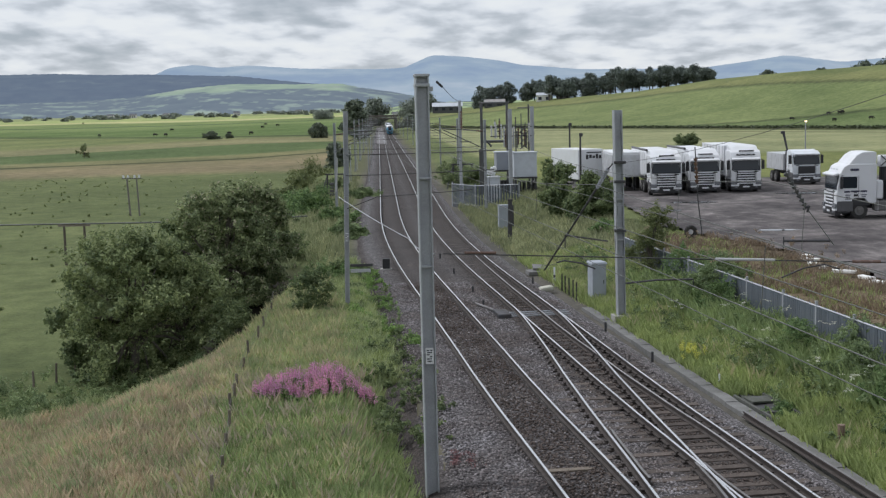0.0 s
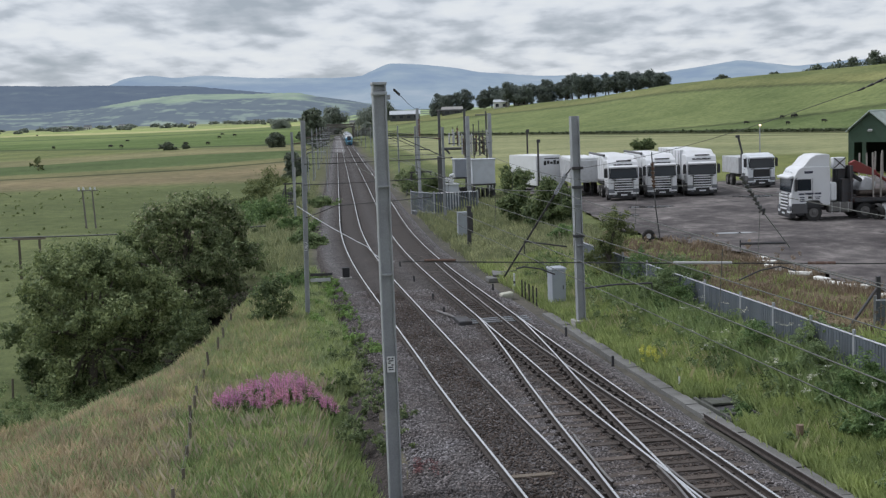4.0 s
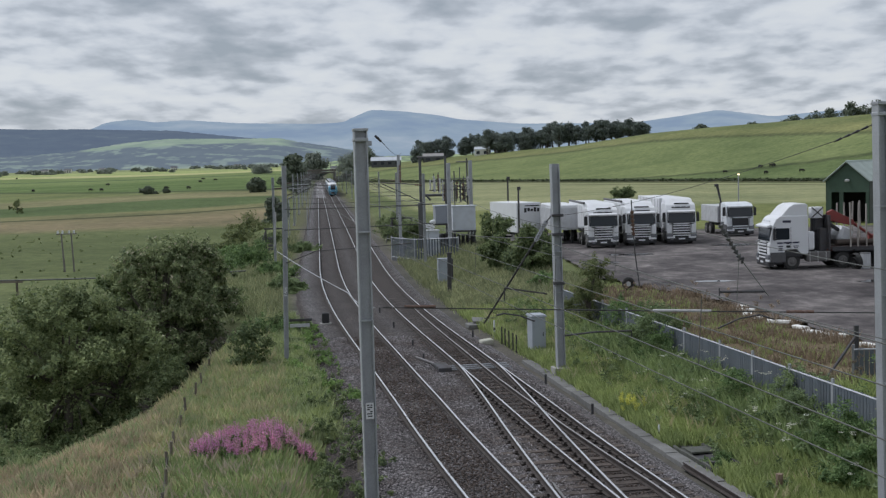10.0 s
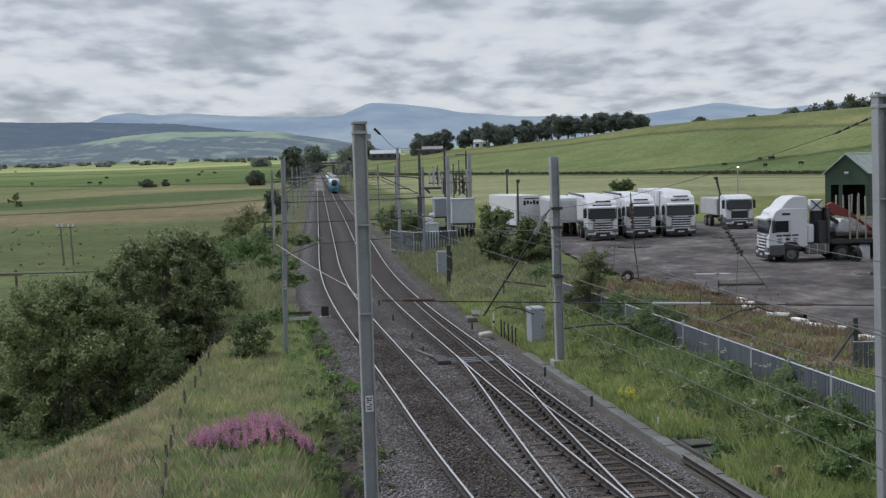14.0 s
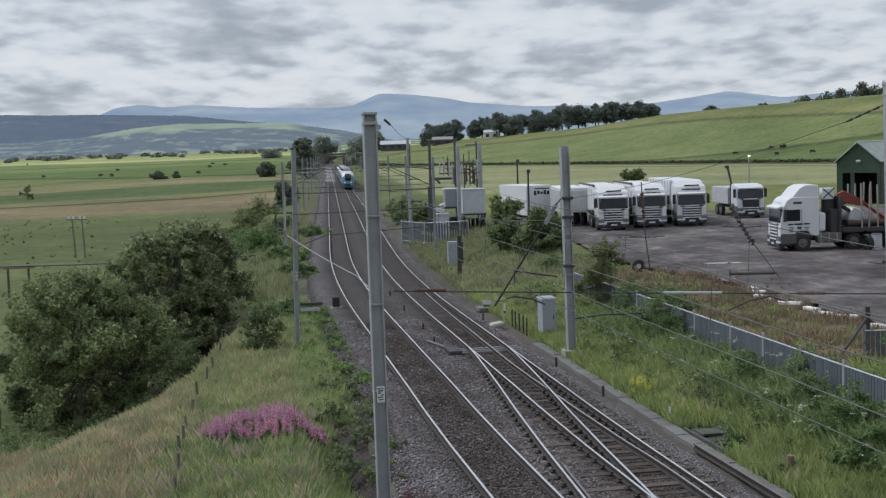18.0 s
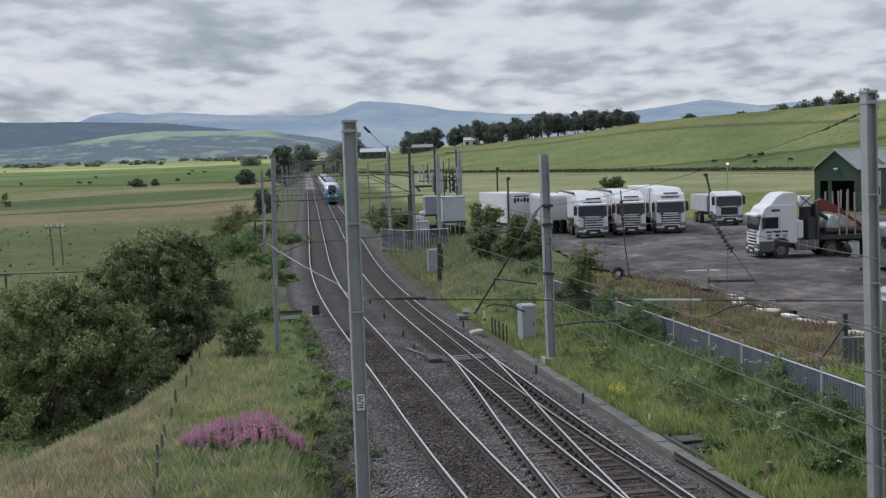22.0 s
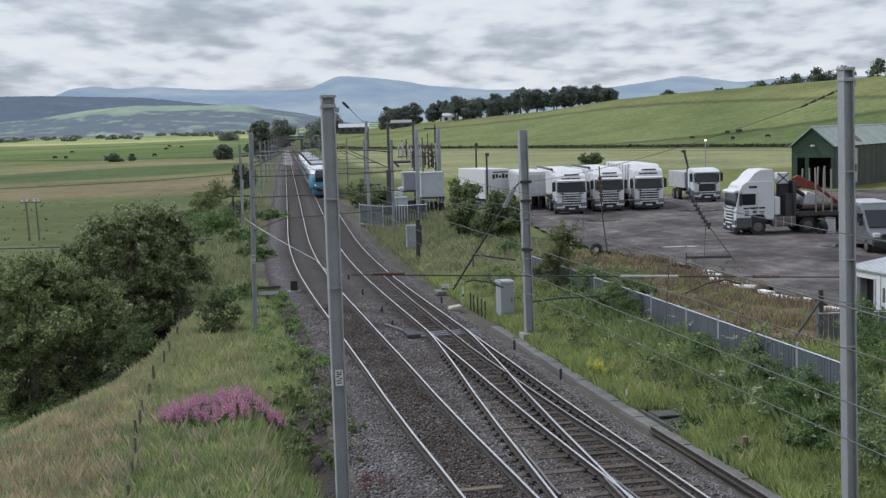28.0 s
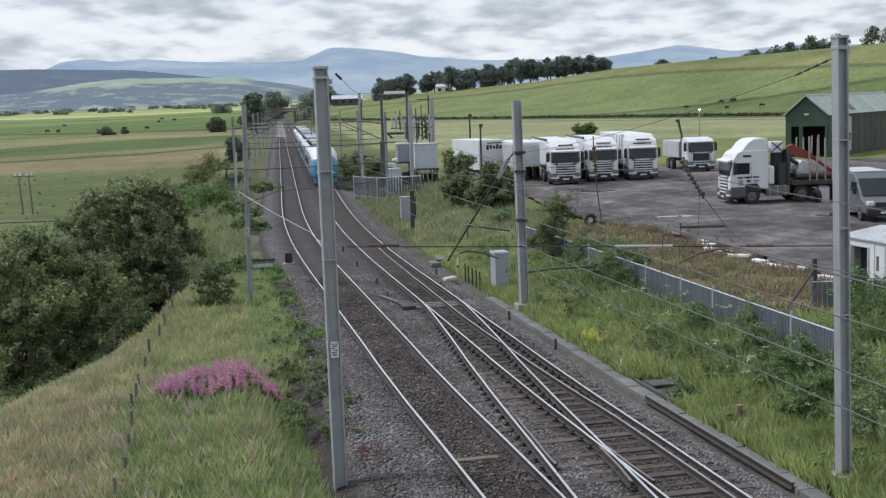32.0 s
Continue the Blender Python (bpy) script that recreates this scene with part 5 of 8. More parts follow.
for x, y, sx, sy in ((20.3, 94.0, 1.6, 1.1), (11.2, 86.5, 2.0, 0.9), (23.0, 64.2, 2.4, 0.8), (24.6, 97.5, 1.6, 1.4), (13.2, 66.0, 1.2, 0.5), (27.5, 62.0, 1.4, 0.5), (8.6, 80.0, 1.0, 0.8)):
    n = 22
    V = [(x, y, 0.664)] + [(x + sx * (0.75 + 0.4 * rng.random()) * math.cos(k / n * math.tau), y + sy * (0.7 + 0.5 * rng.random()) * math.sin(k / n * math.tau), 0.664) for k in range(n)]
    F = [(0, 1 + k, 1 + (k + 1) % n) for k in range(n)]
    tagged(new("puddle", mesh_of("puddle", V, F, PUDDLE)), "shallow rain puddle on the asphalt", "puddle", "puddles")

# white-painted kerb stones at the yard's edge
KERB = paint("whitewashed_stone", (0.78, 0.77, 0.74), 0.8, 0, 3, 0.1, 0.25, (0.3, 0.27, 0.22), 0.2)
for k, (x, y, l) in enumerate(((12.19, 54.24, 0.6), (12.05, 52.96, 0.9), (11.92, 51.5, 0.8), (12.15, 50.3, 1.0), (12.5, 49.0, 1.2), (12.92, 47.14, 0.9), (13.1, 45.75, 1.1), (13.6, 44.95, 1.2), (14.05, 42.35, 0.8))):
    b = bm_box((0, 0, 0.06), (l * 0.85, 0.30, 0.14), bevel=0.03)
    for v in b.verts:
        v.co += Vector((noise.noise(v.co * 3 + Vector((k, 0, 0))), noise.noise(v.co * 3 + Vector((0, k, 0))), 0)) * 0.07
    ob = part("kerb_stone", b, KERB)
    ob.matrix_basis = pose(x, y, 0.60, 0, 0, -48 + 25 * math.sin(k * 2.1))
    tagged(ob, "whitewashed kerb stone along the yard edge", "kerb stone", "kerb stones")

# ---- fences ----
PALISADE = paint("galvanised_palisade", (0.120, 0.140, 0.165), 0.6, 0.3, 2, 0.15, 0.3, (0.2, 0.19, 0.18), 0.05, by_object=0.12)


def palisade(points, height, label, pitch=0.155):
    """A palisade fence along the points: posts, two rails and splayed-top pales."""
    f = root("palisade_fence", Matrix(), label, "fence", "fences")
    pale = bmesh.new()
    prism(pale, [(-0.012, 0.0), (-0.012, height - 0.10), (0.0, height), (0.012, height - 0.10), (0.012, 0.0)], -0.064, 0.064)
    pm = bpy.data.meshes.new("pale")
    pale.to_mesh(pm)
    pale.free()
    pm.materials.append(PALISADE)
    for a, b in zip(points[:-1], points[1:]):
        a, b = Vector(a), Vector(b)
        d = b - a
        turn = math.degrees(math.atan2(d.y, d.x))
        n = max(1, round(d.length / pitch))
        for k in range(n):
            p = a.lerp(b, (k + 0.5) / n)
            ob = new("pale", pm)
            ob.parent = f
            ob.matrix_basis = pose(p.x, p.y, p.z + 0.03 * math.sin(k * 1.7), 0, 0, turn)
        for z in (0.35, height - 0.03):
            bm_ = bmesh.new()
            rod(bm_, a + Vector((0, 0, z)), b + Vector((0, 0, z)), 0.03, n=4)
            part("fence_rail", bm_, GALV, f)
        m = max(1, round(d.length / 2.75))
        for k in range(m + 1):
            p = a.lerp(b, k / m)
            part("fence_post", bm_box((p.x, p.y + 0.06, p.z + height / 2 + 0.05), (0.10, 0.06, height + 0.14), pose(0, 0, 0, 0, 0, turn)), GALV, f)
    return f


def right_of(y, s):
    x = float(line_x(y, s))
    return (x, y, float(land(x, y)) - 0.30)


palisade([right_of(56, 9.75), right_of(47, 9.8), right_of(38, 9.8), right_of(28.5, 9.8)], 1.50, "grey steel palisade fence beside the railway")
palisade([(11.75, 36.8, -0.1), (13.6, 36.2, 0.0), (17.5, 34.6, 0.1)], 1.55, "grey palisade fence at the yard corner")
cp = root("gate_post", pose(11.85, 36.9, -0.15), "tall dark gate post with a slanting strut", "post", "fences")
part("post", bm_box((0, 0, 1.15), (0.13, 0.13, 2.35), bevel=0.01), STEEL_DARK, cp)
part("strut", bm_rod((-0.05, -0.05, 1.95), (-1.62, -1.05, 0.30), 0.045), STEEL_DARK, cp)

# ---- white cabin and green shed ----
CABIN = paint("white_cladding", (0.66, 0.69, 0.70), 0.6, 0, 2, 0.06, 0.25, (0.35, 0.36, 0.33), 0.1, by_object=0.05)
CABIN_ROOF = paint("pale_sheet_roof", (0.58, 0.61, 0.63), 0.6, 0.1, 2, 0.08, 0.2, by_object=0.06)
cb = root("cabin", pose(14.35, 41.2, 0.12, 0, 0, -76), "low white clad cabin with a dark doorway and corrugated roof", "cabin", "buildings")
CL, CD, CH = 4.5, 3.0, 2.2
for x0, x1, z0, z1 in ((0.0, 0.42, 0, CH), (1.40, CL, 0, CH), (0.42, 1.40, 1.92, CH)):
    part("wall", bm_box(((x0 + x1) / 2, 0, (z0 + z1) / 2), (x1 - x0, 0.12, z1 - z0)), CABIN, cb)
part("wall", bm_box((CL / 2, CD, CH / 2), (CL, 0.12, CH)), CABIN, cb)
for x0 in (0.06, CL - 0.06):
    b = bmesh.new()
    prism(b, [(0.062, 0), (0.062, CH), (CD / 2, CH + 0.22), (CD - 0.062, CH), (CD - 0.062, 0)], x0 - 0.06, x0 + 0.06)
    part("gable_wall", b, CABIN, cb)
# black panel set back in the opening, in place of the shade indoors
part("door", bm_box((0.91, 0.35, 0.95), (0.96, 0.06, 1.9)), BLACK_TRIM, cb, "black panel standing in for the shade inside the open doorway")
for x0 in (0.38, 1.44):
    part("door_post", bm_box((x0, -0.07, 0.98), (0.07, 0.05, 1.96)), GREY_BODY, cb)
for k in range(5):
    part("wall_batten", bm_box((1.75 + k * 0.6, -0.072, CH / 2), (0.05, 0.03, CH)), CABIN, cb)
part("wall_stain", bm_box((1.95, -0.064, 1.45), (0.14, 0.012, 0.5)), GREY_TRIM, cb)
part("floor", bm_box((CL / 2, CD / 2, 0.03), (CL - 0.2, CD - 0.2, 0.06)), BLACK_TRIM, cb)
for sy in (-1, 1):
    tilt = math.degrees(math.atan2(0.22, CD / 2))
    rf = part("roof", bm_box((CL / 2, CD / 2 + sy * 0.80, CH + 0.13), (CL + 0.3, 1.70, 0.05), pose(0, 0, 0, -sy * tilt)), CABIN_ROOF, cb)
    for k in range(24):
        x0 = -0.10 + k * (CL + 0.2) / 23
        part("corrugation", bm_rod((x0, CD / 2, CH + 0.275), (x0, CD / 2 + sy * 1.65, CH + 0.035), 0.028, n=6), CABIN_ROOF, rf)

SHED = paint("dark_green_shed_sheet", (0.042, 0.078, 0.052), 0.6, 0.1, 1.5, 0.2, 0.3, (0.05, 0.05, 0.04), by_object=0.15)
SHED_SIDE = paint("grey_green_side_sheet", (0.055, 0.065, 0.062), 0.6, 0.1, 1.5, 0.2, 0.3, by_object=0.15)
SHED_ROOF = paint("pale_green_sheet_roof", (0.36, 0.42, 0.39), 0.6, 0.2, 1.5, 0.1, 0.3, (0.25, 0.25, 0.22), by_object=0.1)
VOID = paint("bay_shade", (0.012, 0.013, 0.012), 0.95)
SW, SL, SE, SR = 4.5, 22.0, 4.35, 6.20
sh = root("shed", pose(39.7, 119.5, 0.62, 0, 0, -40), "dark green steel shed with a pale sheet roof and open bays", "shed", "buildings")
# local: gable runs along -x from the corner, long side along +y
G = [(-SW, 0), (-SW, SE), (-SW / 2, SR), (0, SE), (0, 0)]


def wall_piece(name, pts, y, t, m, parent, label=""):
    b = bmesh.new()
    lo, hi = [b.verts.new((x, y, z)) for x, z in pts], [b.verts.new((x, y + t, z)) for x, z in pts]
    b.faces.new(lo)
    b.faces.new(hi[::-1])
    n = len(pts)
    for i in range(n):
        b.faces.new((lo[i], hi[i], hi[(i + 1) % n], lo[(i + 1) % n]))
    bmesh.ops.recalc_face_normals(b, faces=b.faces)
    return part(name, b, m, parent, label)


wall_piece("gable_wall", [(-SW, 3.2), (-SW, SE), (-SW / 2, SR), (0, SE), (0, 3.2)], 0, 0.1, SHED, sh)
for x0, x1 in ((-SW, -SW + 0.55), (-3.1, -2.7), (-0.35, 0.0)):
    wall_piece("gable_wall", [(x0, 0), (x0, 3.2), (x1, 3.2), (x1, 0)], 0, 0.1, SHED, sh)
# added near-black sheet gives the bays their inside shade
wall_piece("back_panel", [(-SW + 0.2, 0), (-SW + 0.2, 3.2), (-0.2, 3.2), (-0.2, 0)], 4.0, 0.06, VOID, sh, "near-black panel standing in for the shade inside the open bays")
for k in range(13):
    part("cladding_panel", bm_box((0.0, 0.9 + k * 1.68, SE / 2 + 0.02), (0.09, 1.62, SE)), SHED_SIDE, sh)
for y0 in (4.4, 5.6):
    dp = part("door", bm_box((0.07, y0, 2.2), (0.06, 0.95, 3.6), bevel=0.01), GREY_BODY, sh, "tall grey sliding door")
    part("door_window", bm_box((0.11, y0, 1.9), (0.03, 0.35, 0.8)), GLASS_DARK, dp)
part("far_wall", bm_box((-SW, SL / 2, SE / 2), (0.1, SL, SE)), SHED, sh)
for sx, xa in ((1, 0.0), (-1, -SW)):
    pitch = math.degrees(math.atan2(SR - SE, SW / 2))
    L = math.hypot(SW / 2, SR - SE) + 0.35
    for k in range(22):
        part("roof_sheet", bm_box((xa - sx * (SW / 4 - 0.12), 0.3 + k * 1.02, (SE + SR) / 2 + 0.07 + 0.01 * (k % 2)), (L, 1.06, 0.05), pose(0, 0, 0, 0, sx * pitch)), SHED_ROOF, sh)
part("rusty_roof_sheet", bm_box((-SW / 4 + 0.2, 7.3, (SE + SR) / 2 + 0.10), (2.0, 1.3, 0.05), pose(0, 0, 0, 0, math.degrees(math.atan2(SR - SE, SW / 2)))), paint("rusty_sheet", (0.22, 0.13, 0.10), 0.8), sh)
for sx, xa in ((1, 0.0), (-1, -SW)):
    part("verge_trim", bm_rod((xa + sx * 0.2, -0.32, SE - 0.05), (-SW / 2, -0.32, SR + 0.14), 0.07, n=6), SHED_ROOF, sh, "pale verge trim")
part("ridge_cap", bm_rod((-SW / 2, -0.3, SR + 0.12), (-SW / 2, SL + 0.4, SR + 0.12), 0.13), SHED_ROOF, sh)
part("outdoor_lamp", bm_box((-2.2, -0.2, 4.4), (0.42, 0.28, 0.16), pose(0, 0, 0, 20)), GREY_BODY, sh)

lp = root("lamp_post", pose(26.0, 117.0, 0.6), "slim yard lamp post with a small lit lamp", "lamp post")
part("pole", bm_rod((0, 0, 0), (0, 0, 5.3), 0.07, 0.05), GALV, lp)
GLOW, _t, _b = nodes_of("lit_lamp", 0.4)
_b.inputs["Base Color"].default_value = (0.9, 0.8, 0.6, 1)
_b.inputs["Emission Color"].default_value = (1.0, 0.75, 0.45, 1)
_b.inputs["Emission Strength"].default_value = 2.5
part("lamp_head", bm_box((0, -0.1, 5.38), (0.20, 0.24, 0.12), bevel=0.03), GLOW, lp)
for x, y, z1 in ((3.1, 117.0, 6.2), (3.7, 104.5, 5.4)):
    ps = root("post", pose(x, y, 0.6), "dark upright post behind the trailer", "post", "yard posts")
    part("pole", bm_rod((0, 0, 0), (0, 0, z1 - 0.6), 0.10, 0.08), STEEL_DARK, ps)
    part("head", bm_box((0.05, 0, z1 - 0.6), (0.32, 0.16, 0.3), bevel=0.03), STEEL_DARK, ps)

# ---- the substation beside the line ----
SUB = paint("transformer_grey_paint", (0.30, 0.32, 0.36), 0.5, 0.1, 1.5, 0.06, 0.2, (0.22, 0.21, 0.2))
SUB_LIGHT = paint("pale_grey_cabinet_paint", (0.54, 0.57, 0.62), 0.5, 0.0, 1.5, 0.05, 0.2)
for x, y, s, words in ((-3.0, 101.5, (1.50, 1.5, 1.5), "mid grey transformer box on a steel stand"), (-1.25, 99.2, (1.95, 1.6, 2.0), "pale grey switchgear box on a steel stand")):
    tr = root("transformer", pose(x, y, 0.0, 0, 0, 10), words, "transformer", "substation")
    part("tank", bm_box((0, 0, 4.1 - s[2] / 2), s, bevel=0.03), SUB if x < -2 else SUB_LIGHT, tr)
    part("lid", bm_box((0, 0, 4.14), (s[0] + 0.14, s[1] + 0.14, 0.10), bevel=0.02), SUB_LIGHT, tr)
    for sx in (-1, 1):
        for sy in (-1, 1):
            part("leg", bm_box((sx * (s[0] / 2 - 0.1), sy * (s[1] / 2 - 0.1), 0.85), (0.12, 0.12, 2.4)), STEEL_DARK, tr)
    part("frame", bm_box((0, 0, 4.03 - s[2]), (s[0] + 0.1, s[1] + 0.1, 0.12)), STEEL_DARK, tr)
    part("cross_brace", bm_rod((-s[0] / 2, -s[1] / 2, 0.0), (s[0] / 2, -s[1] / 2, 1.9), 0.04), STEEL_DARK, tr)
    for k in range(5):
        part("radiator_fin", bm_box((-s[0] / 2 + 0.2 + k * (s[0] - 0.4) / 4, 0.0, 0.95), (0.12, s[1] * 0.8, 1.5), bevel=0.02), STEEL_DARK, tr)

# tall poles, busbars and insulators
frm = root("busbar_frame", Matrix(), "steel frame of poles carrying busbars and insulators", "substation frame", "substation")
for x, y, h, r, m in ((-6.55, 98.5, 8.7, 0.15, GALV), (-5.1, 106, 8.5, 0.15, STEEL_MID), (-2.8, 106, 8.6, 0.13, STEEL_MID), (-2.35, 98.0, 7.9, 0.20, GALV), (-0.55, 104, 8.1, 0.20, GALV), (-0.85, 104.3, 8.3, 0.08, STEEL_MID), (-2.0, 104.5, 7.2, 0.06, STEEL_MID)):
    part("pole", bm_box((x, y, h / 2 - 0.3), (r * 1.5, r * 1.5, h + 0.4), pose(0, 0, 0, 0, 0, 10)), m, frm)
for a, b_, r in (((-5.3, 106, 8.4), (-2.6, 106, 8.4), 0.12), ((-5.1, 106, 4.95), (-2.9, 106, 4.95), 0.16), ((-4.6, 105.8, 4.95), (-4.2, 105.8, 4.5), 0.12), ((-3.6, 104, 6.4), (-0.3, 104, 6.4), 0.05),
                 ((-3.9, 104, 5.9), (-0.3, 104, 5.6), 0.05), ((-6.55, 98.4, 5.15), (-5.6, 98.4, 5.15), 0.05), ((-1.8, 104, 7.9), (-0.5, 104, 7.9), 0.06), ((-3.8, 103.8, 6.9), (-3.8, 103.8, 5.4), 0.06),
                 ((-3.4, 103.8, 7.0), (-3.4, 103.8, 5.2), 0.06), ((-2.4, 104, 6.9), (-2.4, 104, 4.4), 0.06), ((-1.5, 104, 7.4), (-1.5, 104, 4.4), 0.06), ((-1.15, 104, 6.6), (-1.15, 104, 4.4), 0.06)):
    part("busbar", bm_rod(a, b_, r * 0.8, n=6), STEEL_MID, frm)
for k, (x, y, z) in enumerate(((-3.8, 103.6, 6.0), (-3.4, 103.6, 6.1), (-2.9, 103.6, 5.2), (-2.2, 103.6, 5.4), (-1.75, 103.6, 5.4), (-1.2, 103.6, 5.3), (-0.7, 103.6, 5.2), (-6.4, 98.2, 7.0))):
    part("insulator", insulator(bmesh.new(), (x, y, z - 0.75), (x, y, z + 0.75), 0.12, 6), INSULATOR if k % 3 else INSULATOR_GREY, frm)
for x, z0, z1 in ((-4.1, 5.5, 6.4), (-3.7, 5.3, 6.5), (-3.25, 5.2, 6.5), (-3.0, 4.5, 6.3), (-2.55, 4.4, 6.1), (-2.15, 4.4, 6.3), (-1.85, 4.4, 5.9), (-1.45, 4.4, 6.2), (-1.05, 4.4, 5.8), (-0.8, 4.9, 6.6)):
    part("insulator", insulator(bmesh.new(), (x, 103.2, z0), (x, 103.2, z1), 0.11, 7), INSULATOR_GREY if z1 > 6.2 else STEEL_MID, frm)
for z in (5.45, 6.25):
    part("busbar", bm_box((-2.4, 103.3, z), (3.6, 0.08, 0.09)), STEEL_DARK, frm)
for k in range(4):
    part("lattice_bar", bm_rod((-1.6, 103.1, 4.3 + 0.5 * k), (-0.9, 103.1, 4.8 + 0.5 * k), 0.03), STEEL_DARK, frm)
    part("lattice_bar", bm_rod((-0.9, 103.1, 4.3 + 0.5 * k), (-1.6, 103.1, 4.8 + 0.5 * k), 0.03), STEEL_DARK, frm)
part("column_casing", bm_box((-5.1, 105.8, 2.0), (0.50, 0.5, 4.6), bevel=0.05), STEEL_MID, frm)
rc = root("relay_cabinet", pose(-3.8, 96.3, -0.2, 0, 0, 8), "pale grey relay cabinet with a white hooded vent", "cabinet", "substation")
part("body", bm_box((0, 0, 1.2), (1.15, 0.8, 2.45), bevel=0.03), SUB_LIGHT, rc)
part("roof", bm_box((0, 0, 2.47), (1.3, 0.95, 0.12), bevel=0.03), WHITE_PAINT, rc)
b = bm_box((-0.15, 0, 2.8), (0.75, 0.6, 0.4), pose(0, 0, 0, 0, 20), 0.1)
box(b, (0.1, 0, 3.15), (0.45, 0.5, 0.35), pose(0, 0, 0, 0, -15), 0.1)
part("vent_hood", b, WHITE_PAINT, rc, "white hood")
part("notice", bm_box((0.2, -0.42, 0.95), (0.34, 0.02, 0.30)), WHITE_PAINT, rc, "white notice plate")
palisade([(-7.4, 99.5, -0.4), (-5.2, 95.2, -0.35), (-1.6, 93.8, -0.2)], 2.0, "grey palisade fence round the substation", 0.24)
LOCATION = paint("mid_grey_cabinet_paint", (0.34, 0.37, 0.41), 0.5, 0.0, 1.5, 0.05, 0.25)
sc = root("small_cabinet", pose(-2.35, 76.6, -0.3, 0, 0, 10), "narrow pale grey trackside cabinet", "cabinet", "cabinets")
part("body", bm_box((0, 0, 0.9), (0.7, 0.5, 1.8), bevel=0.03), LOCATION, sc)
part("leg", bm_box((0.55, 0, 0.8), (0.22, 0.22, 1.9)), STEEL_DARK, sc)
lc = root("location_cabinet", pose(2.32, 47.9, -0.35, 0, 0, 14), "pale grey steel location cabinet on a plinth", "cabinet", "cabinets")
part("body", bm_box((0, 0, 0.85), (0.58, 0.72, 1.55), bevel=0.02), LOCATION, lc)
part("roof", bm_box((0, 0, 1.66), (0.68, 0.84, 0.09), bevel=0.02, taper=(0.9, 0.9)), LOCATION, lc)
part("door", bm_box((0.0, -0.37, 0.88), (0.50, 0.02, 1.38), bevel=0.005), LOCATION, lc)
part("handle", bm_box((0.17, -0.39, 0.9), (0.03, 0.03, 0.16)), STEEL_DARK, lc)
part("plinth", bm_box((0, 0, 0.05), (0.7, 0.85, 0.16)), CONCRETE, lc)

# ---- beside the rails ----
tr_ = root("cable_trough", Matrix(), "line of grey concrete cable trough lids beside the ballast", "cable trough", kind="structure")
lid = bmesh.new()
box(lid, (0, 0, 0), (0.38, 0.972, 0.20), bevel=0.01)
lm = bpy.data.meshes.new("lid")
lid.to_mesh(lm)
lid.free()
lm.materials.append(TROUGH)
y, k = 12.0, 0
while y < 46.5:
    x = float(line_x(y, 5.60))
    ob = new("trough_lid", lm)
    ob.parent = tr_
    ob.matrix_basis = pose(x, y, -0.345 + 0.012 * math.sin(k * 2.3), 0.6 * math.sin(k * 1.9), 0.8 * math.sin(k * 1.3), line_turn(y) + 0.8 * math.sin(k * 3.7))
    y += 0.985 * math.cos(math.radians(line_turn(y)))
    k += 1
for x, y, turn, s in ((5.62, 31.35, 100, (0.85, 0.42, 0.07)), (6.30, 29.2, 110, (0.80, 0.38, 0.06)), (6.6, 26.0, 80, (0.6, 0.4, 0.08))):
    ob = part("loose_slab", bm_box((0, 0, 0), s, bevel=0.02), TROUGH_OLD)
    ob.matrix_basis = pose(x, y, float(land(x, y)) + 0.02 + s[2] / 2, 2, -3, turn)
    tagged(ob, "loose concrete trough slab tilted in the grass", "slab", "loose slabs")
hp = root("broken_slab_pile", pose(0.30, 56.8, -0.38, 0, 0, 6), "pale broken concrete slab lying over darker rubble", "rubble")
part("slab", bm_box((0, 0, 0.30), (1.35, 0.75, 0.12), pose(0, 0, 0, 9, 5, 0), 0.025), TROUGH, hp)
part("slab", bm_box((0.12, 0.30, 0.34), (0.85, 0.40, 0.14), pose(0, 0, 0, -5, -4, 14), 0.025), TROUGH_OLD, hp)
part("block", bm_box((-0.25, 0, 0.10), (0.45, 0.5, 0.24), pose(0, 0, 0, 0, 0, 20), 0.03), TROUGH_OLD, hp)
part("block", bm_box((0.38, 0.02, 0.09), (0.40, 0.5, 0.22), pose(0, 0, 0, 0, 0, -12), 0.03), TROUGH_OLD, hp)
dpost = root("dark_stump_post", pose(-1.8, 70.2, -0.45, 0, 1.0, 8), "thick dark timber post by the substation fence", "post")
part("post", bm_box((0, 0, 1.35), (0.24, 0.24, 2.7), bevel=0.02), STEEL_DARK, dpost)
part("cap", bm_box((0, 0, 2.74), (0.30, 0.30, 0.09), bevel=0.02), STEEL_DARK, dpost)
pit = root("trough_pit", pose(5.85, 30.2, -0.33, 0, 0, 14), "dark open pit where trough lids are missing", "cable pit")
# dark sheet laid flat stands in for the shade down in the pit
part("floor", bm_box((0, 0, 0.03), (0.75, 2.3, 0.06)), STEEL_DARK, pit)
for sx in (-1, 1):
    part("side_wall", bm_box((sx * 0.41, 0, 0.06), (0.08, 2.4, 0.20), pose(0, 0, 0, 0, sx * 4), 0.015), TROUGH_OLD, pit)
part("tilted_lid", bm_box((0.06, 0.62, 0.13), (0.74, 0.46, 0.06), pose(0, 0, 0, 5, 3, 8), 0.012), TROUGH_OLD, pit)
part("tilted_lid", bm_box((0.02, -0.55, 0.10), (0.70, 0.44, 0.06), pose(0, 0, 0, -6, 2, -7), 0.012), TROUGH_OLD, pit)
bp = root("marker_post", pose(6.83, 26.75, -0.30), "short rusty orange marker post in the grass", "post", "trackside posts")
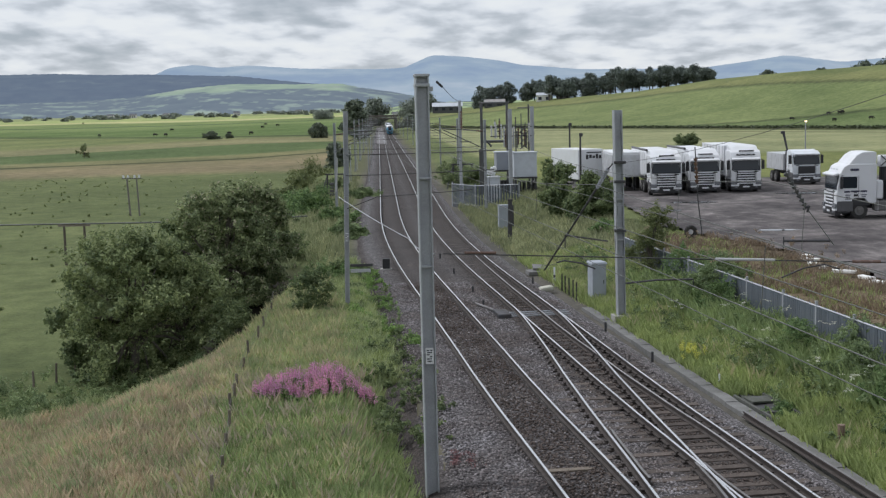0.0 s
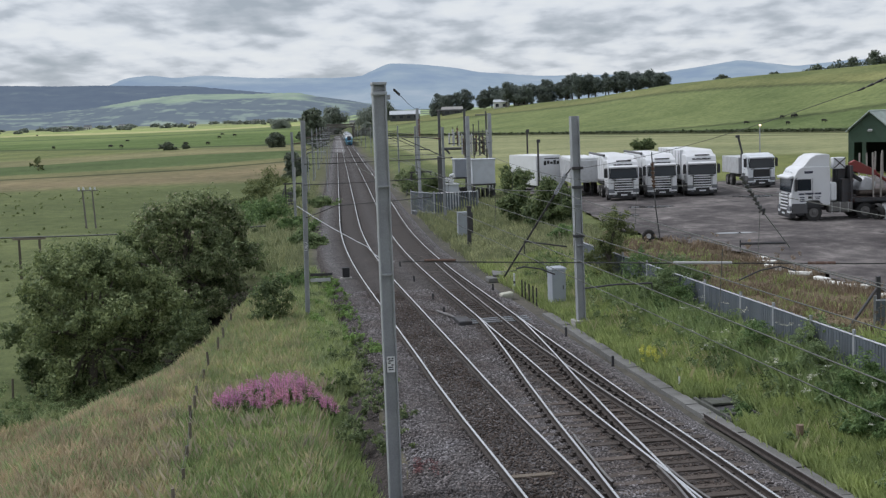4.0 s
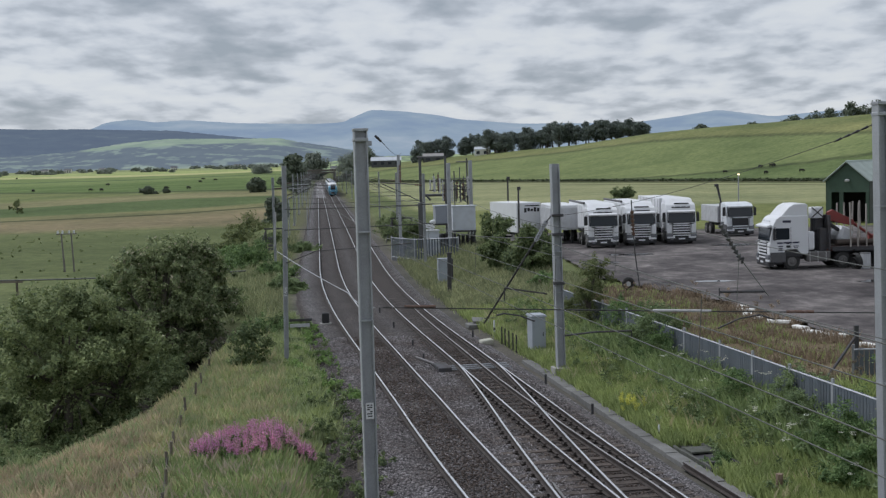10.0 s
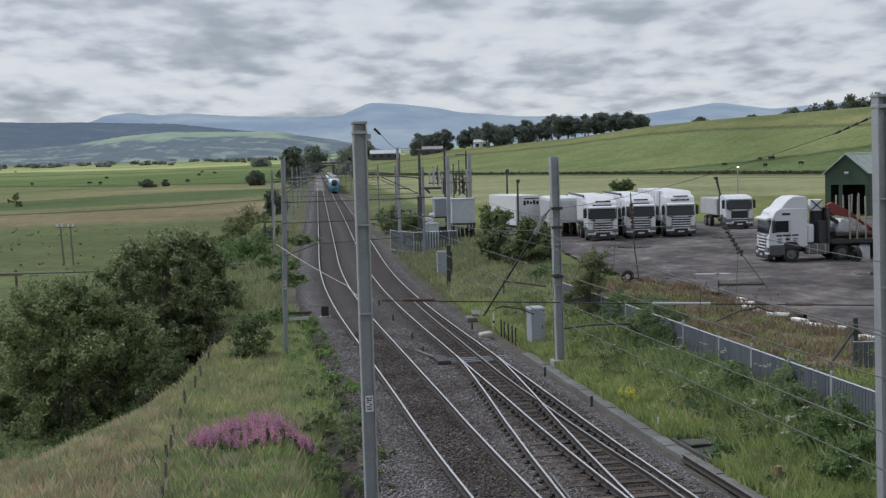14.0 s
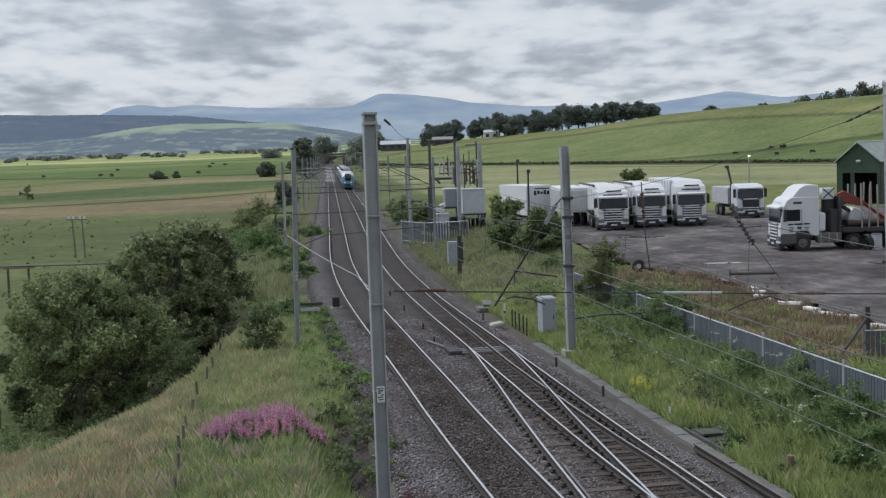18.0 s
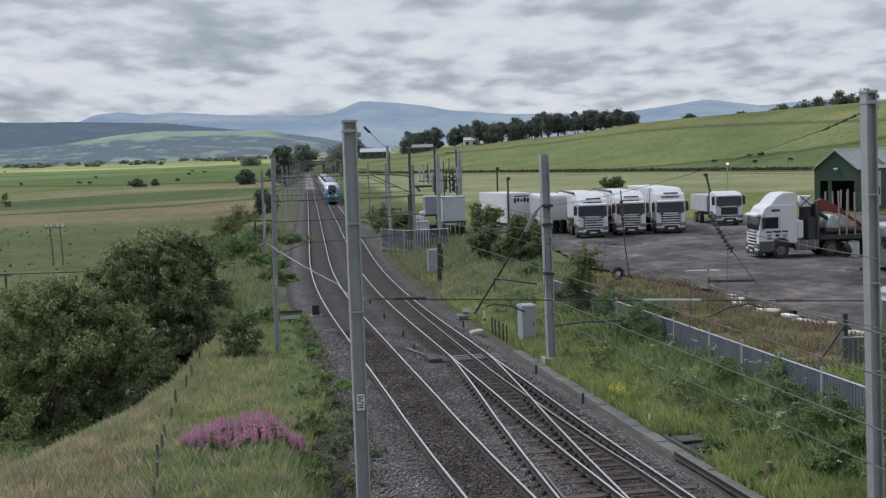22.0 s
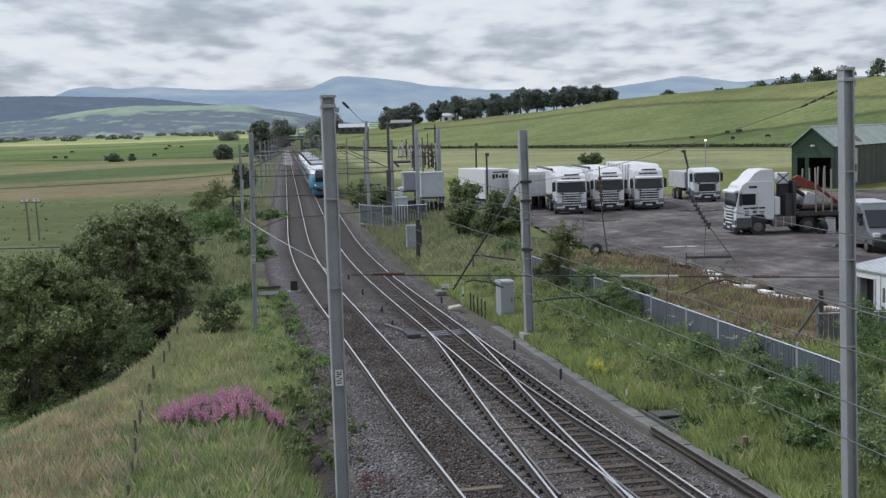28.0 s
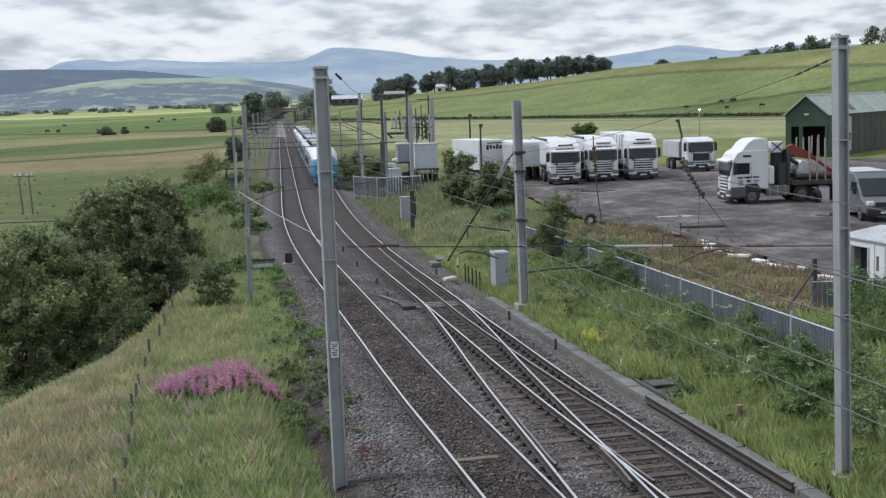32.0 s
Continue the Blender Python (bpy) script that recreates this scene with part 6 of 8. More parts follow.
part("post", bm_rod((0, 0, 0), (0, 0, 0.52), 0.085, 0.08, 10), paint("rusty_brown", (0.22, 0.155, 0.115), 0.85), bp)
for y, s in ((35.8, 5.05), (41.0, 5.0), (52.5, 4.8), (62.0, 1.75), (56.0, 1.75), (50.0, 1.75), (70.0, 1.8), (46.2, 1.6)):
    x = float(line_x(y, s))
    mp = root("peg", pose(x, y, -0.25), "short dark trackside peg in the ballast", "peg", "trackside pegs")
    part("stake", bm_box((0, 0, 0.16), (0.08, 0.08, 0.34), bevel=0.01), STEEL_DARK, mp)
for y in (48.4, 49.0, 49.7, 50.4, 51.0):
    x = float(line_x(y, 5.75))
    mp = root("rail_post", pose(x, y, -0.3), "thin dark upright post beside the cabinet", "post", "trackside posts")
    part("stake", bm_box((0, 0, 0.35), (0.06, 0.06, 0.75)), STEEL_DARK, mp)
sg = root("trackside_sign", pose(-8.6, 54.8, -0.55, 0, 0, 10), "low trackside board of two dark planks on a post", "sign")
part("post", bm_box((0, 0, 0.35), (0.14, 0.12, 0.75)), STEEL_DARK, sg)
part("board", bm_box((0.1, -0.05, 0.98), (1.05, 0.06, 0.12)), STEEL_DARK, sg)
part("board", bm_box((0.05, -0.05, 0.72), (0.95, 0.05, 0.16)), GREY_BODY, sg)
sb = root("signal_box_unit", pose(-7.7, 57.7, -0.35, 0, 0, 10), "small black ground signal on a pale stone", "ground signal")
part("body", bm_box((0, 0, 0.48), (0.36, 0.3, 0.5), bevel=0.03), BLACK_TRIM, sb)
part("base", bm_box((0, 0, 0.1), (0.6, 0.45, 0.26), bevel=0.06), CONCRETE, sb)
pm_ = root("point_motor", pose(float(line_x(44.0, 1.95)), 44.0, -0.2, 0, 0, 12), "flat dark point machine with rods to the rails", "point machine")
part("case", bm_box((0, 0, 0.06), (0.5, 1.3, 0.22), bevel=0.04), STEEL_DARK, pm_)
for k in range(3):
    part("rod", bm_rod((0.1, -0.4 + 0.4 * k, 0.04), (2.6, -0.4 + 0.4 * k, 0.04), 0.03), GALV, pm_)
part("cable", bm_rod((-0.1, 0.5, 0.1), (-0.6, 2.6, 0.1), 0.05), RAIL_DULL, pm_)
b = bmesh.new()
for k in range(14):
    a_ = k / 14 * math.tau
    b_ = (k + 1) / 14 * math.tau
    rod(b, (0.27 * math.cos(a_), 0, 0.36 + 0.27 * math.sin(a_)), (0.27 * math.cos(b_), 0, 0.36 + 0.27 * math.sin(b_)), 0.11, n=8)
wt_ = root("tyre_on_edge", pose(7.99, 62.50, 0.62, 0, 0, 15), "black tyre with a pale hub standing on its edge", "tyre")
part("tread", b, TYRE, wt_)
part("hub", bm_rod((0, -0.05, 0.36), (0, 0.05, 0.36), 0.12, n=12), GREY_BODY, wt_, "pale hub")

# wooden stock fence on the near bank
POST = paint("weathered_post_wood", (0.17, 0.145, 0.115), 0.9, 0, 6, 0.3, 0.3, by_object=0.3)
sf = root("stock_fence", Matrix(), "weathered wooden post and wire fence in long grass", "fence", "fences")
FP = [(-6.9, 23.2), (-7.15, 24.9), (-7.5, 26.6), (-7.9, 28.3), (-8.3, 30.0), (-8.65, 31.6), (-8.95, 33.2), (-9.3, 35.2), (-9.65, 37.4), (-10.0, 40.0), (-10.5, 43.2), (-11.1, 46.8), (-11.8, 50.5)]
for k, (x, y) in enumerate(FP):
    z = float(land(x, y))
    part("fence_post", bm_rod((x, y, z - 0.2), (x + 0.05 * math.sin(k * 3), y, z + 0.74 + 0.10 * math.sin(k * 5)), 0.045, 0.04, 7), POST, sf)
for h in (0.28, 0.50, 0.70):
    for (x0, y0), (x1, y1) in zip(FP[:-1], FP[1:]):
        part("fence_wire", bm_rod((x0, y0, float(land(x0, y0)) + h), (x1, y1, float(land(x1, y1)) + h), 0.005, n=4), WIRE, sf)

# double telegraph pole and line in the left field
POLE = paint("silvered_pole_wood", (0.20, 0.185, 0.165), 0.9, 0, 3, 0.2, 0.2)
tp_ = root("telegraph_pole", pose(-42.9, 121.0, float(land(-43.4, 121)) - 0.1, 0, 0, 0), "double wooden telegraph pole with pale insulators", "telegraph pole", "telegraph poles")
part("pole", bm_rod((-0.55, 0, 0), (-0.75, 0, 4.15), 0.11, 0.09), POLE, tp_)
part("pole", bm_rod((0.45, 0, 0), (0.30, 0, 4.05), 0.10, 0.08), POLE, tp_)
part("crossarm", bm_box((-0.2, 0, 4.1), (2.2, 0.10, 0.11)), POLE, tp_)
for k in (-1.0, -0.5, 0.2, 0.7):
    part("insulator", bm_rod((k - 0.1, 0, 4.15), (k - 0.1, 0, 4.45), 0.12, 0.09, 8), WHITE_PAINT, tp_)
for x, y, w_ in ((-33.7, 82.0, 0.75),):
    ph = root("telegraph_pole", pose(x, y, float(land(x, y)), 0, 0, 0), "low double pole carrying a thick dark cable", "telegraph pole", "telegraph poles")
    part("pole", bm_rod((-w_, 0, 0), (-w_, 0, 2.85), 0.11, 0.09), POST, ph)
    part("pole", bm_rod((w_, 0, 0), (w_, 0, 2.85), 0.11, 0.09), POST, ph)
    part("crossarm", bm_box((0, 0, 2.9), (2.4, 0.12, 0.14)), POST, ph)
wire("field_cable", [(-75, 86, 0.1), (-33.7, 82.0, 0.22), (-16.5, 82.0, 0.5)], "thick grey cable crossing the field", 0.06, 0.1, WIRE)

wbx = root("junction_box", pose(11.05, 30.0, -0.20, 0, 0, 20), "small grey junction box on a post in the weeds", "junction box")
part("post", bm_rod((0, 0, 0), (0, 0, 0.75), 0.05), GALV, wbx)
part("case", bm_box((0, 0, 0.85), (0.42, 0.28, 0.34), bevel=0.02), GREY_BODY, wbx)
part("lid", bm_box((0, 0, 1.04), (0.5, 0.36, 0.05), bevel=0.01), GREY_BODY, wbx)


# ---- far buildings, bridge and cattle ----
FARM_WALL = paint("farm_wall", (0.30, 0.29, 0.28), 0.9, 0, 0.5, 0.1, 0.3)
FARM_ROOF = paint("pale_farm_roof", (0.48, 0.51, 0.55), 0.7, 0, 0.3, 0.05, 0.2)
FARM_DARK = paint("dark_barn_side", (0.07, 0.075, 0.08), 0.9, 0, 0.5, 0.1, 0.3)
HOUSE = paint("white_harled_wall", (0.70, 0.69, 0.66), 0.9, 0, 0.5, 0.05, 0.2)
SLATE = paint("slate_roof", (0.12, 0.125, 0.135), 0.8, 0, 0.5, 0.1, 0.2)


def barn(x, y, w, d, eave, ridge_h, turn, label, wall, roof, openings=3, base=None):
    z = float(land(x, y)) if base is None else base
    ob = root("barn", pose(x, y, z, 0, 0, turn), label, "farm building", "farm buildings")
    b = bmesh.new()
    prism(b, [(-d / 2, -1), (-d / 2, eave), (0, ridge_h), (d / 2, eave), (d / 2, -1)], -w / 2, w / 2)
    part("wall", b, wall, ob)
    for sy in (-1, 1):
        pit = math.degrees(math.atan2(ridge_h - eave, d / 2))
        part("roof", bm_box((0, sy * d / 4, (eave + ridge_h) / 2 + 0.1), (w + 0.6, math.hypot(d / 2, ridge_h - eave) + 0.5, 0.15), pose(0, 0, 0, -sy * pit)), roof, ob)
    for k in range(openings):
        part("opening", bm_box((-w / 2 + (k + 0.5) * w / openings, -d / 2 - 0.02, eave * 0.42), (w / openings * 0.45, 0.12, eave * 0.6)), GLASS_DARK, ob)
    return ob


barn(-40.0, 520, 13, 8, 1.9, 3.5, 4, "long pale-roofed farm shed with dark sides", FARM_DARK, FARM_ROOF, 4, 8.9)
barn(-27.5, 755, 13, 9, 2.6, 4.6, 0, "grey-roofed barn among dark trees", FARM_DARK, FARM_WALL, 2)
barn(15.5, 726, 7, 7, 2.8, 4.2, 10, "small grey barn under the shelter belt", FARM_WALL, FARM_ROOF, 2)
barn(4.0, 726, 9, 8, 3.2, 4.8, -6, "small white-gabled farmhouse under trees", HOUSE, FARM_ROOF, 2)
rg_ = random.Random(3)
for k, (a, d) in enumerate(((-0.372, 1480), (-0.352, 1470), (-0.322, 1465), (-0.26, 1420), (-0.205, 1400), (-0.12, 1250), (-0.085, 1180))):
    barn(a * d, d, rg_.uniform(7, 11), 7, 3.0, 5.0, rg_.uniform(-30, 30), "white farmhouse with a slate roof in the valley", HOUSE, SLATE, 3)

STONE = paint("dark_bridge_stone", (0.13, 0.115, 0.10), 0.9, 0, 0.6, 0.2, 0.4)
br = root("road_bridge", pose(float(line_x(640, 1.6)), 640, 0, 0, 0, line_turn(640)), "dark stone road bridge over the railway", "bridge", "bridges")
part("deck", bm_box((0, 0, 6.0), (15, 6, 0.9), bevel=0.05), STONE, br)
part("parapet", bm_box((0, -2.9, 7.2), (15.6, 0.45, 1.1), bevel=0.05), STONE, br)
part("parapet", bm_box((0, 2.9, 7.2), (15.6, 0.45, 1.1), bevel=0.05), STONE, br)
for sx in (-1, 1):
    part("abutment", bm_box((sx * 6.9, 0, 2.6), (1.6, 6, 6.4), bevel=0.05), STONE, br)
    part("wing_wall", bm_box((sx * 9.0, -2.0, 1.6), (2.8, 0.6, 4.4), pose(0, 0, 0, 0, sx * 10, 0)), STONE, br)

HIDE = paint("black_cattle_hide", (0.03, 0.027, 0.025), 0.8, 0, 3, 0.2, 0.1)


def cow(x, y, turn):
    z = float(land(x, y))
    ob = root("cow", pose(x, y, z, 0, 0, turn) @ Matrix.Scale(0.82, 4), "black cow grazing in the pasture", "cow", "cattle")
    part("body", bm_box((0, 0, 1.0), (0.62, 1.7, 0.78), bevel=0.22), HIDE, ob)
    part("head", bm_box((0, -1.15, 0.75), (0.26, 0.55, 0.34), pose(0, 0, 0, 40), 0.08), HIDE, ob)
    part("neck", bm_rod((0, -0.75, 1.15), (0, -1.05, 0.85), 0.2, 0.15), HIDE, ob)
    part("tail", bm_rod((0, 0.86, 1.25), (0, 0.95, 0.5), 0.04), HIDE, ob)
    for sx in (-0.2, 0.2):
        for sy in (-0.6, 0.62):
            part("leg", bm_rod((sx, sy, 0.0), (sx, sy, 0.8), 0.08, 0.11), HIDE, ob)


for x, y, turn in ((-176, 459, 60), (-144, 432, 97), (-138, 426, 64), (-111, 415, 101), (-101, 407, 68), (-139, 591, 105), (-123, 517, 72), (-124, 552, 109), (-361, 909, 76), (-170, 534, 113), (85, 403, 80), (97, 403, 117), (100, 400, 84), (94, 383, 121), (103, 374, 88), (101, 401, 125)):
    cow(x, y, turn)


# ---- plants ----
def leaf_cloud(name, blobs, count, size, material, seed=0, stretch=1.5, inner=0.2, tufts=45):
    """Many small leaves over a crown of uneven clumps. blobs: (x, y, z, rx, ry, rz)."""
    g = np.random.default_rng(seed)
    B = np.array(blobs, float)
    w = (B[:, 3] * B[:, 4] + B[:, 3] * B[:, 5] + B[:, 4] * B[:, 5])
    def shell(n, deep):
        pick = g.choice(len(B), n, p=w / w.sum())
        d = g.normal(size=(n, 3))
        d /= np.linalg.norm(d, axis=1, keepdims=True)
        rad = np.where(g.random(n) < inner, g.random(n) * 0.85, 0.80 + deep * g.random(n) ** 1.5)
        return B[pick, :3] + d * B[pick, 3:] * rad[:, None], d, B[pick, 3:].min(axis=1)

    if tufts and count > 400 and size < 0.2:
        m = max(20, count // tufts)
        C, D, q = shell(m, 0.42)
        k = np.resize(np.arange(m), count)
        d = D[k]
        along = D + g.normal(size=(m, 3)) * 0.35 + np.array([0, 0, 0.25])
        P = C[k] + g.normal(size=(count, 3)) * (q[k] * 0.11 + size * 0.7)[:, None] * np.array([1, 1, 0.75])
        P = P + along[k] * (g.random(count) * 1.5 - 0.7)[:, None] * (q[k] * 0.36 + size)[:, None]
    else:
        P, d, q = shell(count, 0.32)
        P = P + g.normal(size=(count, 3)) * (q * 0.20)[:, None]
    nrm = d * 0.7 + g.normal(size=(count, 3)) * 0.6 + np.array([0, 0, 0.35])
    nrm /= np.linalg.norm(nrm, axis=1, keepdims=True)
    u = np.cross(nrm, g.normal(size=(count, 3)))
    u /= np.linalg.norm(u, axis=1, keepdims=True) + 1e-9
    v = np.cross(nrm, u)
    s = size * (0.6 + 0.8 * g.random(count))[:, None]
    V = np.stack([P - u * s * stretch, P + v * s * 0.7, P + u * s * stretch, P - v * s * 0.7], 1).reshape(-1, 3)
    F = np.arange(count * 4).reshape(-1, 4)
    me = bpy.data.meshes.new(name)
    me.vertices.add(len(V))
    me.vertices.foreach_set("co", V.ravel())
    me.loops.add(count * 4)
    me.loops.foreach_set("vertex_index", F.ravel())
    me.polygons.add(count)
    me.polygons.foreach_set("loop_start", np.arange(0, count * 4, 4))
    me.update(calc_edges=True)
    me.materials.append(material)
    return me


LEAF_DARK = leafy("dark_hedge_leaves", (0.085, 0.125, 0.064), (0.265, 0.325, 0.160), through=0.34)
LEAF_OLIVE = leafy("olive_thorn_leaves", (0.096, 0.138, 0.066), (0.365, 0.425, 0.215), through=0.36)
LEAF_THORN = leafy("thorn_leaves", (0.104, 0.144, 0.076), (0.380, 0.440, 0.240), through=0.36, bloom=(0.50, 0.46, 0.36))
LEAF_GREEN = leafy("fresh_green_leaves", (0.090, 0.155, 0.064), (0.260, 0.370, 0.165))
LEAF_WEED = leafy("weed_leaves", (0.115, 0.170, 0.085), (0.325, 0.410, 0.215))
# next three: air haze put into the leaf colour, paler and greyer
LEAF_FAR = leafy("hazed_far_tree_leaves", (0.100, 0.128, 0.105), (0.195, 0.228, 0.168), through=0.2)
LEAF_HAZE = leafy("hazed_distant_leaves", (0.200, 0.235, 0.215), (0.270, 0.305, 0.260), through=0.3)
LEAF_BELT = leafy("hazed_belt_leaves", (0.120, 0.150, 0.145), (0.205, 0.240, 0.215), through=0.25)
LEAF_HEDGE = leafy("field_hedge_leaves", (0.055, 0.075, 0.042), (0.110, 0.132, 0.070), through=0.2)
LEAF_RUSH = leafy("rush_leaves", (0.155, 0.195, 0.082), (0.290, 0.340, 0.155), through=0.3)
LEAF_YOUNG = leafy("sallow_leaves", (0.103, 0.138, 0.063), (0.276, 0.310, 0.149))
BARK = paint("grey_bark", (0.11, 0.095, 0.08), 0.95, 0, 4, 0.35, 0.3, bump=0.5, fine=20)


def tree(x, y, height, spread, label, material, leaves, leaf, seed, name="tree", low=0.15, clumps=16, trunk=True, group="trees", squash=0.8, base=None, deep=1.0, fine=1.0, limbs=12):
    """A trunk that forks into limbs, and a crown of leaf clumps with gaps."""
    g = random.Random(seed)
    z = float(land(x, y)) - 0.1 if base is None else base
    ob = root(name, pose(x, y, z), label, "tree" if name == "tree" else "bush", group)
    blobs = []
    for k in range(clumps):
        a, h = g.random() * math.tau, low + (1 - low) * (g.random() ** 0.8)
        env = math.sin(min(1.0, (h - low * 0.4) / (1 - low * 0.4)) * math.pi * 0.86 + 0.25) ** 0.7
        r = spread * env * (0.35 + 0.6 * g.random())
        q = spread * (0.20 + 0.24 * g.random()) * fine
        blobs.append((math.cos(a) * r, math.sin(a) * r * deep, height * h - q * 0.55, q * (0.9 + 0.4 * g.random()), q, q * squash))
    blobs.append((0, 0, height * (0.45 + low * 0.4), spread * 0.55 * fine, spread * 0.55 * deep * fine, height * 0.33 * fine))
    if trunk:
        b = bmesh.new()
        t = max(0.06, height * 0.022)
        top = Vector((g.uniform(-0.1, 0.1) * spread, 0, height * 0.42))
        rod(b, (0, 0, -0.2), top, t * 1.5, t, 9)
        part("trunk", b, BARK, ob)
        b = bmesh.new()
        for k in range(limbs):
            bx = blobs[g.randrange(len(blobs))]
            s0 = Vector((0, 0, 0)).lerp(top, 0.45 + 0.5 * g.random())
            midp = (s0 + Vector(bx[:3])) / 2 + Vector((0, 0, height * 0.04))
            rod(b, s0, midp, t * 0.55, t * 0.4, 6)
            rod(b, midp, bx[:3], t * 0.4, t * 0.12, 6)
        part("limb", b, BARK, ob)
    cr = new("crown", leaf_cloud("crown", blobs, leaves, leaf, material, seed))
    cr.parent = ob
    return ob


# the thorn trees and scrub below the bank
tree(-16.4, 45.0, 6.2, 3.1, "broad olive thorn tree below the bank", LEAF_OLIVE, 40000, 0.049, 1, clumps=80, low=0.02, fine=0.66, limbs=34)
tree(-14.8, 46.6, 4.6, 2.2, "dense olive thorn bush below the bank", LEAF_OLIVE, 27000, 0.049, 2, clumps=52, low=0.02, fine=0.66, limbs=34)
tree(-18.6, 47.0, 4.4, 2.2, "leafy thorn bush at the field edge", LEAF_DARK, 24000, 0.049, 3, clumps=32, low=0.02, fine=0.66, limbs=34)
tree(-15.6, 56.0, 6.6, 2.9, "dark green hawthorn tree beyond the ditch", LEAF_THORN, 32000, 0.060, 4, clumps=64, low=0.10, fine=0.66, limbs=34)
tree(-14.4, 58.0, 5.6, 2.2, "dark green hawthorn tree by the bank", LEAF_THORN, 21000, 0.060, 5, clumps=36, low=0.22, fine=0.66, limbs=34)
tree(-18.0, 58.0, 5.4, 2.2, "hawthorn tree by the field", LEAF_DARK, 18000, 0.060, 6, clumps=28, low=0.10, fine=0.66, limbs=34)
for k, (x, y, h, s, m) in enumerate(((-9.15, 45.9, 1.9, 0.95, LEAF_DARK), (-13.9, 49.9, 1.5, 1.25, LEAF_DARK), (-14.5, 52.6, 1.3, 1.2, LEAF_DARK), (-14.9, 55.2, 1.1, 1.0, LEAF_DARK), (-10.4, 54.5, 1.0, 1.5, LEAF_GREEN), (-9.3, 56.5, 0.9, 1.2, LEAF_DARK), (-12.6, 75, 1.0, 1.3, LEAF_WEED), (-15.2, 87, 1.3, 1.6, LEAF_GREEN), (-17.2, 112, 1.2, 1.8, LEAF_WEED), (-21.5, 124, 1.4, 2.0, LEAF_DARK), (-14.8, 66.5, 1.7, 1.5, LEAF_DARK), (-19.3, 97, 2.2, 2.4, LEAF_GREEN), (-20.6, 101, 2.3, 2.6, LEAF_GREEN),
                                     (-22.4, 107, 1.9, 2.4, LEAF_GREEN), (-29.0, 137, 1.8, 2.0, LEAF_YOUNG), (-31.0, 152, 2.0, 2.4, LEAF_YOUNG), (-34.5, 176, 2.6, 3.4, LEAF_YOUNG), (-17.2, 66, 1.8, 2.0, LEAF_DARK))):
    tree(x, y, h, s, "low green shrub on the railway bank" if m is not LEAF_DARK else "small dark shrub on the railway bank", m, 7000, 0.038 if y < 60 else 0.07, 20 + k, "bush", 0.0, 12, False, "bushes")
# right of the line
for k, (x, y, h, s, m, n) in enumerate(((6.1, 43.5, 1.7, 1.0, LEAF_WEED, 2600), (6.6, 41.9, 1.3, 1.0, LEAF_GREEN, 2600), (7.4, 37.6, 1.2, 0.9, LEAF_WEED, 2000), (4.75, 50.5, 3.9, 1.05, LEAF_YOUNG, 5000), (6.0, 47.8, 1.9, 1.1, LEAF_GREEN, 2600), (6.6, 44.8, 1.9, 1.1, LEAF_WEED, 2600), (3.15, 73.0, 2.9, 1.4, LEAF_DARK, 7000), (4.3, 74.2, 2.5, 0.9, LEAF_DARK, 4000), (1.3, 77, 2.5, 1.1, LEAF_DARK, 3000), (1.3, 90, 3.6, 1.5, LEAF_DARK, 3600), (3.6, 66, 0.8, 1.0, LEAF_GREEN, 2000),
                                        (-7.0, 112, 3.2, 2.2, LEAF_DARK, 3500), (-9.2, 128, 3.0, 2.2, LEAF_DARK, 3000), (14.9, 120.0, 4.7, 1.4, LEAF_DARK, 6500), (8.9, 33.0, 1.3, 1.0, LEAF_WEED, 2400), (8.4, 26.5, 1.2, 0.8, LEAF_GREEN, 2200),
                                        (9.0, 28.6, 1.5, 1.0, LEAF_GREEN, 2600), (8.3, 31.2, 1.3, 0.9, LEAF_WEED, 2400), (7.5, 34.6, 1.4, 0.9, LEAF_GREEN, 2400), (9.6, 26.9, 1.6, 0.9, LEAF_WEED, 2600), (9.7, 24.5, 1.8, 1.2, LEAF_WEED, 3000), (6.1, 29.6, 0.6, 0.5, LEAF_GREEN, 1200), (7.0, 44.5, 1.6, 0.9, LEAF_WEED, 2200), (11.2, 30.5, 2.2, 1.5, LEAF_GREEN, 3200), (13.0, 32.0, 2.0, 1.5, LEAF_GREEN, 3000))):
    tree(x, y, h, s, "pale green sallow bush in the grass" if m is LEAF_YOUNG else "green bush in rough ground beside the line", m, int(n * 2.6), 0.027 if y < 60 else 0.065, 60 + k, "bush", 0.0, 12, h > 2.5, "bushes")

# farther trees
FAR = [(-65.5, 420, 12.0, 5.2), (-65.0, 345, 4.4, 2.7), (-33.2, 190, 4.0, 2.2), (-61, 385, 2.4, 2.4), (-122, 880, 20, 10), (-84, 900, 15, 11), (-100, 920, 12, 12),
       (-102, 361, 2.6, 2.2), (-98, 366, 1.6, 1.1), (-69, 630, 7, 5), (-62, 600, 4.5, 4.5), (-57, 560, 3.6, 4), (-50, 500, 3.0, 3.2), (-97, 640, 7.5, 6), (-140, 760, 6, 7)]
for k, (x, y, h, s) in enumerate(FAR):
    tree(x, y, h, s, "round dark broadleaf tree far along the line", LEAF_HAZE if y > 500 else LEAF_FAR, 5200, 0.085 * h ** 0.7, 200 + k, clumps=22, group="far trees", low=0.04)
tree(-101.5, 255, 3.2, 1.8, "thin grey hawthorn on the field bank", LEAF_YOUNG, 1300, 0.10, 232, clumps=12, group="far trees", low=0.1)
rg = random.Random(8)
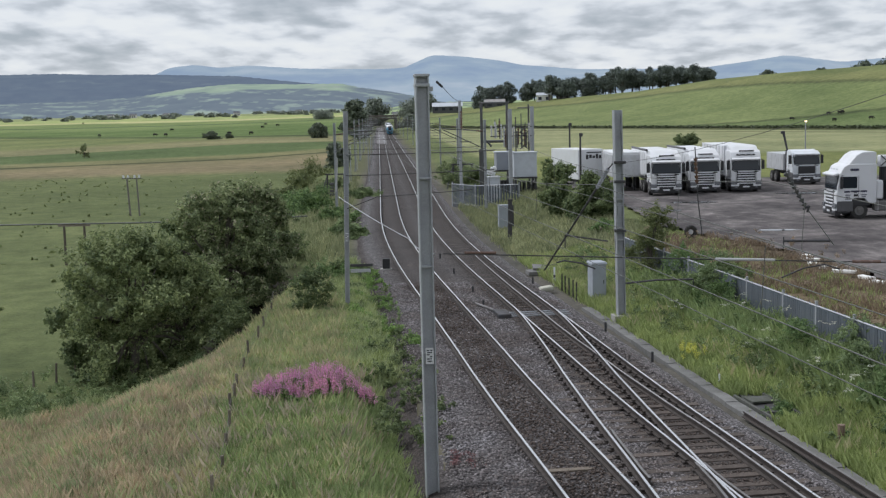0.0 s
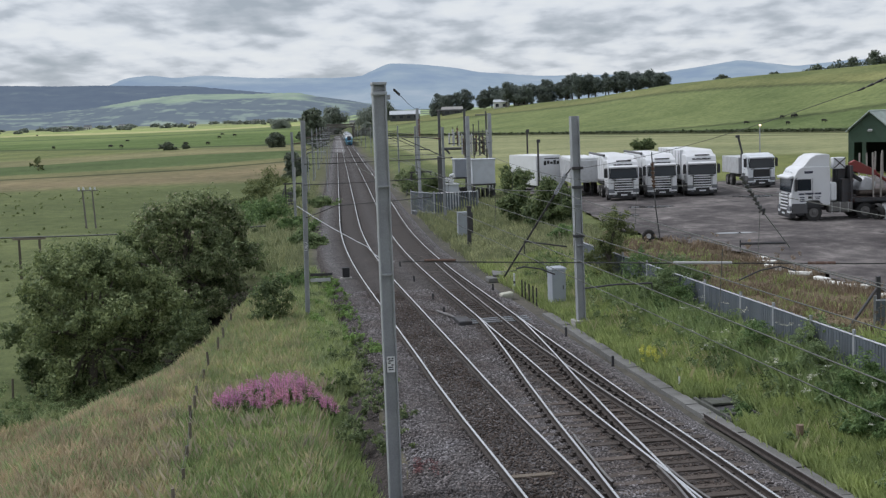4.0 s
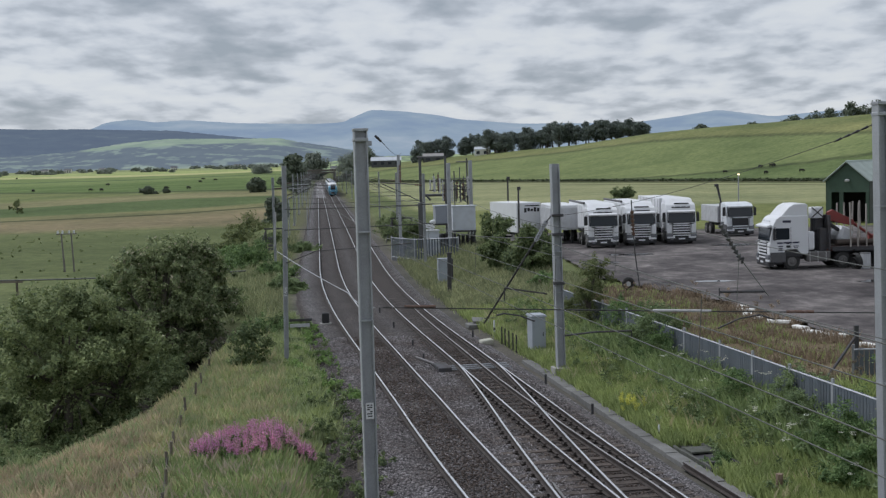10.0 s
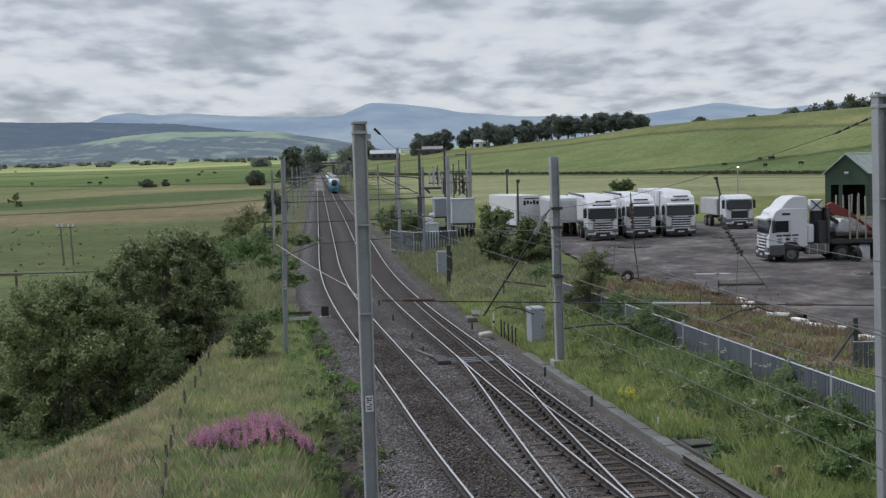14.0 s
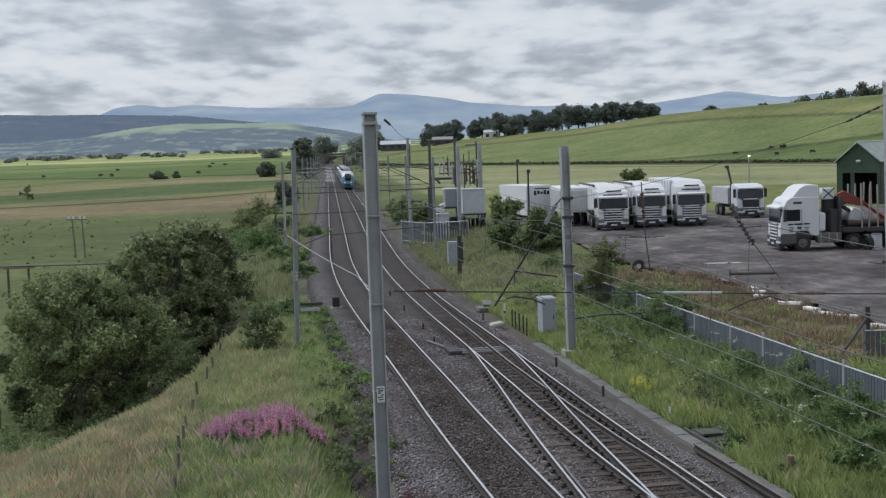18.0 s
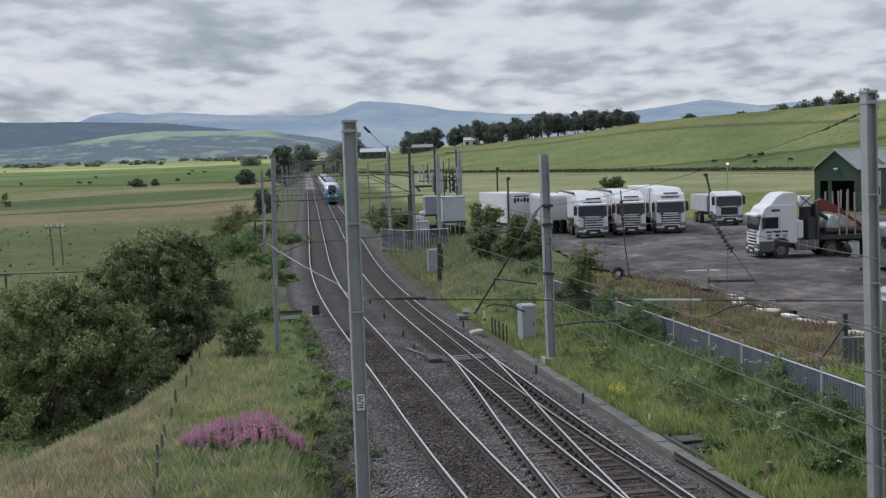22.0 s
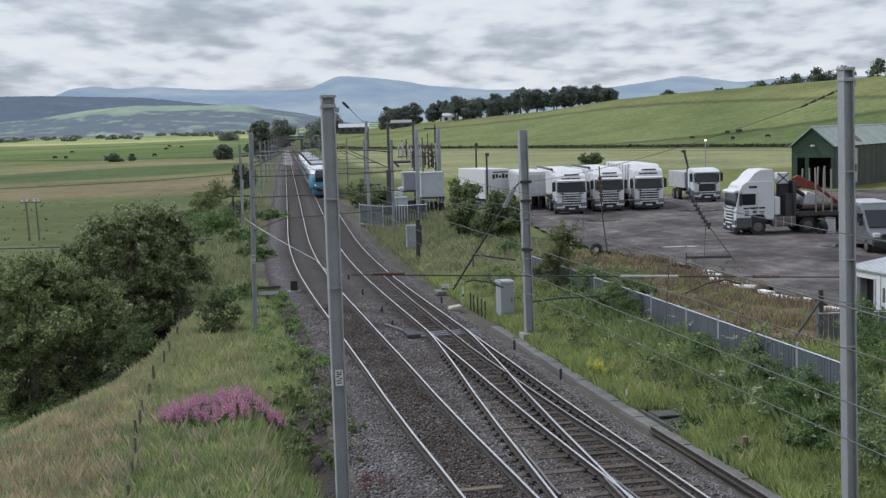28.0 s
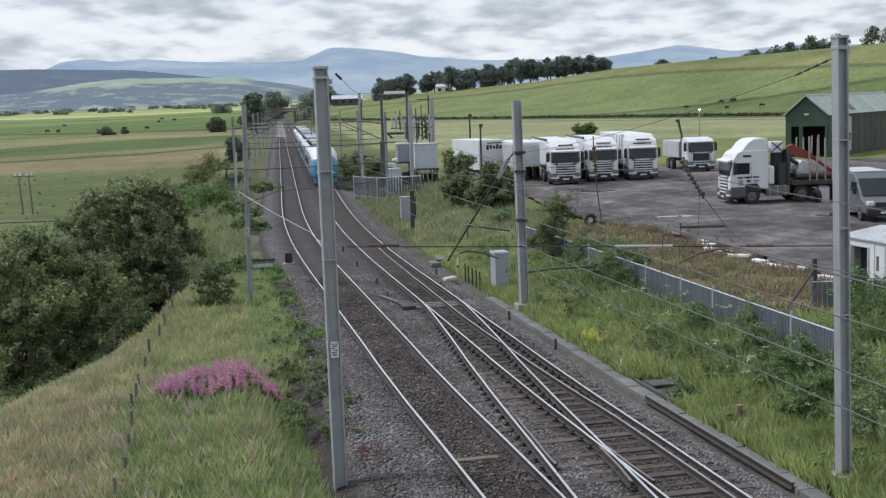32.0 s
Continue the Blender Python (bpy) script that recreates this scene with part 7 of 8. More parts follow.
for k in range(40):
    u = (k + 0.5) / 40
    if k == 24:
        continue
    x, y = 5 + 99 * u + rg.uniform(-2, 2), 722 + rg.uniform(-12, 12)
    tall = 13.0 - 2.4 * u + rg.uniform(-2.4, 2.2) + (2.4 if 13 < k < 23 else 0)
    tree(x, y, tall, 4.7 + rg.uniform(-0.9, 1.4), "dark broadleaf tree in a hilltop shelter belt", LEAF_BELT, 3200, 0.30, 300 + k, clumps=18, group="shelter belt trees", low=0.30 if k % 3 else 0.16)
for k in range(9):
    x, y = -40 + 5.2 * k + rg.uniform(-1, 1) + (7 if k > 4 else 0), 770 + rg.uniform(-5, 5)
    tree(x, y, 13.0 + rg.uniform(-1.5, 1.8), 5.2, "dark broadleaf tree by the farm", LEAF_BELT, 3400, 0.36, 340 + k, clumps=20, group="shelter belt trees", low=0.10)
for k, (x, y, h, s) in enumerate(((168, 625, 4.5, 6), (178, 625, 5.5, 7), (187, 622, 7, 6), (196, 620, 9.5, 6), (203, 620, 8, 7), (211, 618, 10, 6), (206, 560, 10, 5.5), (216, 560, 11, 7), (224, 556, 10.5, 6), (122, 640, 2, 4), (150, 640, 2, 3))):
    tree(x, y, h, s, "wind-shaped dark tree on the hill crest", LEAF_FAR, 800, 0.45, 360 + k, clumps=10, group="hill trees", low=0.32 if h > 9 else 0.05)

# woods and hedges on the valley floor, too many to count
g = np.random.default_rng(4)
bl = []
for k in range(110):
    a = g.uniform(-0.5, -0.13)
    d = g.uniform(1150, 1680)
    x, y = a * d, d
    r = g.uniform(1.2, 3.2)
    bl.append((x, y, float(land(x, y)) + r * 0.5, r * g.uniform(1.2, 2.6), r, r * 0.8))
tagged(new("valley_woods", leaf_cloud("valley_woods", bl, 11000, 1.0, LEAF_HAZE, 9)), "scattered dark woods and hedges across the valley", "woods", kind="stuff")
bl = []
for k in range(260):
    a = -0.1 + 0.55 * k / 259
    y = float(hedge_y(a)) * 0.998
    bl.append((a * y, y, float(land(a * y, y)) + 0.1, 2.4, 0.9, 0.62 + 0.06 * math.sin(k * 1.3)))
tagged(new("hedge", leaf_cloud("hedge", bl, 24000, 0.30, LEAF_HEDGE, 10)), "long dark hedge at the foot of the hill", "hedge", kind="stuff")
g = np.random.default_rng(14)
bl = []
for k in range(2200):
    y = 48 + 135 * g.random()
    x = float(line_x(y, 0)) - 17 - 60 * g.random() ** 0.8
    if noise.noise(Vector((x * 0.08, y * 0.08, 1))) < -0.25:
        continue
    r = 0.06 + 0.15 * g.random() ** 2
    bl.append((x, y, float(land(x, y)) + r * 0.3, r * 2.2, r * 1.2, r * 0.55))
tagged(new("rush_tufts", leaf_cloud("rush_tufts", bl, 24000, 0.045, LEAF_RUSH, 16, 2.4)), "rough rushy tufts in the near field", "rushes", kind="stuff")


# ---- grass ----
def blades(name, X, Y, H, width, material, label, seed, lean=0.38, base=None):
    ditch = (np.abs(X + 13.2) < 1.7) & (Y > 44) & (Y < 63)
    ditch |= (np.abs(X - 5.85 - 0.22 * (30.2 - Y)) < 0.62) & (np.abs(Y - 30.2) < 1.35)
    X, Y, H = X[~ditch], Y[~ditch], H[~ditch]
    g = np.random.default_rng(seed)
    n = len(X)
    Z = land(X, Y) - 0.05 if base is None else base
    a = g.random(n) * math.tau
    k = lean * H * (0.3 + g.random(n))
    b = g.random(n) * math.tau
    wx, wy = np.cos(a) * width, np.sin(a) * width
    lx, ly = np.cos(b) * k, np.sin(b) * k
    V = np.stack([np.column_stack([X - wx, Y - wy, Z]), np.column_stack([X + wx, Y + wy, Z]),
                  np.column_stack([X + wx * 0.7 + lx * 0.35, Y + wy * 0.7 + ly * 0.35, Z + H * 0.62]),
                  np.column_stack([X + lx, Y + ly, Z + H])], 1).reshape(-1, 3)
    me = bpy.data.meshes.new(name)
    me.vertices.add(len(V))
    me.vertices.foreach_set("co", V.ravel())
    me.loops.add(n * 4)
    me.loops.foreach_set("vertex_index", np.arange(n * 4))
    me.polygons.add(n)
    me.polygons.foreach_set("loop_start", np.arange(0, n * 4, 4))
    me.update(calc_edges=True)
    me.materials.append(material)
    return tagged(new(name, me), label, "grass", kind="stuff")


GRASS = leafy("green_grass", (0.268, 0.332, 0.132), (0.455, 0.535, 0.245), through=0.48)
GRASS_SOFT = leafy("soft_bank_grass", (0.300, 0.360, 0.185), (0.485, 0.550, 0.330), through=0.42)
GRASS_PURPLE = leafy("purplish_seed_heads", (0.420, 0.370, 0.290), (0.580, 0.510, 0.420), through=0.42)
GRASS_VERGE = leafy("pale_verge_grass", (0.380, 0.410, 0.235), (0.560, 0.580, 0.375), through=0.45)
GRASS_PALE = leafy("seeding_grass", (0.400, 0.385, 0.230), (0.570, 0.535, 0.345), through=0.42)
GRASS_BUFF = leafy("buff_seed_heads", (0.450, 0.375, 0.270), (0.620, 0.525, 0.390), through=0.42)
GRASS_ROUGH = leafy("rough_grey_green_grass", (0.235, 0.270, 0.150), (0.400, 0.420, 0.260), through=0.42)
GRASS_BROWN = leafy("dead_brown_weeds", (0.190, 0.145, 0.112), (0.400, 0.325, 0.250), through=0.15)


def scatter(n, y0, y1, s0, s1, seed, clump=0.8):
    """Places in a strip beside the line, gathered in tufts."""
    g = np.random.default_rng(seed)
    m = n // 12
    yc, sc = y0 + (y1 - y0) * g.random(m) ** 1.15, s0 + (s1 - s0) * g.random(m)
    y = np.repeat(yc, 12) + g.normal(size=m * 12) * 0.16 * clump
    s = np.repeat(sc, 12) + g.normal(size=m * 12) * 0.16 * clump
    tall = np.repeat(0.6 + 0.8 * g.random(m), 12) * (0.6 + 0.6 * g.random(m * 12))
    return line_x(y, 0) + s, y, tall


X, Y, T = scatter(230000, 16, 62, -8.4, -2.9, 1)
ok = (X - line_x(Y, 0) < -3.5) | (Y > 34)
X, Y, T = X[ok], Y[ok], T[ok]
blades("bank_grass", X, Y, 0.34 * T, 0.0033, GRASS_SOFT, "long green grass on the railway bank", 1)
X, Y, T = scatter(30000, 22, 60, -8.6, -4.2, 2)
blades("bank_seed_grass", X, Y, 0.44 * T, 0.0045, GRASS_PALE, "pale seeding grass on the railway bank", 2)
X, Y, T = scatter(8000, 16, 34, -8.6, -3.8, 14)
blades("bank_purple_grass", X, Y, 0.50 * T, 0.0040, GRASS_PURPLE, "purplish seed heads in the near grass", 14)
X, Y, T = scatter(110000, 16, 60, -8.6, -2.9, 15)
ok = (X - line_x(Y, 0) < -3.5) | (Y > 34)
blades("bank_green_grass", X[ok], Y[ok], 0.34 * T[ok], 0.0033, GRASS, "fresh green grass in the long bank grass", 15)
GRASS_DEEP = leafy("deep_green_grass", (0.225, 0.300, 0.132), (0.385, 0.475, 0.235), through=0.42)
X, Y, T = scatter(42000, 16, 31, -8.0, -3.5, 18)
blades("near_bank_grass", X, Y, 0.46 * T, 0.0034, GRASS_DEEP, "deep green tall grass at the near end of the bank", 18)
X, Y, T = scatter(160000, 16, 48, -20, -7.9, 3)
keep = Y < meadow_end(X - line_x(Y, 0))
X, Y, T = X[keep], Y[keep], T[keep]
blades("meadow_seed_grass", X, Y, 0.36 * T, 0.0045, GRASS_BUFF, "straw-coloured seeding grass on the near slope", 3)
X, Y, T = scatter(150000, 16, 50, -20, -7.4, 4)
keep = Y < meadow_end(X - line_x(Y, 0)) + 1.5
X, Y, T = X[keep], Y[keep], T[keep]
blades("meadow_grass", X, Y, 0.34 * T, 0.0034, GRASS_SOFT, "green grass under the seed heads", 4)
X, Y, T = scatter(260000, 18, 62, 6.1, 9.9, 5)
blades("verge_grass", X, Y, 0.36 * T, 0.0032, GRASS, "tall green grass on the verge by the trough", 5)
X, Y, T = scatter(26000, 23, 50, 8.3, 9.65, 19)
blades("fence_grass", X, Y, 0.60 * T, 0.004, GRASS_DEEP, "tall rank grass growing against the palisade", 19)
X, Y, T = scatter(7000, 18, 62, 6.2, 10.4, 6)
blades("verge_seed_grass", X, Y, 0.46 * T, 0.0045, GRASS_PALE, "pale seed heads in the verge grass", 6)
X, Y, T = scatter(30000, 46, 76, 6.3, 10.8, 24)
blades("verge_pale_grass", X, Y, 0.38 * T, 0.006, GRASS_VERGE, "soft pale green seeding grass on the farther verge", 24)
X, Y, T = scatter(34000, 62, 104, 6.0, 14, 7)
blades("far_verge_grass", X, Y, 0.45 * T, 0.012, GRASS_ROUGH, "rough grass before the substation", 7)
X, Y, T = scatter(30000, 56, 150, -13, -3.4, 8)
blades("far_bank_grass", X, Y, 0.5 * T, 0.014, GRASS_ROUGH, "rough grass along the farther bank", 8)
X, Y, T = scatter(34000, 22, 34.5, 10.3, 18, 9)
blades("corner_grass", X, Y, 0.42 * T, 0.006, GRASS, "rough green grass at the yard corner", 9)
X, Y, T = scatter(6000, 38, 66, 10.2, 16, 10)
keep = X < np.interp(Y, [37, 45, 54, 60, 64, 70], [15.0, 14.0, 12.1, 11.2, 9.0, 7.2]) - 0.2
blades("waste_grass", X[keep], Y[keep], 0.30 * T[keep], 0.006, GRASS, "thin green grass among dead weeds", 10)
gy = np.random.default_rng(12)
yy = 34.5 + 29 * gy.random(42000)
left = line_x(yy, 10.1)
right = np.interp(yy, [37, 45, 54, 60, 64, 70], [15.0, 14.0, 12.1, 11.2, 9.0, 7.2])
xx = left + (right - left) * gy.random(42000)
keep = np.sin(xx * 2.1 + yy) + np.sin(yy * 1.3) + 0.7 * np.sin(xx * 5 - yy * 3) > -0.15
blades("dead_weeds", xx[keep], yy[keep], 0.10 + 0.34 * gy.random(keep.sum()) ** 1.6, 0.007, GRASS_BROWN, "brown dead dock and weeds at the yard edge", 13)

bl = []
for k in range(150):
    j = gy.integers(0, len(xx))
    if not keep[j]:
        continue
    r = 0.10 + 0.12 * gy.random()
    bl.append((xx[j], yy[j], float(land(xx[j], yy[j])) + 0.30 + 0.3 * gy.random(), r, r, r * 2.2))
tagged(new("dead_docks", leaf_cloud("dead_docks", bl, 9000, 0.022, GRASS_BROWN, 17, 1.4)), "brown seeding dock stems at the yard edge", "weeds", kind="stuff")

# leafy weeds against the ballast
LEAF_FRESH = leafy("bright_weed_leaves", (0.120, 0.220, 0.070), (0.330, 0.470, 0.180), through=0.42)
for nm, s0, s1, n, m, sd in (("ballast_weeds", -3.9, -2.0, 230, LEAF_DARK, 21), ("bank_weeds", -3.8, -1.75, 200, LEAF_FRESH, 24), ("verge_weeds", 6.6, 9.6, 240, LEAF_WEED, 22), ("yard_weeds", 8.3, 9.5, 260, LEAF_WEED, 23), ("fence_weeds", 8.5, 9.5, 150, LEAF_GREEN, 25), ("nettles", 7.2, 9.4, 190, LEAF_DARK, 27)):
    gg = np.random.default_rng(sd)
    bl = []
    for k in range(n):
        y = 20 + 40 * gg.random() ** 1.2
        x = float(line_x(y, 0)) + s0 + (s1 - s0) * gg.random()
        if nm == "ballast_weeds" and y < 27 or nm == "bank_weeds" and y < 38 or y > 59:
            continue
        r = 0.12 + (0.16 if nm in ("ballast_weeds", "bank_weeds") else 0.28) * gg.random()
        up = 1.3 if nm in ("yard_weeds", "fence_weeds", "nettles") else 1.0
        bl.append((x, y, max(float(land(x, y)), -0.34 if nm in ("ballast_weeds", "bank_weeds") else -9) + r * 0.7 * up, r, r, r * 0.9 * up))
    tagged(new(nm, leaf_cloud(nm, bl, n * 90, 0.030, m, sd)), "leafy green weeds beside the ballast", "weeds", kind="stuff")
gg = np.random.default_rng(51)
bl = []
for k in range(330):
    s_ = -21 + 11.5 * gg.random()
    y = float(meadow_end(s_)) + 0.5 + 5.5 * gg.random() ** 1.6
    x = float(line_x(y, 0)) + s_
    r = 0.14 + 0.26 * gg.random()
    bl.append((x, y, float(land(x, y)) + r * 0.6, r, r, r * 1.1))
tagged(new("field_edge_weeds", leaf_cloud("field_edge_weeds", bl, 26000, 0.034, LEAF_WEED, 52)), "rank green weeds along the field edge", "weeds", kind="stuff")
ff = root("field_fence", Matrix(), "row of leaning old posts along the field edge", "fence", "fences")
for k in range(8):
    y = 42.2 + 1.75 * k
    x = -19.3 + 0.12 * k
    z = float(land(x, y))
    part("fence_post", bm_rod((x, y, z - 0.2), (x + 0.06 * math.sin(k * 2.2), y, z + 0.95 + 0.1 * math.sin(k * 4)), 0.05, 0.042, 7), POST, ff)
RED_WEED = leafy("red_stemmed_weed", (0.16, 0.075, 0.085), (0.34, 0.19, 0.20), through=0.2)
gg = np.random.default_rng(33)
bl = [(-1.69 + gg.normal() * 0.22, 25.69 + gg.normal() * 0.45, -0.24, 0.10, 0.12, 0.05) for k in range(15)]
tagged(new("red_weeds", leaf_cloud("red_weeds", bl, 1300, 0.014, RED_WEED, 34, 1.3, tufts=0)), "low reddish weeds growing through the ballast", "weeds", kind="stuff")
# small marks beside the line
for x, y, h, r, words in ((0.65, 53.2, 0.85, 0.045, "short white-banded post beside the anchor"), (4.98, 32.7, 0.50, 0.03, "thin pale stake in the verge grass")):
    wp = root("stake", pose(x, y, float(land(x, y)) - 0.05), words, "stake", "trackside posts")
    part("shaft", bm_rod((0, 0, 0), (0, 0, h), r, r * 0.9, 8), LAMP_GLASS, wp)
    part("band", bm_rod((0, 0, h * 0.45), (0, 0, h * 0.6), r * 1.08, r * 1.08, 8), GREY_TRIM, wp)
ob = part("rock", bm_box((0, 0, 0), (0.62, 0.40, 0.26), bevel=0.09), paint("lichened_pale_stone", (0.48, 0.47, 0.40), 0.9, 0, 5, 0.2, 0.3, (0.25, 0.27, 0.15), 0.3))
ob.matrix_basis = pose(0.26, 50.7, -0.20, 3, -4, 25)
tagged(ob, "pale lichened rock lying on the ballast edge", "rock", "loose stones")
YELLOW = leafy("yellow_flowers", (0.55, 0.56, 0.10), (0.80, 0.78, 0.22), through=0.3)
gg = np.random.default_rng(35)
bl = []
for k in range(26):
    x, y = 4.62 + gg.normal() * 0.20, 36.0 + gg.normal() * 0.4
    bl.append((x, y, float(land(x, y)) + 0.35 + 0.3 * gg.random(), 0.06, 0.06, 0.09))
tagged(new("yellow_flowers", leaf_cloud("yellow_flowers", bl, 1500, 0.015, YELLOW, 36, 1.2, tufts=0)), "small yellow flower spikes in the verge grass", "flowers", kind="stuff")
# white umbels in the verge
UMBEL = leafy("white_umbel_flowers", (0.55, 0.56, 0.48), (0.80, 0.80, 0.74), through=0.1)
gg = np.random.default_rng(31)
bl = []
for k in range(46):
    y = 22 + 22 * gg.random()
    x = float(line_x(y, 0)) + 7.6 + 3.2 * gg.random()
    z = float(land(x, y)) + 0.7 + 0.3 * gg.random()
    for j in range(4):
        bl.append((x + gg.normal() * 0.13, y + gg.normal() * 0.13, z + gg.normal() * 0.04, 0.07, 0.07, 0.018))
tagged(new("umbel_flowers", leaf_cloud("umbel_flowers", bl, 3600, 0.013, UMBEL, 32, 1.0, tufts=0)), "white flat flower heads above the verge grass", "flowers", kind="stuff")

# clump of tall pink willowherb
PINK = leafy("pink_willowherb_petals", (0.64, 0.25, 0.52), (0.87, 0.52, 0.77), through=0.42)
wh = root("willowherb_clump", pose(-6.35, 31.6, 0.0), "large clump of tall pink willowherb on the bank", "flowers")
gg = np.random.default_rng(41)
stems, spikes, lv = bmesh.new(), [], []
for k in range(310):
    a, r = gg.random() * math.tau, math.sqrt(gg.random())
    x, y = 1.68 * r * math.cos(a), 1.2 * r * math.sin(a)
    if math.sin(x * 3.1 + 0.5) + math.sin(y * 4 + x) < -1.15:
        continue
    z0 = float(land(x - 6.35, y + 31.6))
    h = (0.84 + 0.30 * gg.random()) * (1.10 - 0.42 * r * r)
    lx, ly = gg.normal() * 0.06, gg.normal() * 0.06
    rod(stems, (x, y, z0), (x + lx, y + ly, z0 + h), 0.010, 0.005, 4, False)
    for j in range(5):
        u = j / 5
        spikes.append((x + lx * (0.7 + 0.3 * u), y + ly * (0.7 + 0.3 * u), z0 + h * (0.64 + 0.36 * u), 0.066 * (1.1 - 0.65 * u), 0.066 * (1.1 - 0.65 * u), 0.06))
    for j in range(3):
        lv.append((x, y, z0 + h * (0.2 + 0.18 * j), 0.09, 0.09, 0.10))
part("stem", stems, GRASS, wh)
for nm, bb, n, sz, m, st in (("petals", spikes, 23000, 0.015, PINK, 1.1), ("leaves", lv, 15000, 0.028, LEAF_GREEN, 2.4)):
    ob = new(nm, leaf_cloud(nm, bb, n, sz, m, 43, st, tufts=0))
    ob.parent = wh
# ---- loose stones on the ballast ----
def make_stones(name, n, inside, shades, label):
    g = np.random.default_rng(77 + inside)
    y = 17 + 36 * g.random(n) ** 1.4
    s = -2.9 + 8.0 * g.random(n)
    keep = (np.abs(np.abs(s) - 0.72) > 0.10) & (np.abs(np.abs(s - GAP) - 0.72) > 0.10)
    for c in (GAP,):
        bay = np.mod((y - 0.21 * (s - c) - 16.0) / 0.58 + 0.5, 1.0) - 0.5
        keep &= (np.abs(s - c) > 1.22) | (np.abs(bay) > 0.23)
    foul = ((np.abs(s) < 0.85) & (np.random.default_rng(5).random(len(s)) < 0.85)) | (np.abs(s - GAP) < 1.05)
    keep &= foul == bool(inside)
    y, s = y[keep], s[keep]
    n = len(y)
    x = line_x(y, 0) + s
    z = np.interp(s, [-2.9, -2.45, -2.1, -1.75, 4.7, 5.15], [-0.52, -0.30, -0.22, -0.19, -0.20, -0.30])
    r = 0.019 + 0.023 * g.random(n)
    unit = np.array([(1, 0, 0), (-1, 0, 0), (0, 1, 0), (0, -1, 0), (0, 0, 1), (0, 0, -1)], float)
    tri = np.array([(0, 2, 4), (2, 1, 4), (1, 3, 4), (3, 0, 4), (2, 0, 5), (1, 2, 5), (3, 1, 5), (0, 3, 5)])
    V = unit[None] * (0.65 + 0.7 * g.random((n, 6, 1))) + g.normal(size=(n, 6, 3)) * 0.16
    V = V * r[:, None, None] * np.array([1, 1, 0.75]) + np.stack([x, y, z + r * 0.2], -1)[:, None, :]
    F = (tri[None] + 6 * np.arange(n)[:, None, None]).reshape(-1)
    me = bpy.data.meshes.new(name)
    me.vertices.add(n * 6)
    me.vertices.foreach_set("co", V.ravel())
    me.loops.add(n * 24)
    me.loops.foreach_set("vertex_index", F)
    me.polygons.add(n * 8)
    me.polygons.foreach_set("loop_start", np.arange(0, n * 24, 3))
    me.update(calc_edges=True)
    m, t, b = nodes_of(name, 0.95)
    rnd = t.nodes.new("ShaderNodeNewGeometry").outputs["Random Per Island"]
    c = ramp_of(t, rnd, [(p, c) for p, c in zip((0.0, 0.6, 1.0), shades)]).outputs[0]
    big = noise_of(t, 0.5, 4.0)
    c = mixed(t, c, ramp_of(t, big.outputs["Fac"], [(0.35, (0.62, 0.55, 0.5)), (0.65, (1.1, 1.1, 1.1))]).outputs[0], 1.0, "MULTIPLY")
    t.links.new(c, b.inputs["Base Color"])
    me.materials.append(m)
    tagged(new(name, me), label, "stones", kind="stuff")


make_stones("ballast_stones", 60000, 0, ((0.095, 0.087, 0.089), (0.205, 0.192, 0.198), (0.345, 0.328, 0.338)), "loose grey stones on the ballast")
make_stones("stained_stones", 60000, 1, ((0.055, 0.044, 0.039), (0.110, 0.090, 0.080), (0.185, 0.158, 0.145)), "loose rust-stained stones between the rails")
# ---- sleepers: the nearest are single pieces ----
slm = bpy.data.meshes.new("sleeper")
sb_ = bm_box((0, 0, 0), (2.55, 0.25, 0.14), bevel=0.012)
sb_.to_mesh(slm)
sb_.free()
slm.materials.append(WOOD_SLEEPER)
chm = bpy.data.meshes.new("rail_chair")
sb_ = bm_box((0, 0, 0), (0.32, 0.15, 0.04))
box(sb_, (-0.07, 0, 0.035), (0.07, 0.10, 0.06))
box(sb_, (0.07, 0, 0.035), (0.07, 0.10, 0.06))
sb_.to_mesh(chm)
sb_.free()
chm.materials.append(RAIL_SIDE)
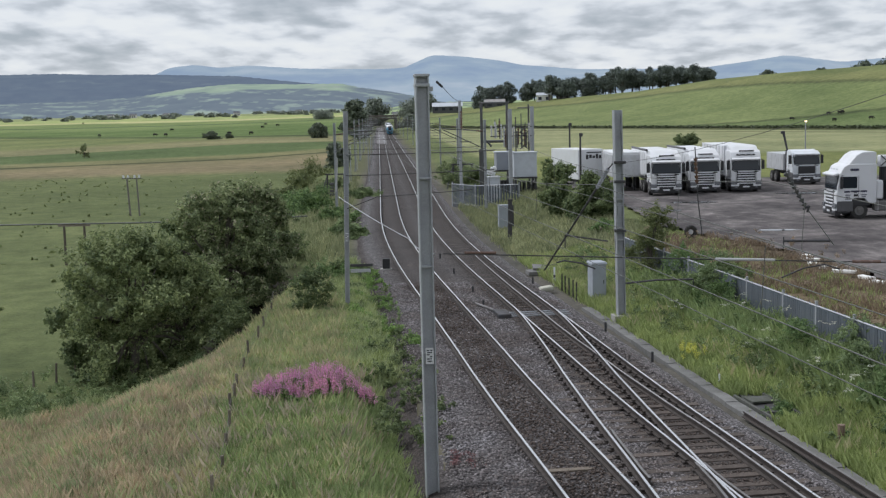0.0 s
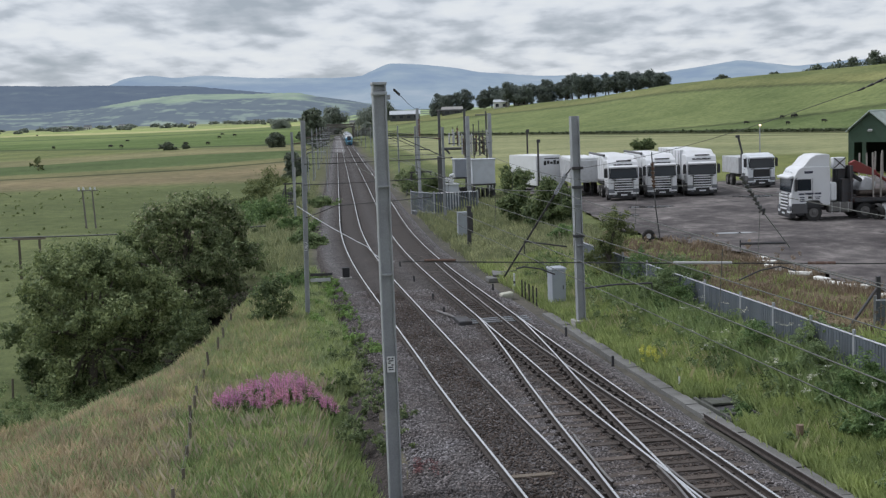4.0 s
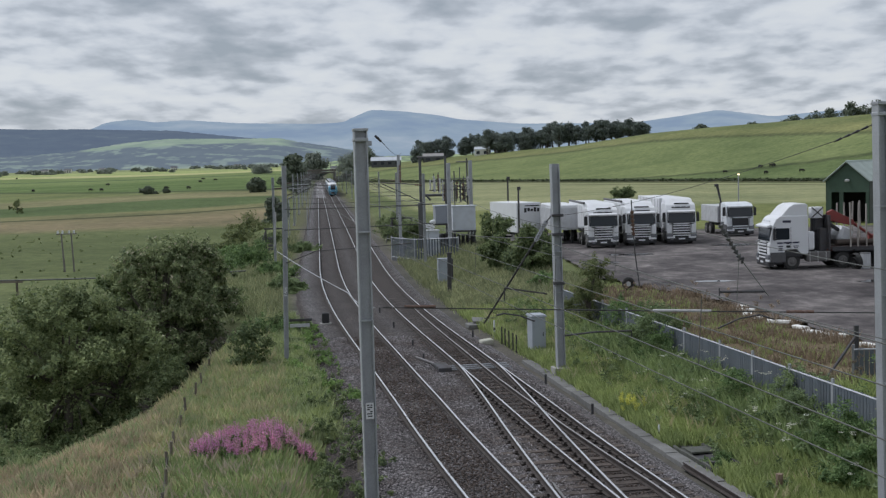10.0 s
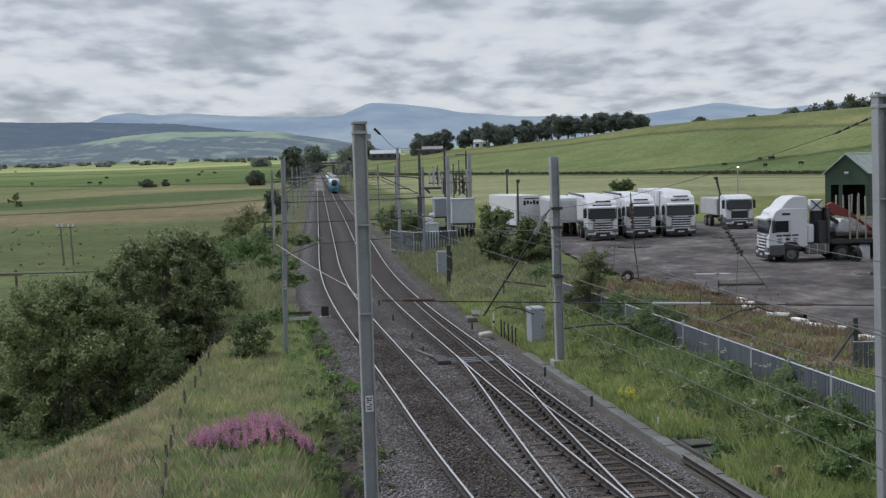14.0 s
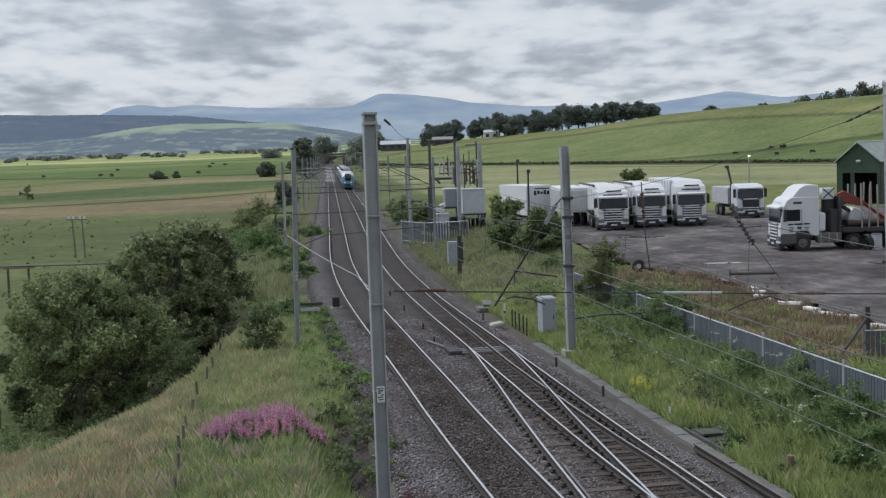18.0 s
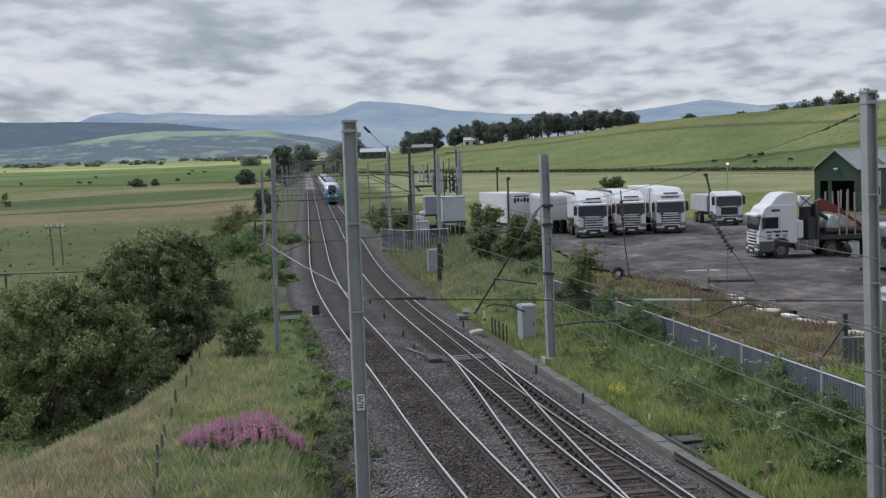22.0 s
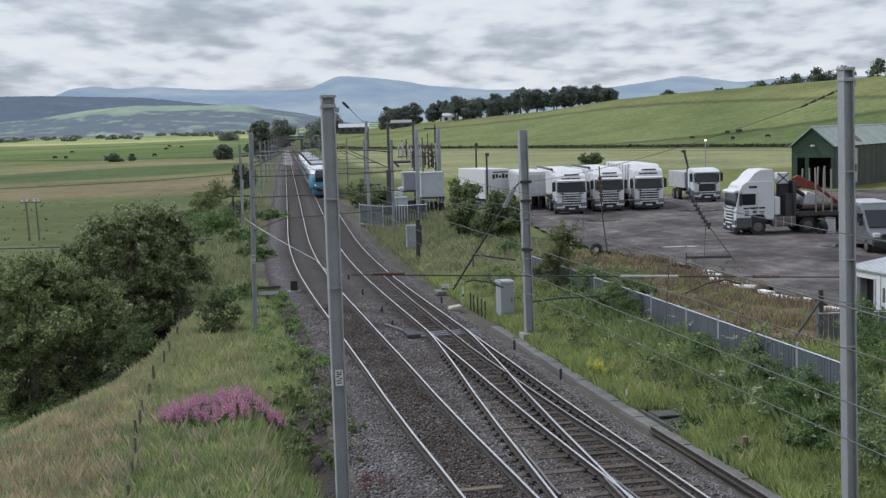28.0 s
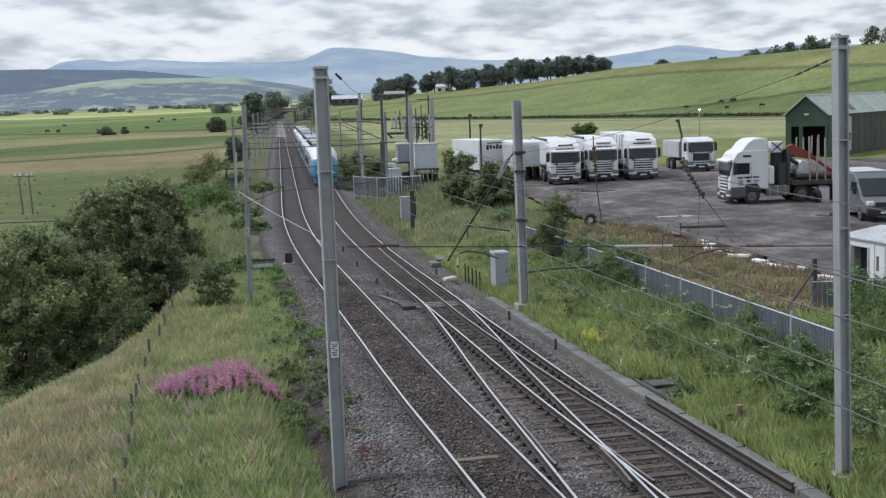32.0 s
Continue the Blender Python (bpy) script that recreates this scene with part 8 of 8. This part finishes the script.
for key, side, sink, bury in (("first", 0.0, -0.298, 0.0), ("second", GAP, -0.250, 0.036)):
    y, k = 16.0, 0
    rest_v, rest_f = [], []
    while y < 120:
        x = float(line_x(y, side))
        long = 1.0
        if key == "second" and y < 43:
            long = 1.0 + min(swing(y), 2.2) / 2.55
        m_ = pose(x - (long - 1) * 1.275, y, sink - bury * float(smoothstep(29, 39, y)) + 0.012 * math.sin(k * 2.7), 0, 0, line_turn(y) + 0.7 * math.sin(k * 1.9)) @ Matrix.Diagonal((long, 1, 1, 1))
        if y < 75:
            ob = new("sleeper", slm)
            ob.parent = TRACKS[key]
            ob.matrix_basis = m_
        else:
            o = len(rest_v)
            rest_v += [tuple(m_ @ v.co) for v in slm.vertices]
            rest_f += [tuple(o + i for i in p.vertices) for p in slm.polygons]
        if y < 40 and key == "second":
            for off in (-GAUGE / 2, GAUGE / 2):
                ob = new("rail_chair", chm)
                ob.parent = TRACKS[key]
                ob.matrix_basis = pose(x + off * math.cos(math.radians(line_turn(y))), y + off * math.sin(math.radians(line_turn(y))), -0.165, 0, 0, line_turn(y))
            if key == "second" and swing(y) > 0.25:
                for off in (-GAUGE / 2, GAUGE / 2):
                    px_ = x + off - swing(y)
                    ob = new("rail_chair", chm)
                    ob.parent = TRACKS["cross"]
                    ob.matrix_basis = pose(px_, y + (off - swing(y)) * math.sin(math.radians(line_turn(y))), -0.163, 0, 0, line_turn(y))
        y += 0.58
        k += 1
    ob = new("sleeper_run", mesh_of("sleeper_run", rest_v, rest_f, WOOD_SLEEPER))
    ob.parent = TRACKS[key]
    ob["kind"] = "stuff"

ob = part("exposed_sleeper", bm_box((0, 0, 0), (0.95, 0.20, 0.12), bevel=0.012), paint("bare_tan_timber", (0.165, 0.135, 0.105), 0.9, 0, 5, 0.3, 0.4, bump=0.3, fine=30), TRACKS["first"], "bare tan sleeper showing through the ballast")
ob.matrix_basis = pose(0.58, 24.59, -0.222, 0, 0, line_turn(24.59))


# ---- the approaching train ----
TEAL = paint("train_blue_paint", (0.085, 0.26, 0.40), 0.3, 0.1, 2, 0.08, 0.1)
SILVER = paint("train_silver_paint", (0.22, 0.26, 0.32), 0.35, 0.2, 2, 0.05, 0.15)
ROOFW = paint("train_roof_grey", (0.66, 0.67, 0.69), 0.55, 0, 1, 0.06, 0.3, (0.35, 0.34, 0.33))
BEAM, _t, _b = nodes_of("lit_headlamp", 0.2)
_b.inputs["Emission Color"].default_value = (1, 0.98, 0.92, 1)
_b.inputs["Emission Strength"].default_value = 1.3
train = root("train", Matrix(), "silver and blue electric passenger train with a rounded blue nose", "train")
# local: the nose at y = 0, cars behind it along +y, rail tops at z = 0
SIDE = [(-1.30, 0.95), (-1.36, 1.4), (-1.36, 2.4), (-1.28, 3.1), (-1.05, 3.55), (-0.6, 3.78), (0, 3.84), (0.6, 3.78), (1.05, 3.55), (1.28, 3.1), (1.36, 2.4), (1.36, 1.4), (1.30, 0.95)]


def shell(y0, y1, nose=False):
    """A car body swept from y0 to y1; a nose rounds off its front."""
    cuts = [(y0, 1, 0)] if not nose else [(0.0, 0.62, 0.50), (0.2, 0.78, 0.40), (0.6, 0.90, 0.28), (1.2, 0.96, 0.14), (2.0, 0.99, 0.05), (3.0, 1.0, 0.0)]
    cuts.append((y1, 1, 0))
    V, F, slots = [], [], []
    for y, k, drop in cuts:
        for x, z in SIDE:
            V.append((x * (k if nose else 1), y, 0.95 + (z - 0.95) * (1 - drop)))
    n = len(SIDE)
    for j in range(len(cuts) - 1):
        for i in range(n):
            a, b_ = j * n + i, j * n + (i + 1) % n
            F.append((a, a + n, b_ + n, b_))
            front = nose and j < 5
            slots.append(2 if 3 <= i <= 8 and not (front and j < 2) else (0 if i in (0, 11) or (front and j < 4) else 1))
    F += [tuple(range(n)), tuple(range((len(cuts) - 1) * n, len(cuts) * n))[::-1]]
    slots += [0, 1]
    return mesh_of("car_body", V, F, [TEAL, SILVER, ROOFW], True, slots)


for c in range(5):
    y0 = c * 24.2 + (0 if c == 0 else 0.4)
    car = new("car_body", shell(y0, (c + 1) * 24.2 - 0.4, c == 0))
    car.parent = train
    for sx in (-1, 1):
        for k in range(7):
            part("window", bm_box((sx * 1.355, y0 + 5.2 + k * 2.5, 2.2), (0.06, 1.9, 0.75), bevel=0.02), GLASS_DARK, car)
        for yy in (4.0 if c == 0 else 2.0, 22.2):
            part("door", bm_box((sx * 1.365, y0 + yy, 1.95), (0.05, 1.3, 1.95), bevel=0.02), SILVER, car)
    for k in range(5):
        part("roof_unit", bm_box((0, y0 + 5 + k * 4.0, 3.93), (1.7, 2.4 - 0.4 * (k % 2), 0.26), bevel=0.06), ROOFW if k % 2 else SILVER, car)
        part("roof_gap", bm_box((0, y0 + 7.1 + k * 4.0, 3.83), (2.3, 0.9, 0.14)), BLACK_TRIM, car)
    part("underframe", bm_box((0, (y0 + (c + 1) * 24.2) / 2 + 0.6, 0.62), (2.3, 20.5, 0.60), bevel=0.03), BLACK_TRIM, car)
    for yy in (y0 + 4.2, y0 + 19.5):
        for d in (-1.2, 1.2):
            part("wheelset", bm_rod((-0.80, yy + d, 0.42), (0.80, yy + d, 0.42), 0.42, n=14), STEEL_DARK, car)
    if c:
        part("gangway", bm_box((0, y0 - 0.4, 2.1), (1.5, 0.85, 2.4)), BLACK_TRIM, car)
b = bmesh.new()
strip = [(0.60, -0.03, 1.78), (0.66, -0.04, 2.36), (0.66, 0.16, 2.72), (0.62, 0.56, 3.06), (0.52, 0.84, 3.25)]
pairs_ = [(b.verts.new((-w, y, z)), b.verts.new((w, y, z))) for w, y, z in strip]
for (a0, a1), (b0, b1) in zip(pairs_[:-1], pairs_[1:]):
    b.faces.new((a0, a1, b1, b0))
bmesh.ops.recalc_face_normals(b, faces=b.faces)
bmesh.ops.solidify(b, geom=b.faces[:], thickness=0.03)
part("windscreen", b, GLASS_DARK, train, "dark raked windscreen")
for sx in (-1, 1):
    part("headlamp", bm_box((sx * 0.66, 0.02, 1.45), (0.20, 0.2, 0.10), pose(0, 0, 0, 0, 0, sx * 25), 0.05), BEAM, train, "bright headlamp")
part("coupler_cover", bm_box((0, 0.1, 0.88), (1.0, 0.5, 0.5), bevel=0.12), BLACK_TRIM, train)
part("skirt", bm_box((0, 0.9, 0.62), (2.2, 1.4, 0.62), bevel=0.15), TEAL, train)
part("pantograph", bm_rod((0, 40, 3.9), (0, 41.2, 4.8), 0.05), STEEL_DARK, train)


def motions():
    rows = []
    for t in (0, 4, 8, 12, 16, 20, 24, 28, 32):
        y = 462.0 - 13.5 * t + 0.078 * t * t
        rows.append((t, pose(float(line_x(y, GAP)), y, 0.0, 0, 0, line_turn(y + 60))))
    walk(train, rows)


motions()
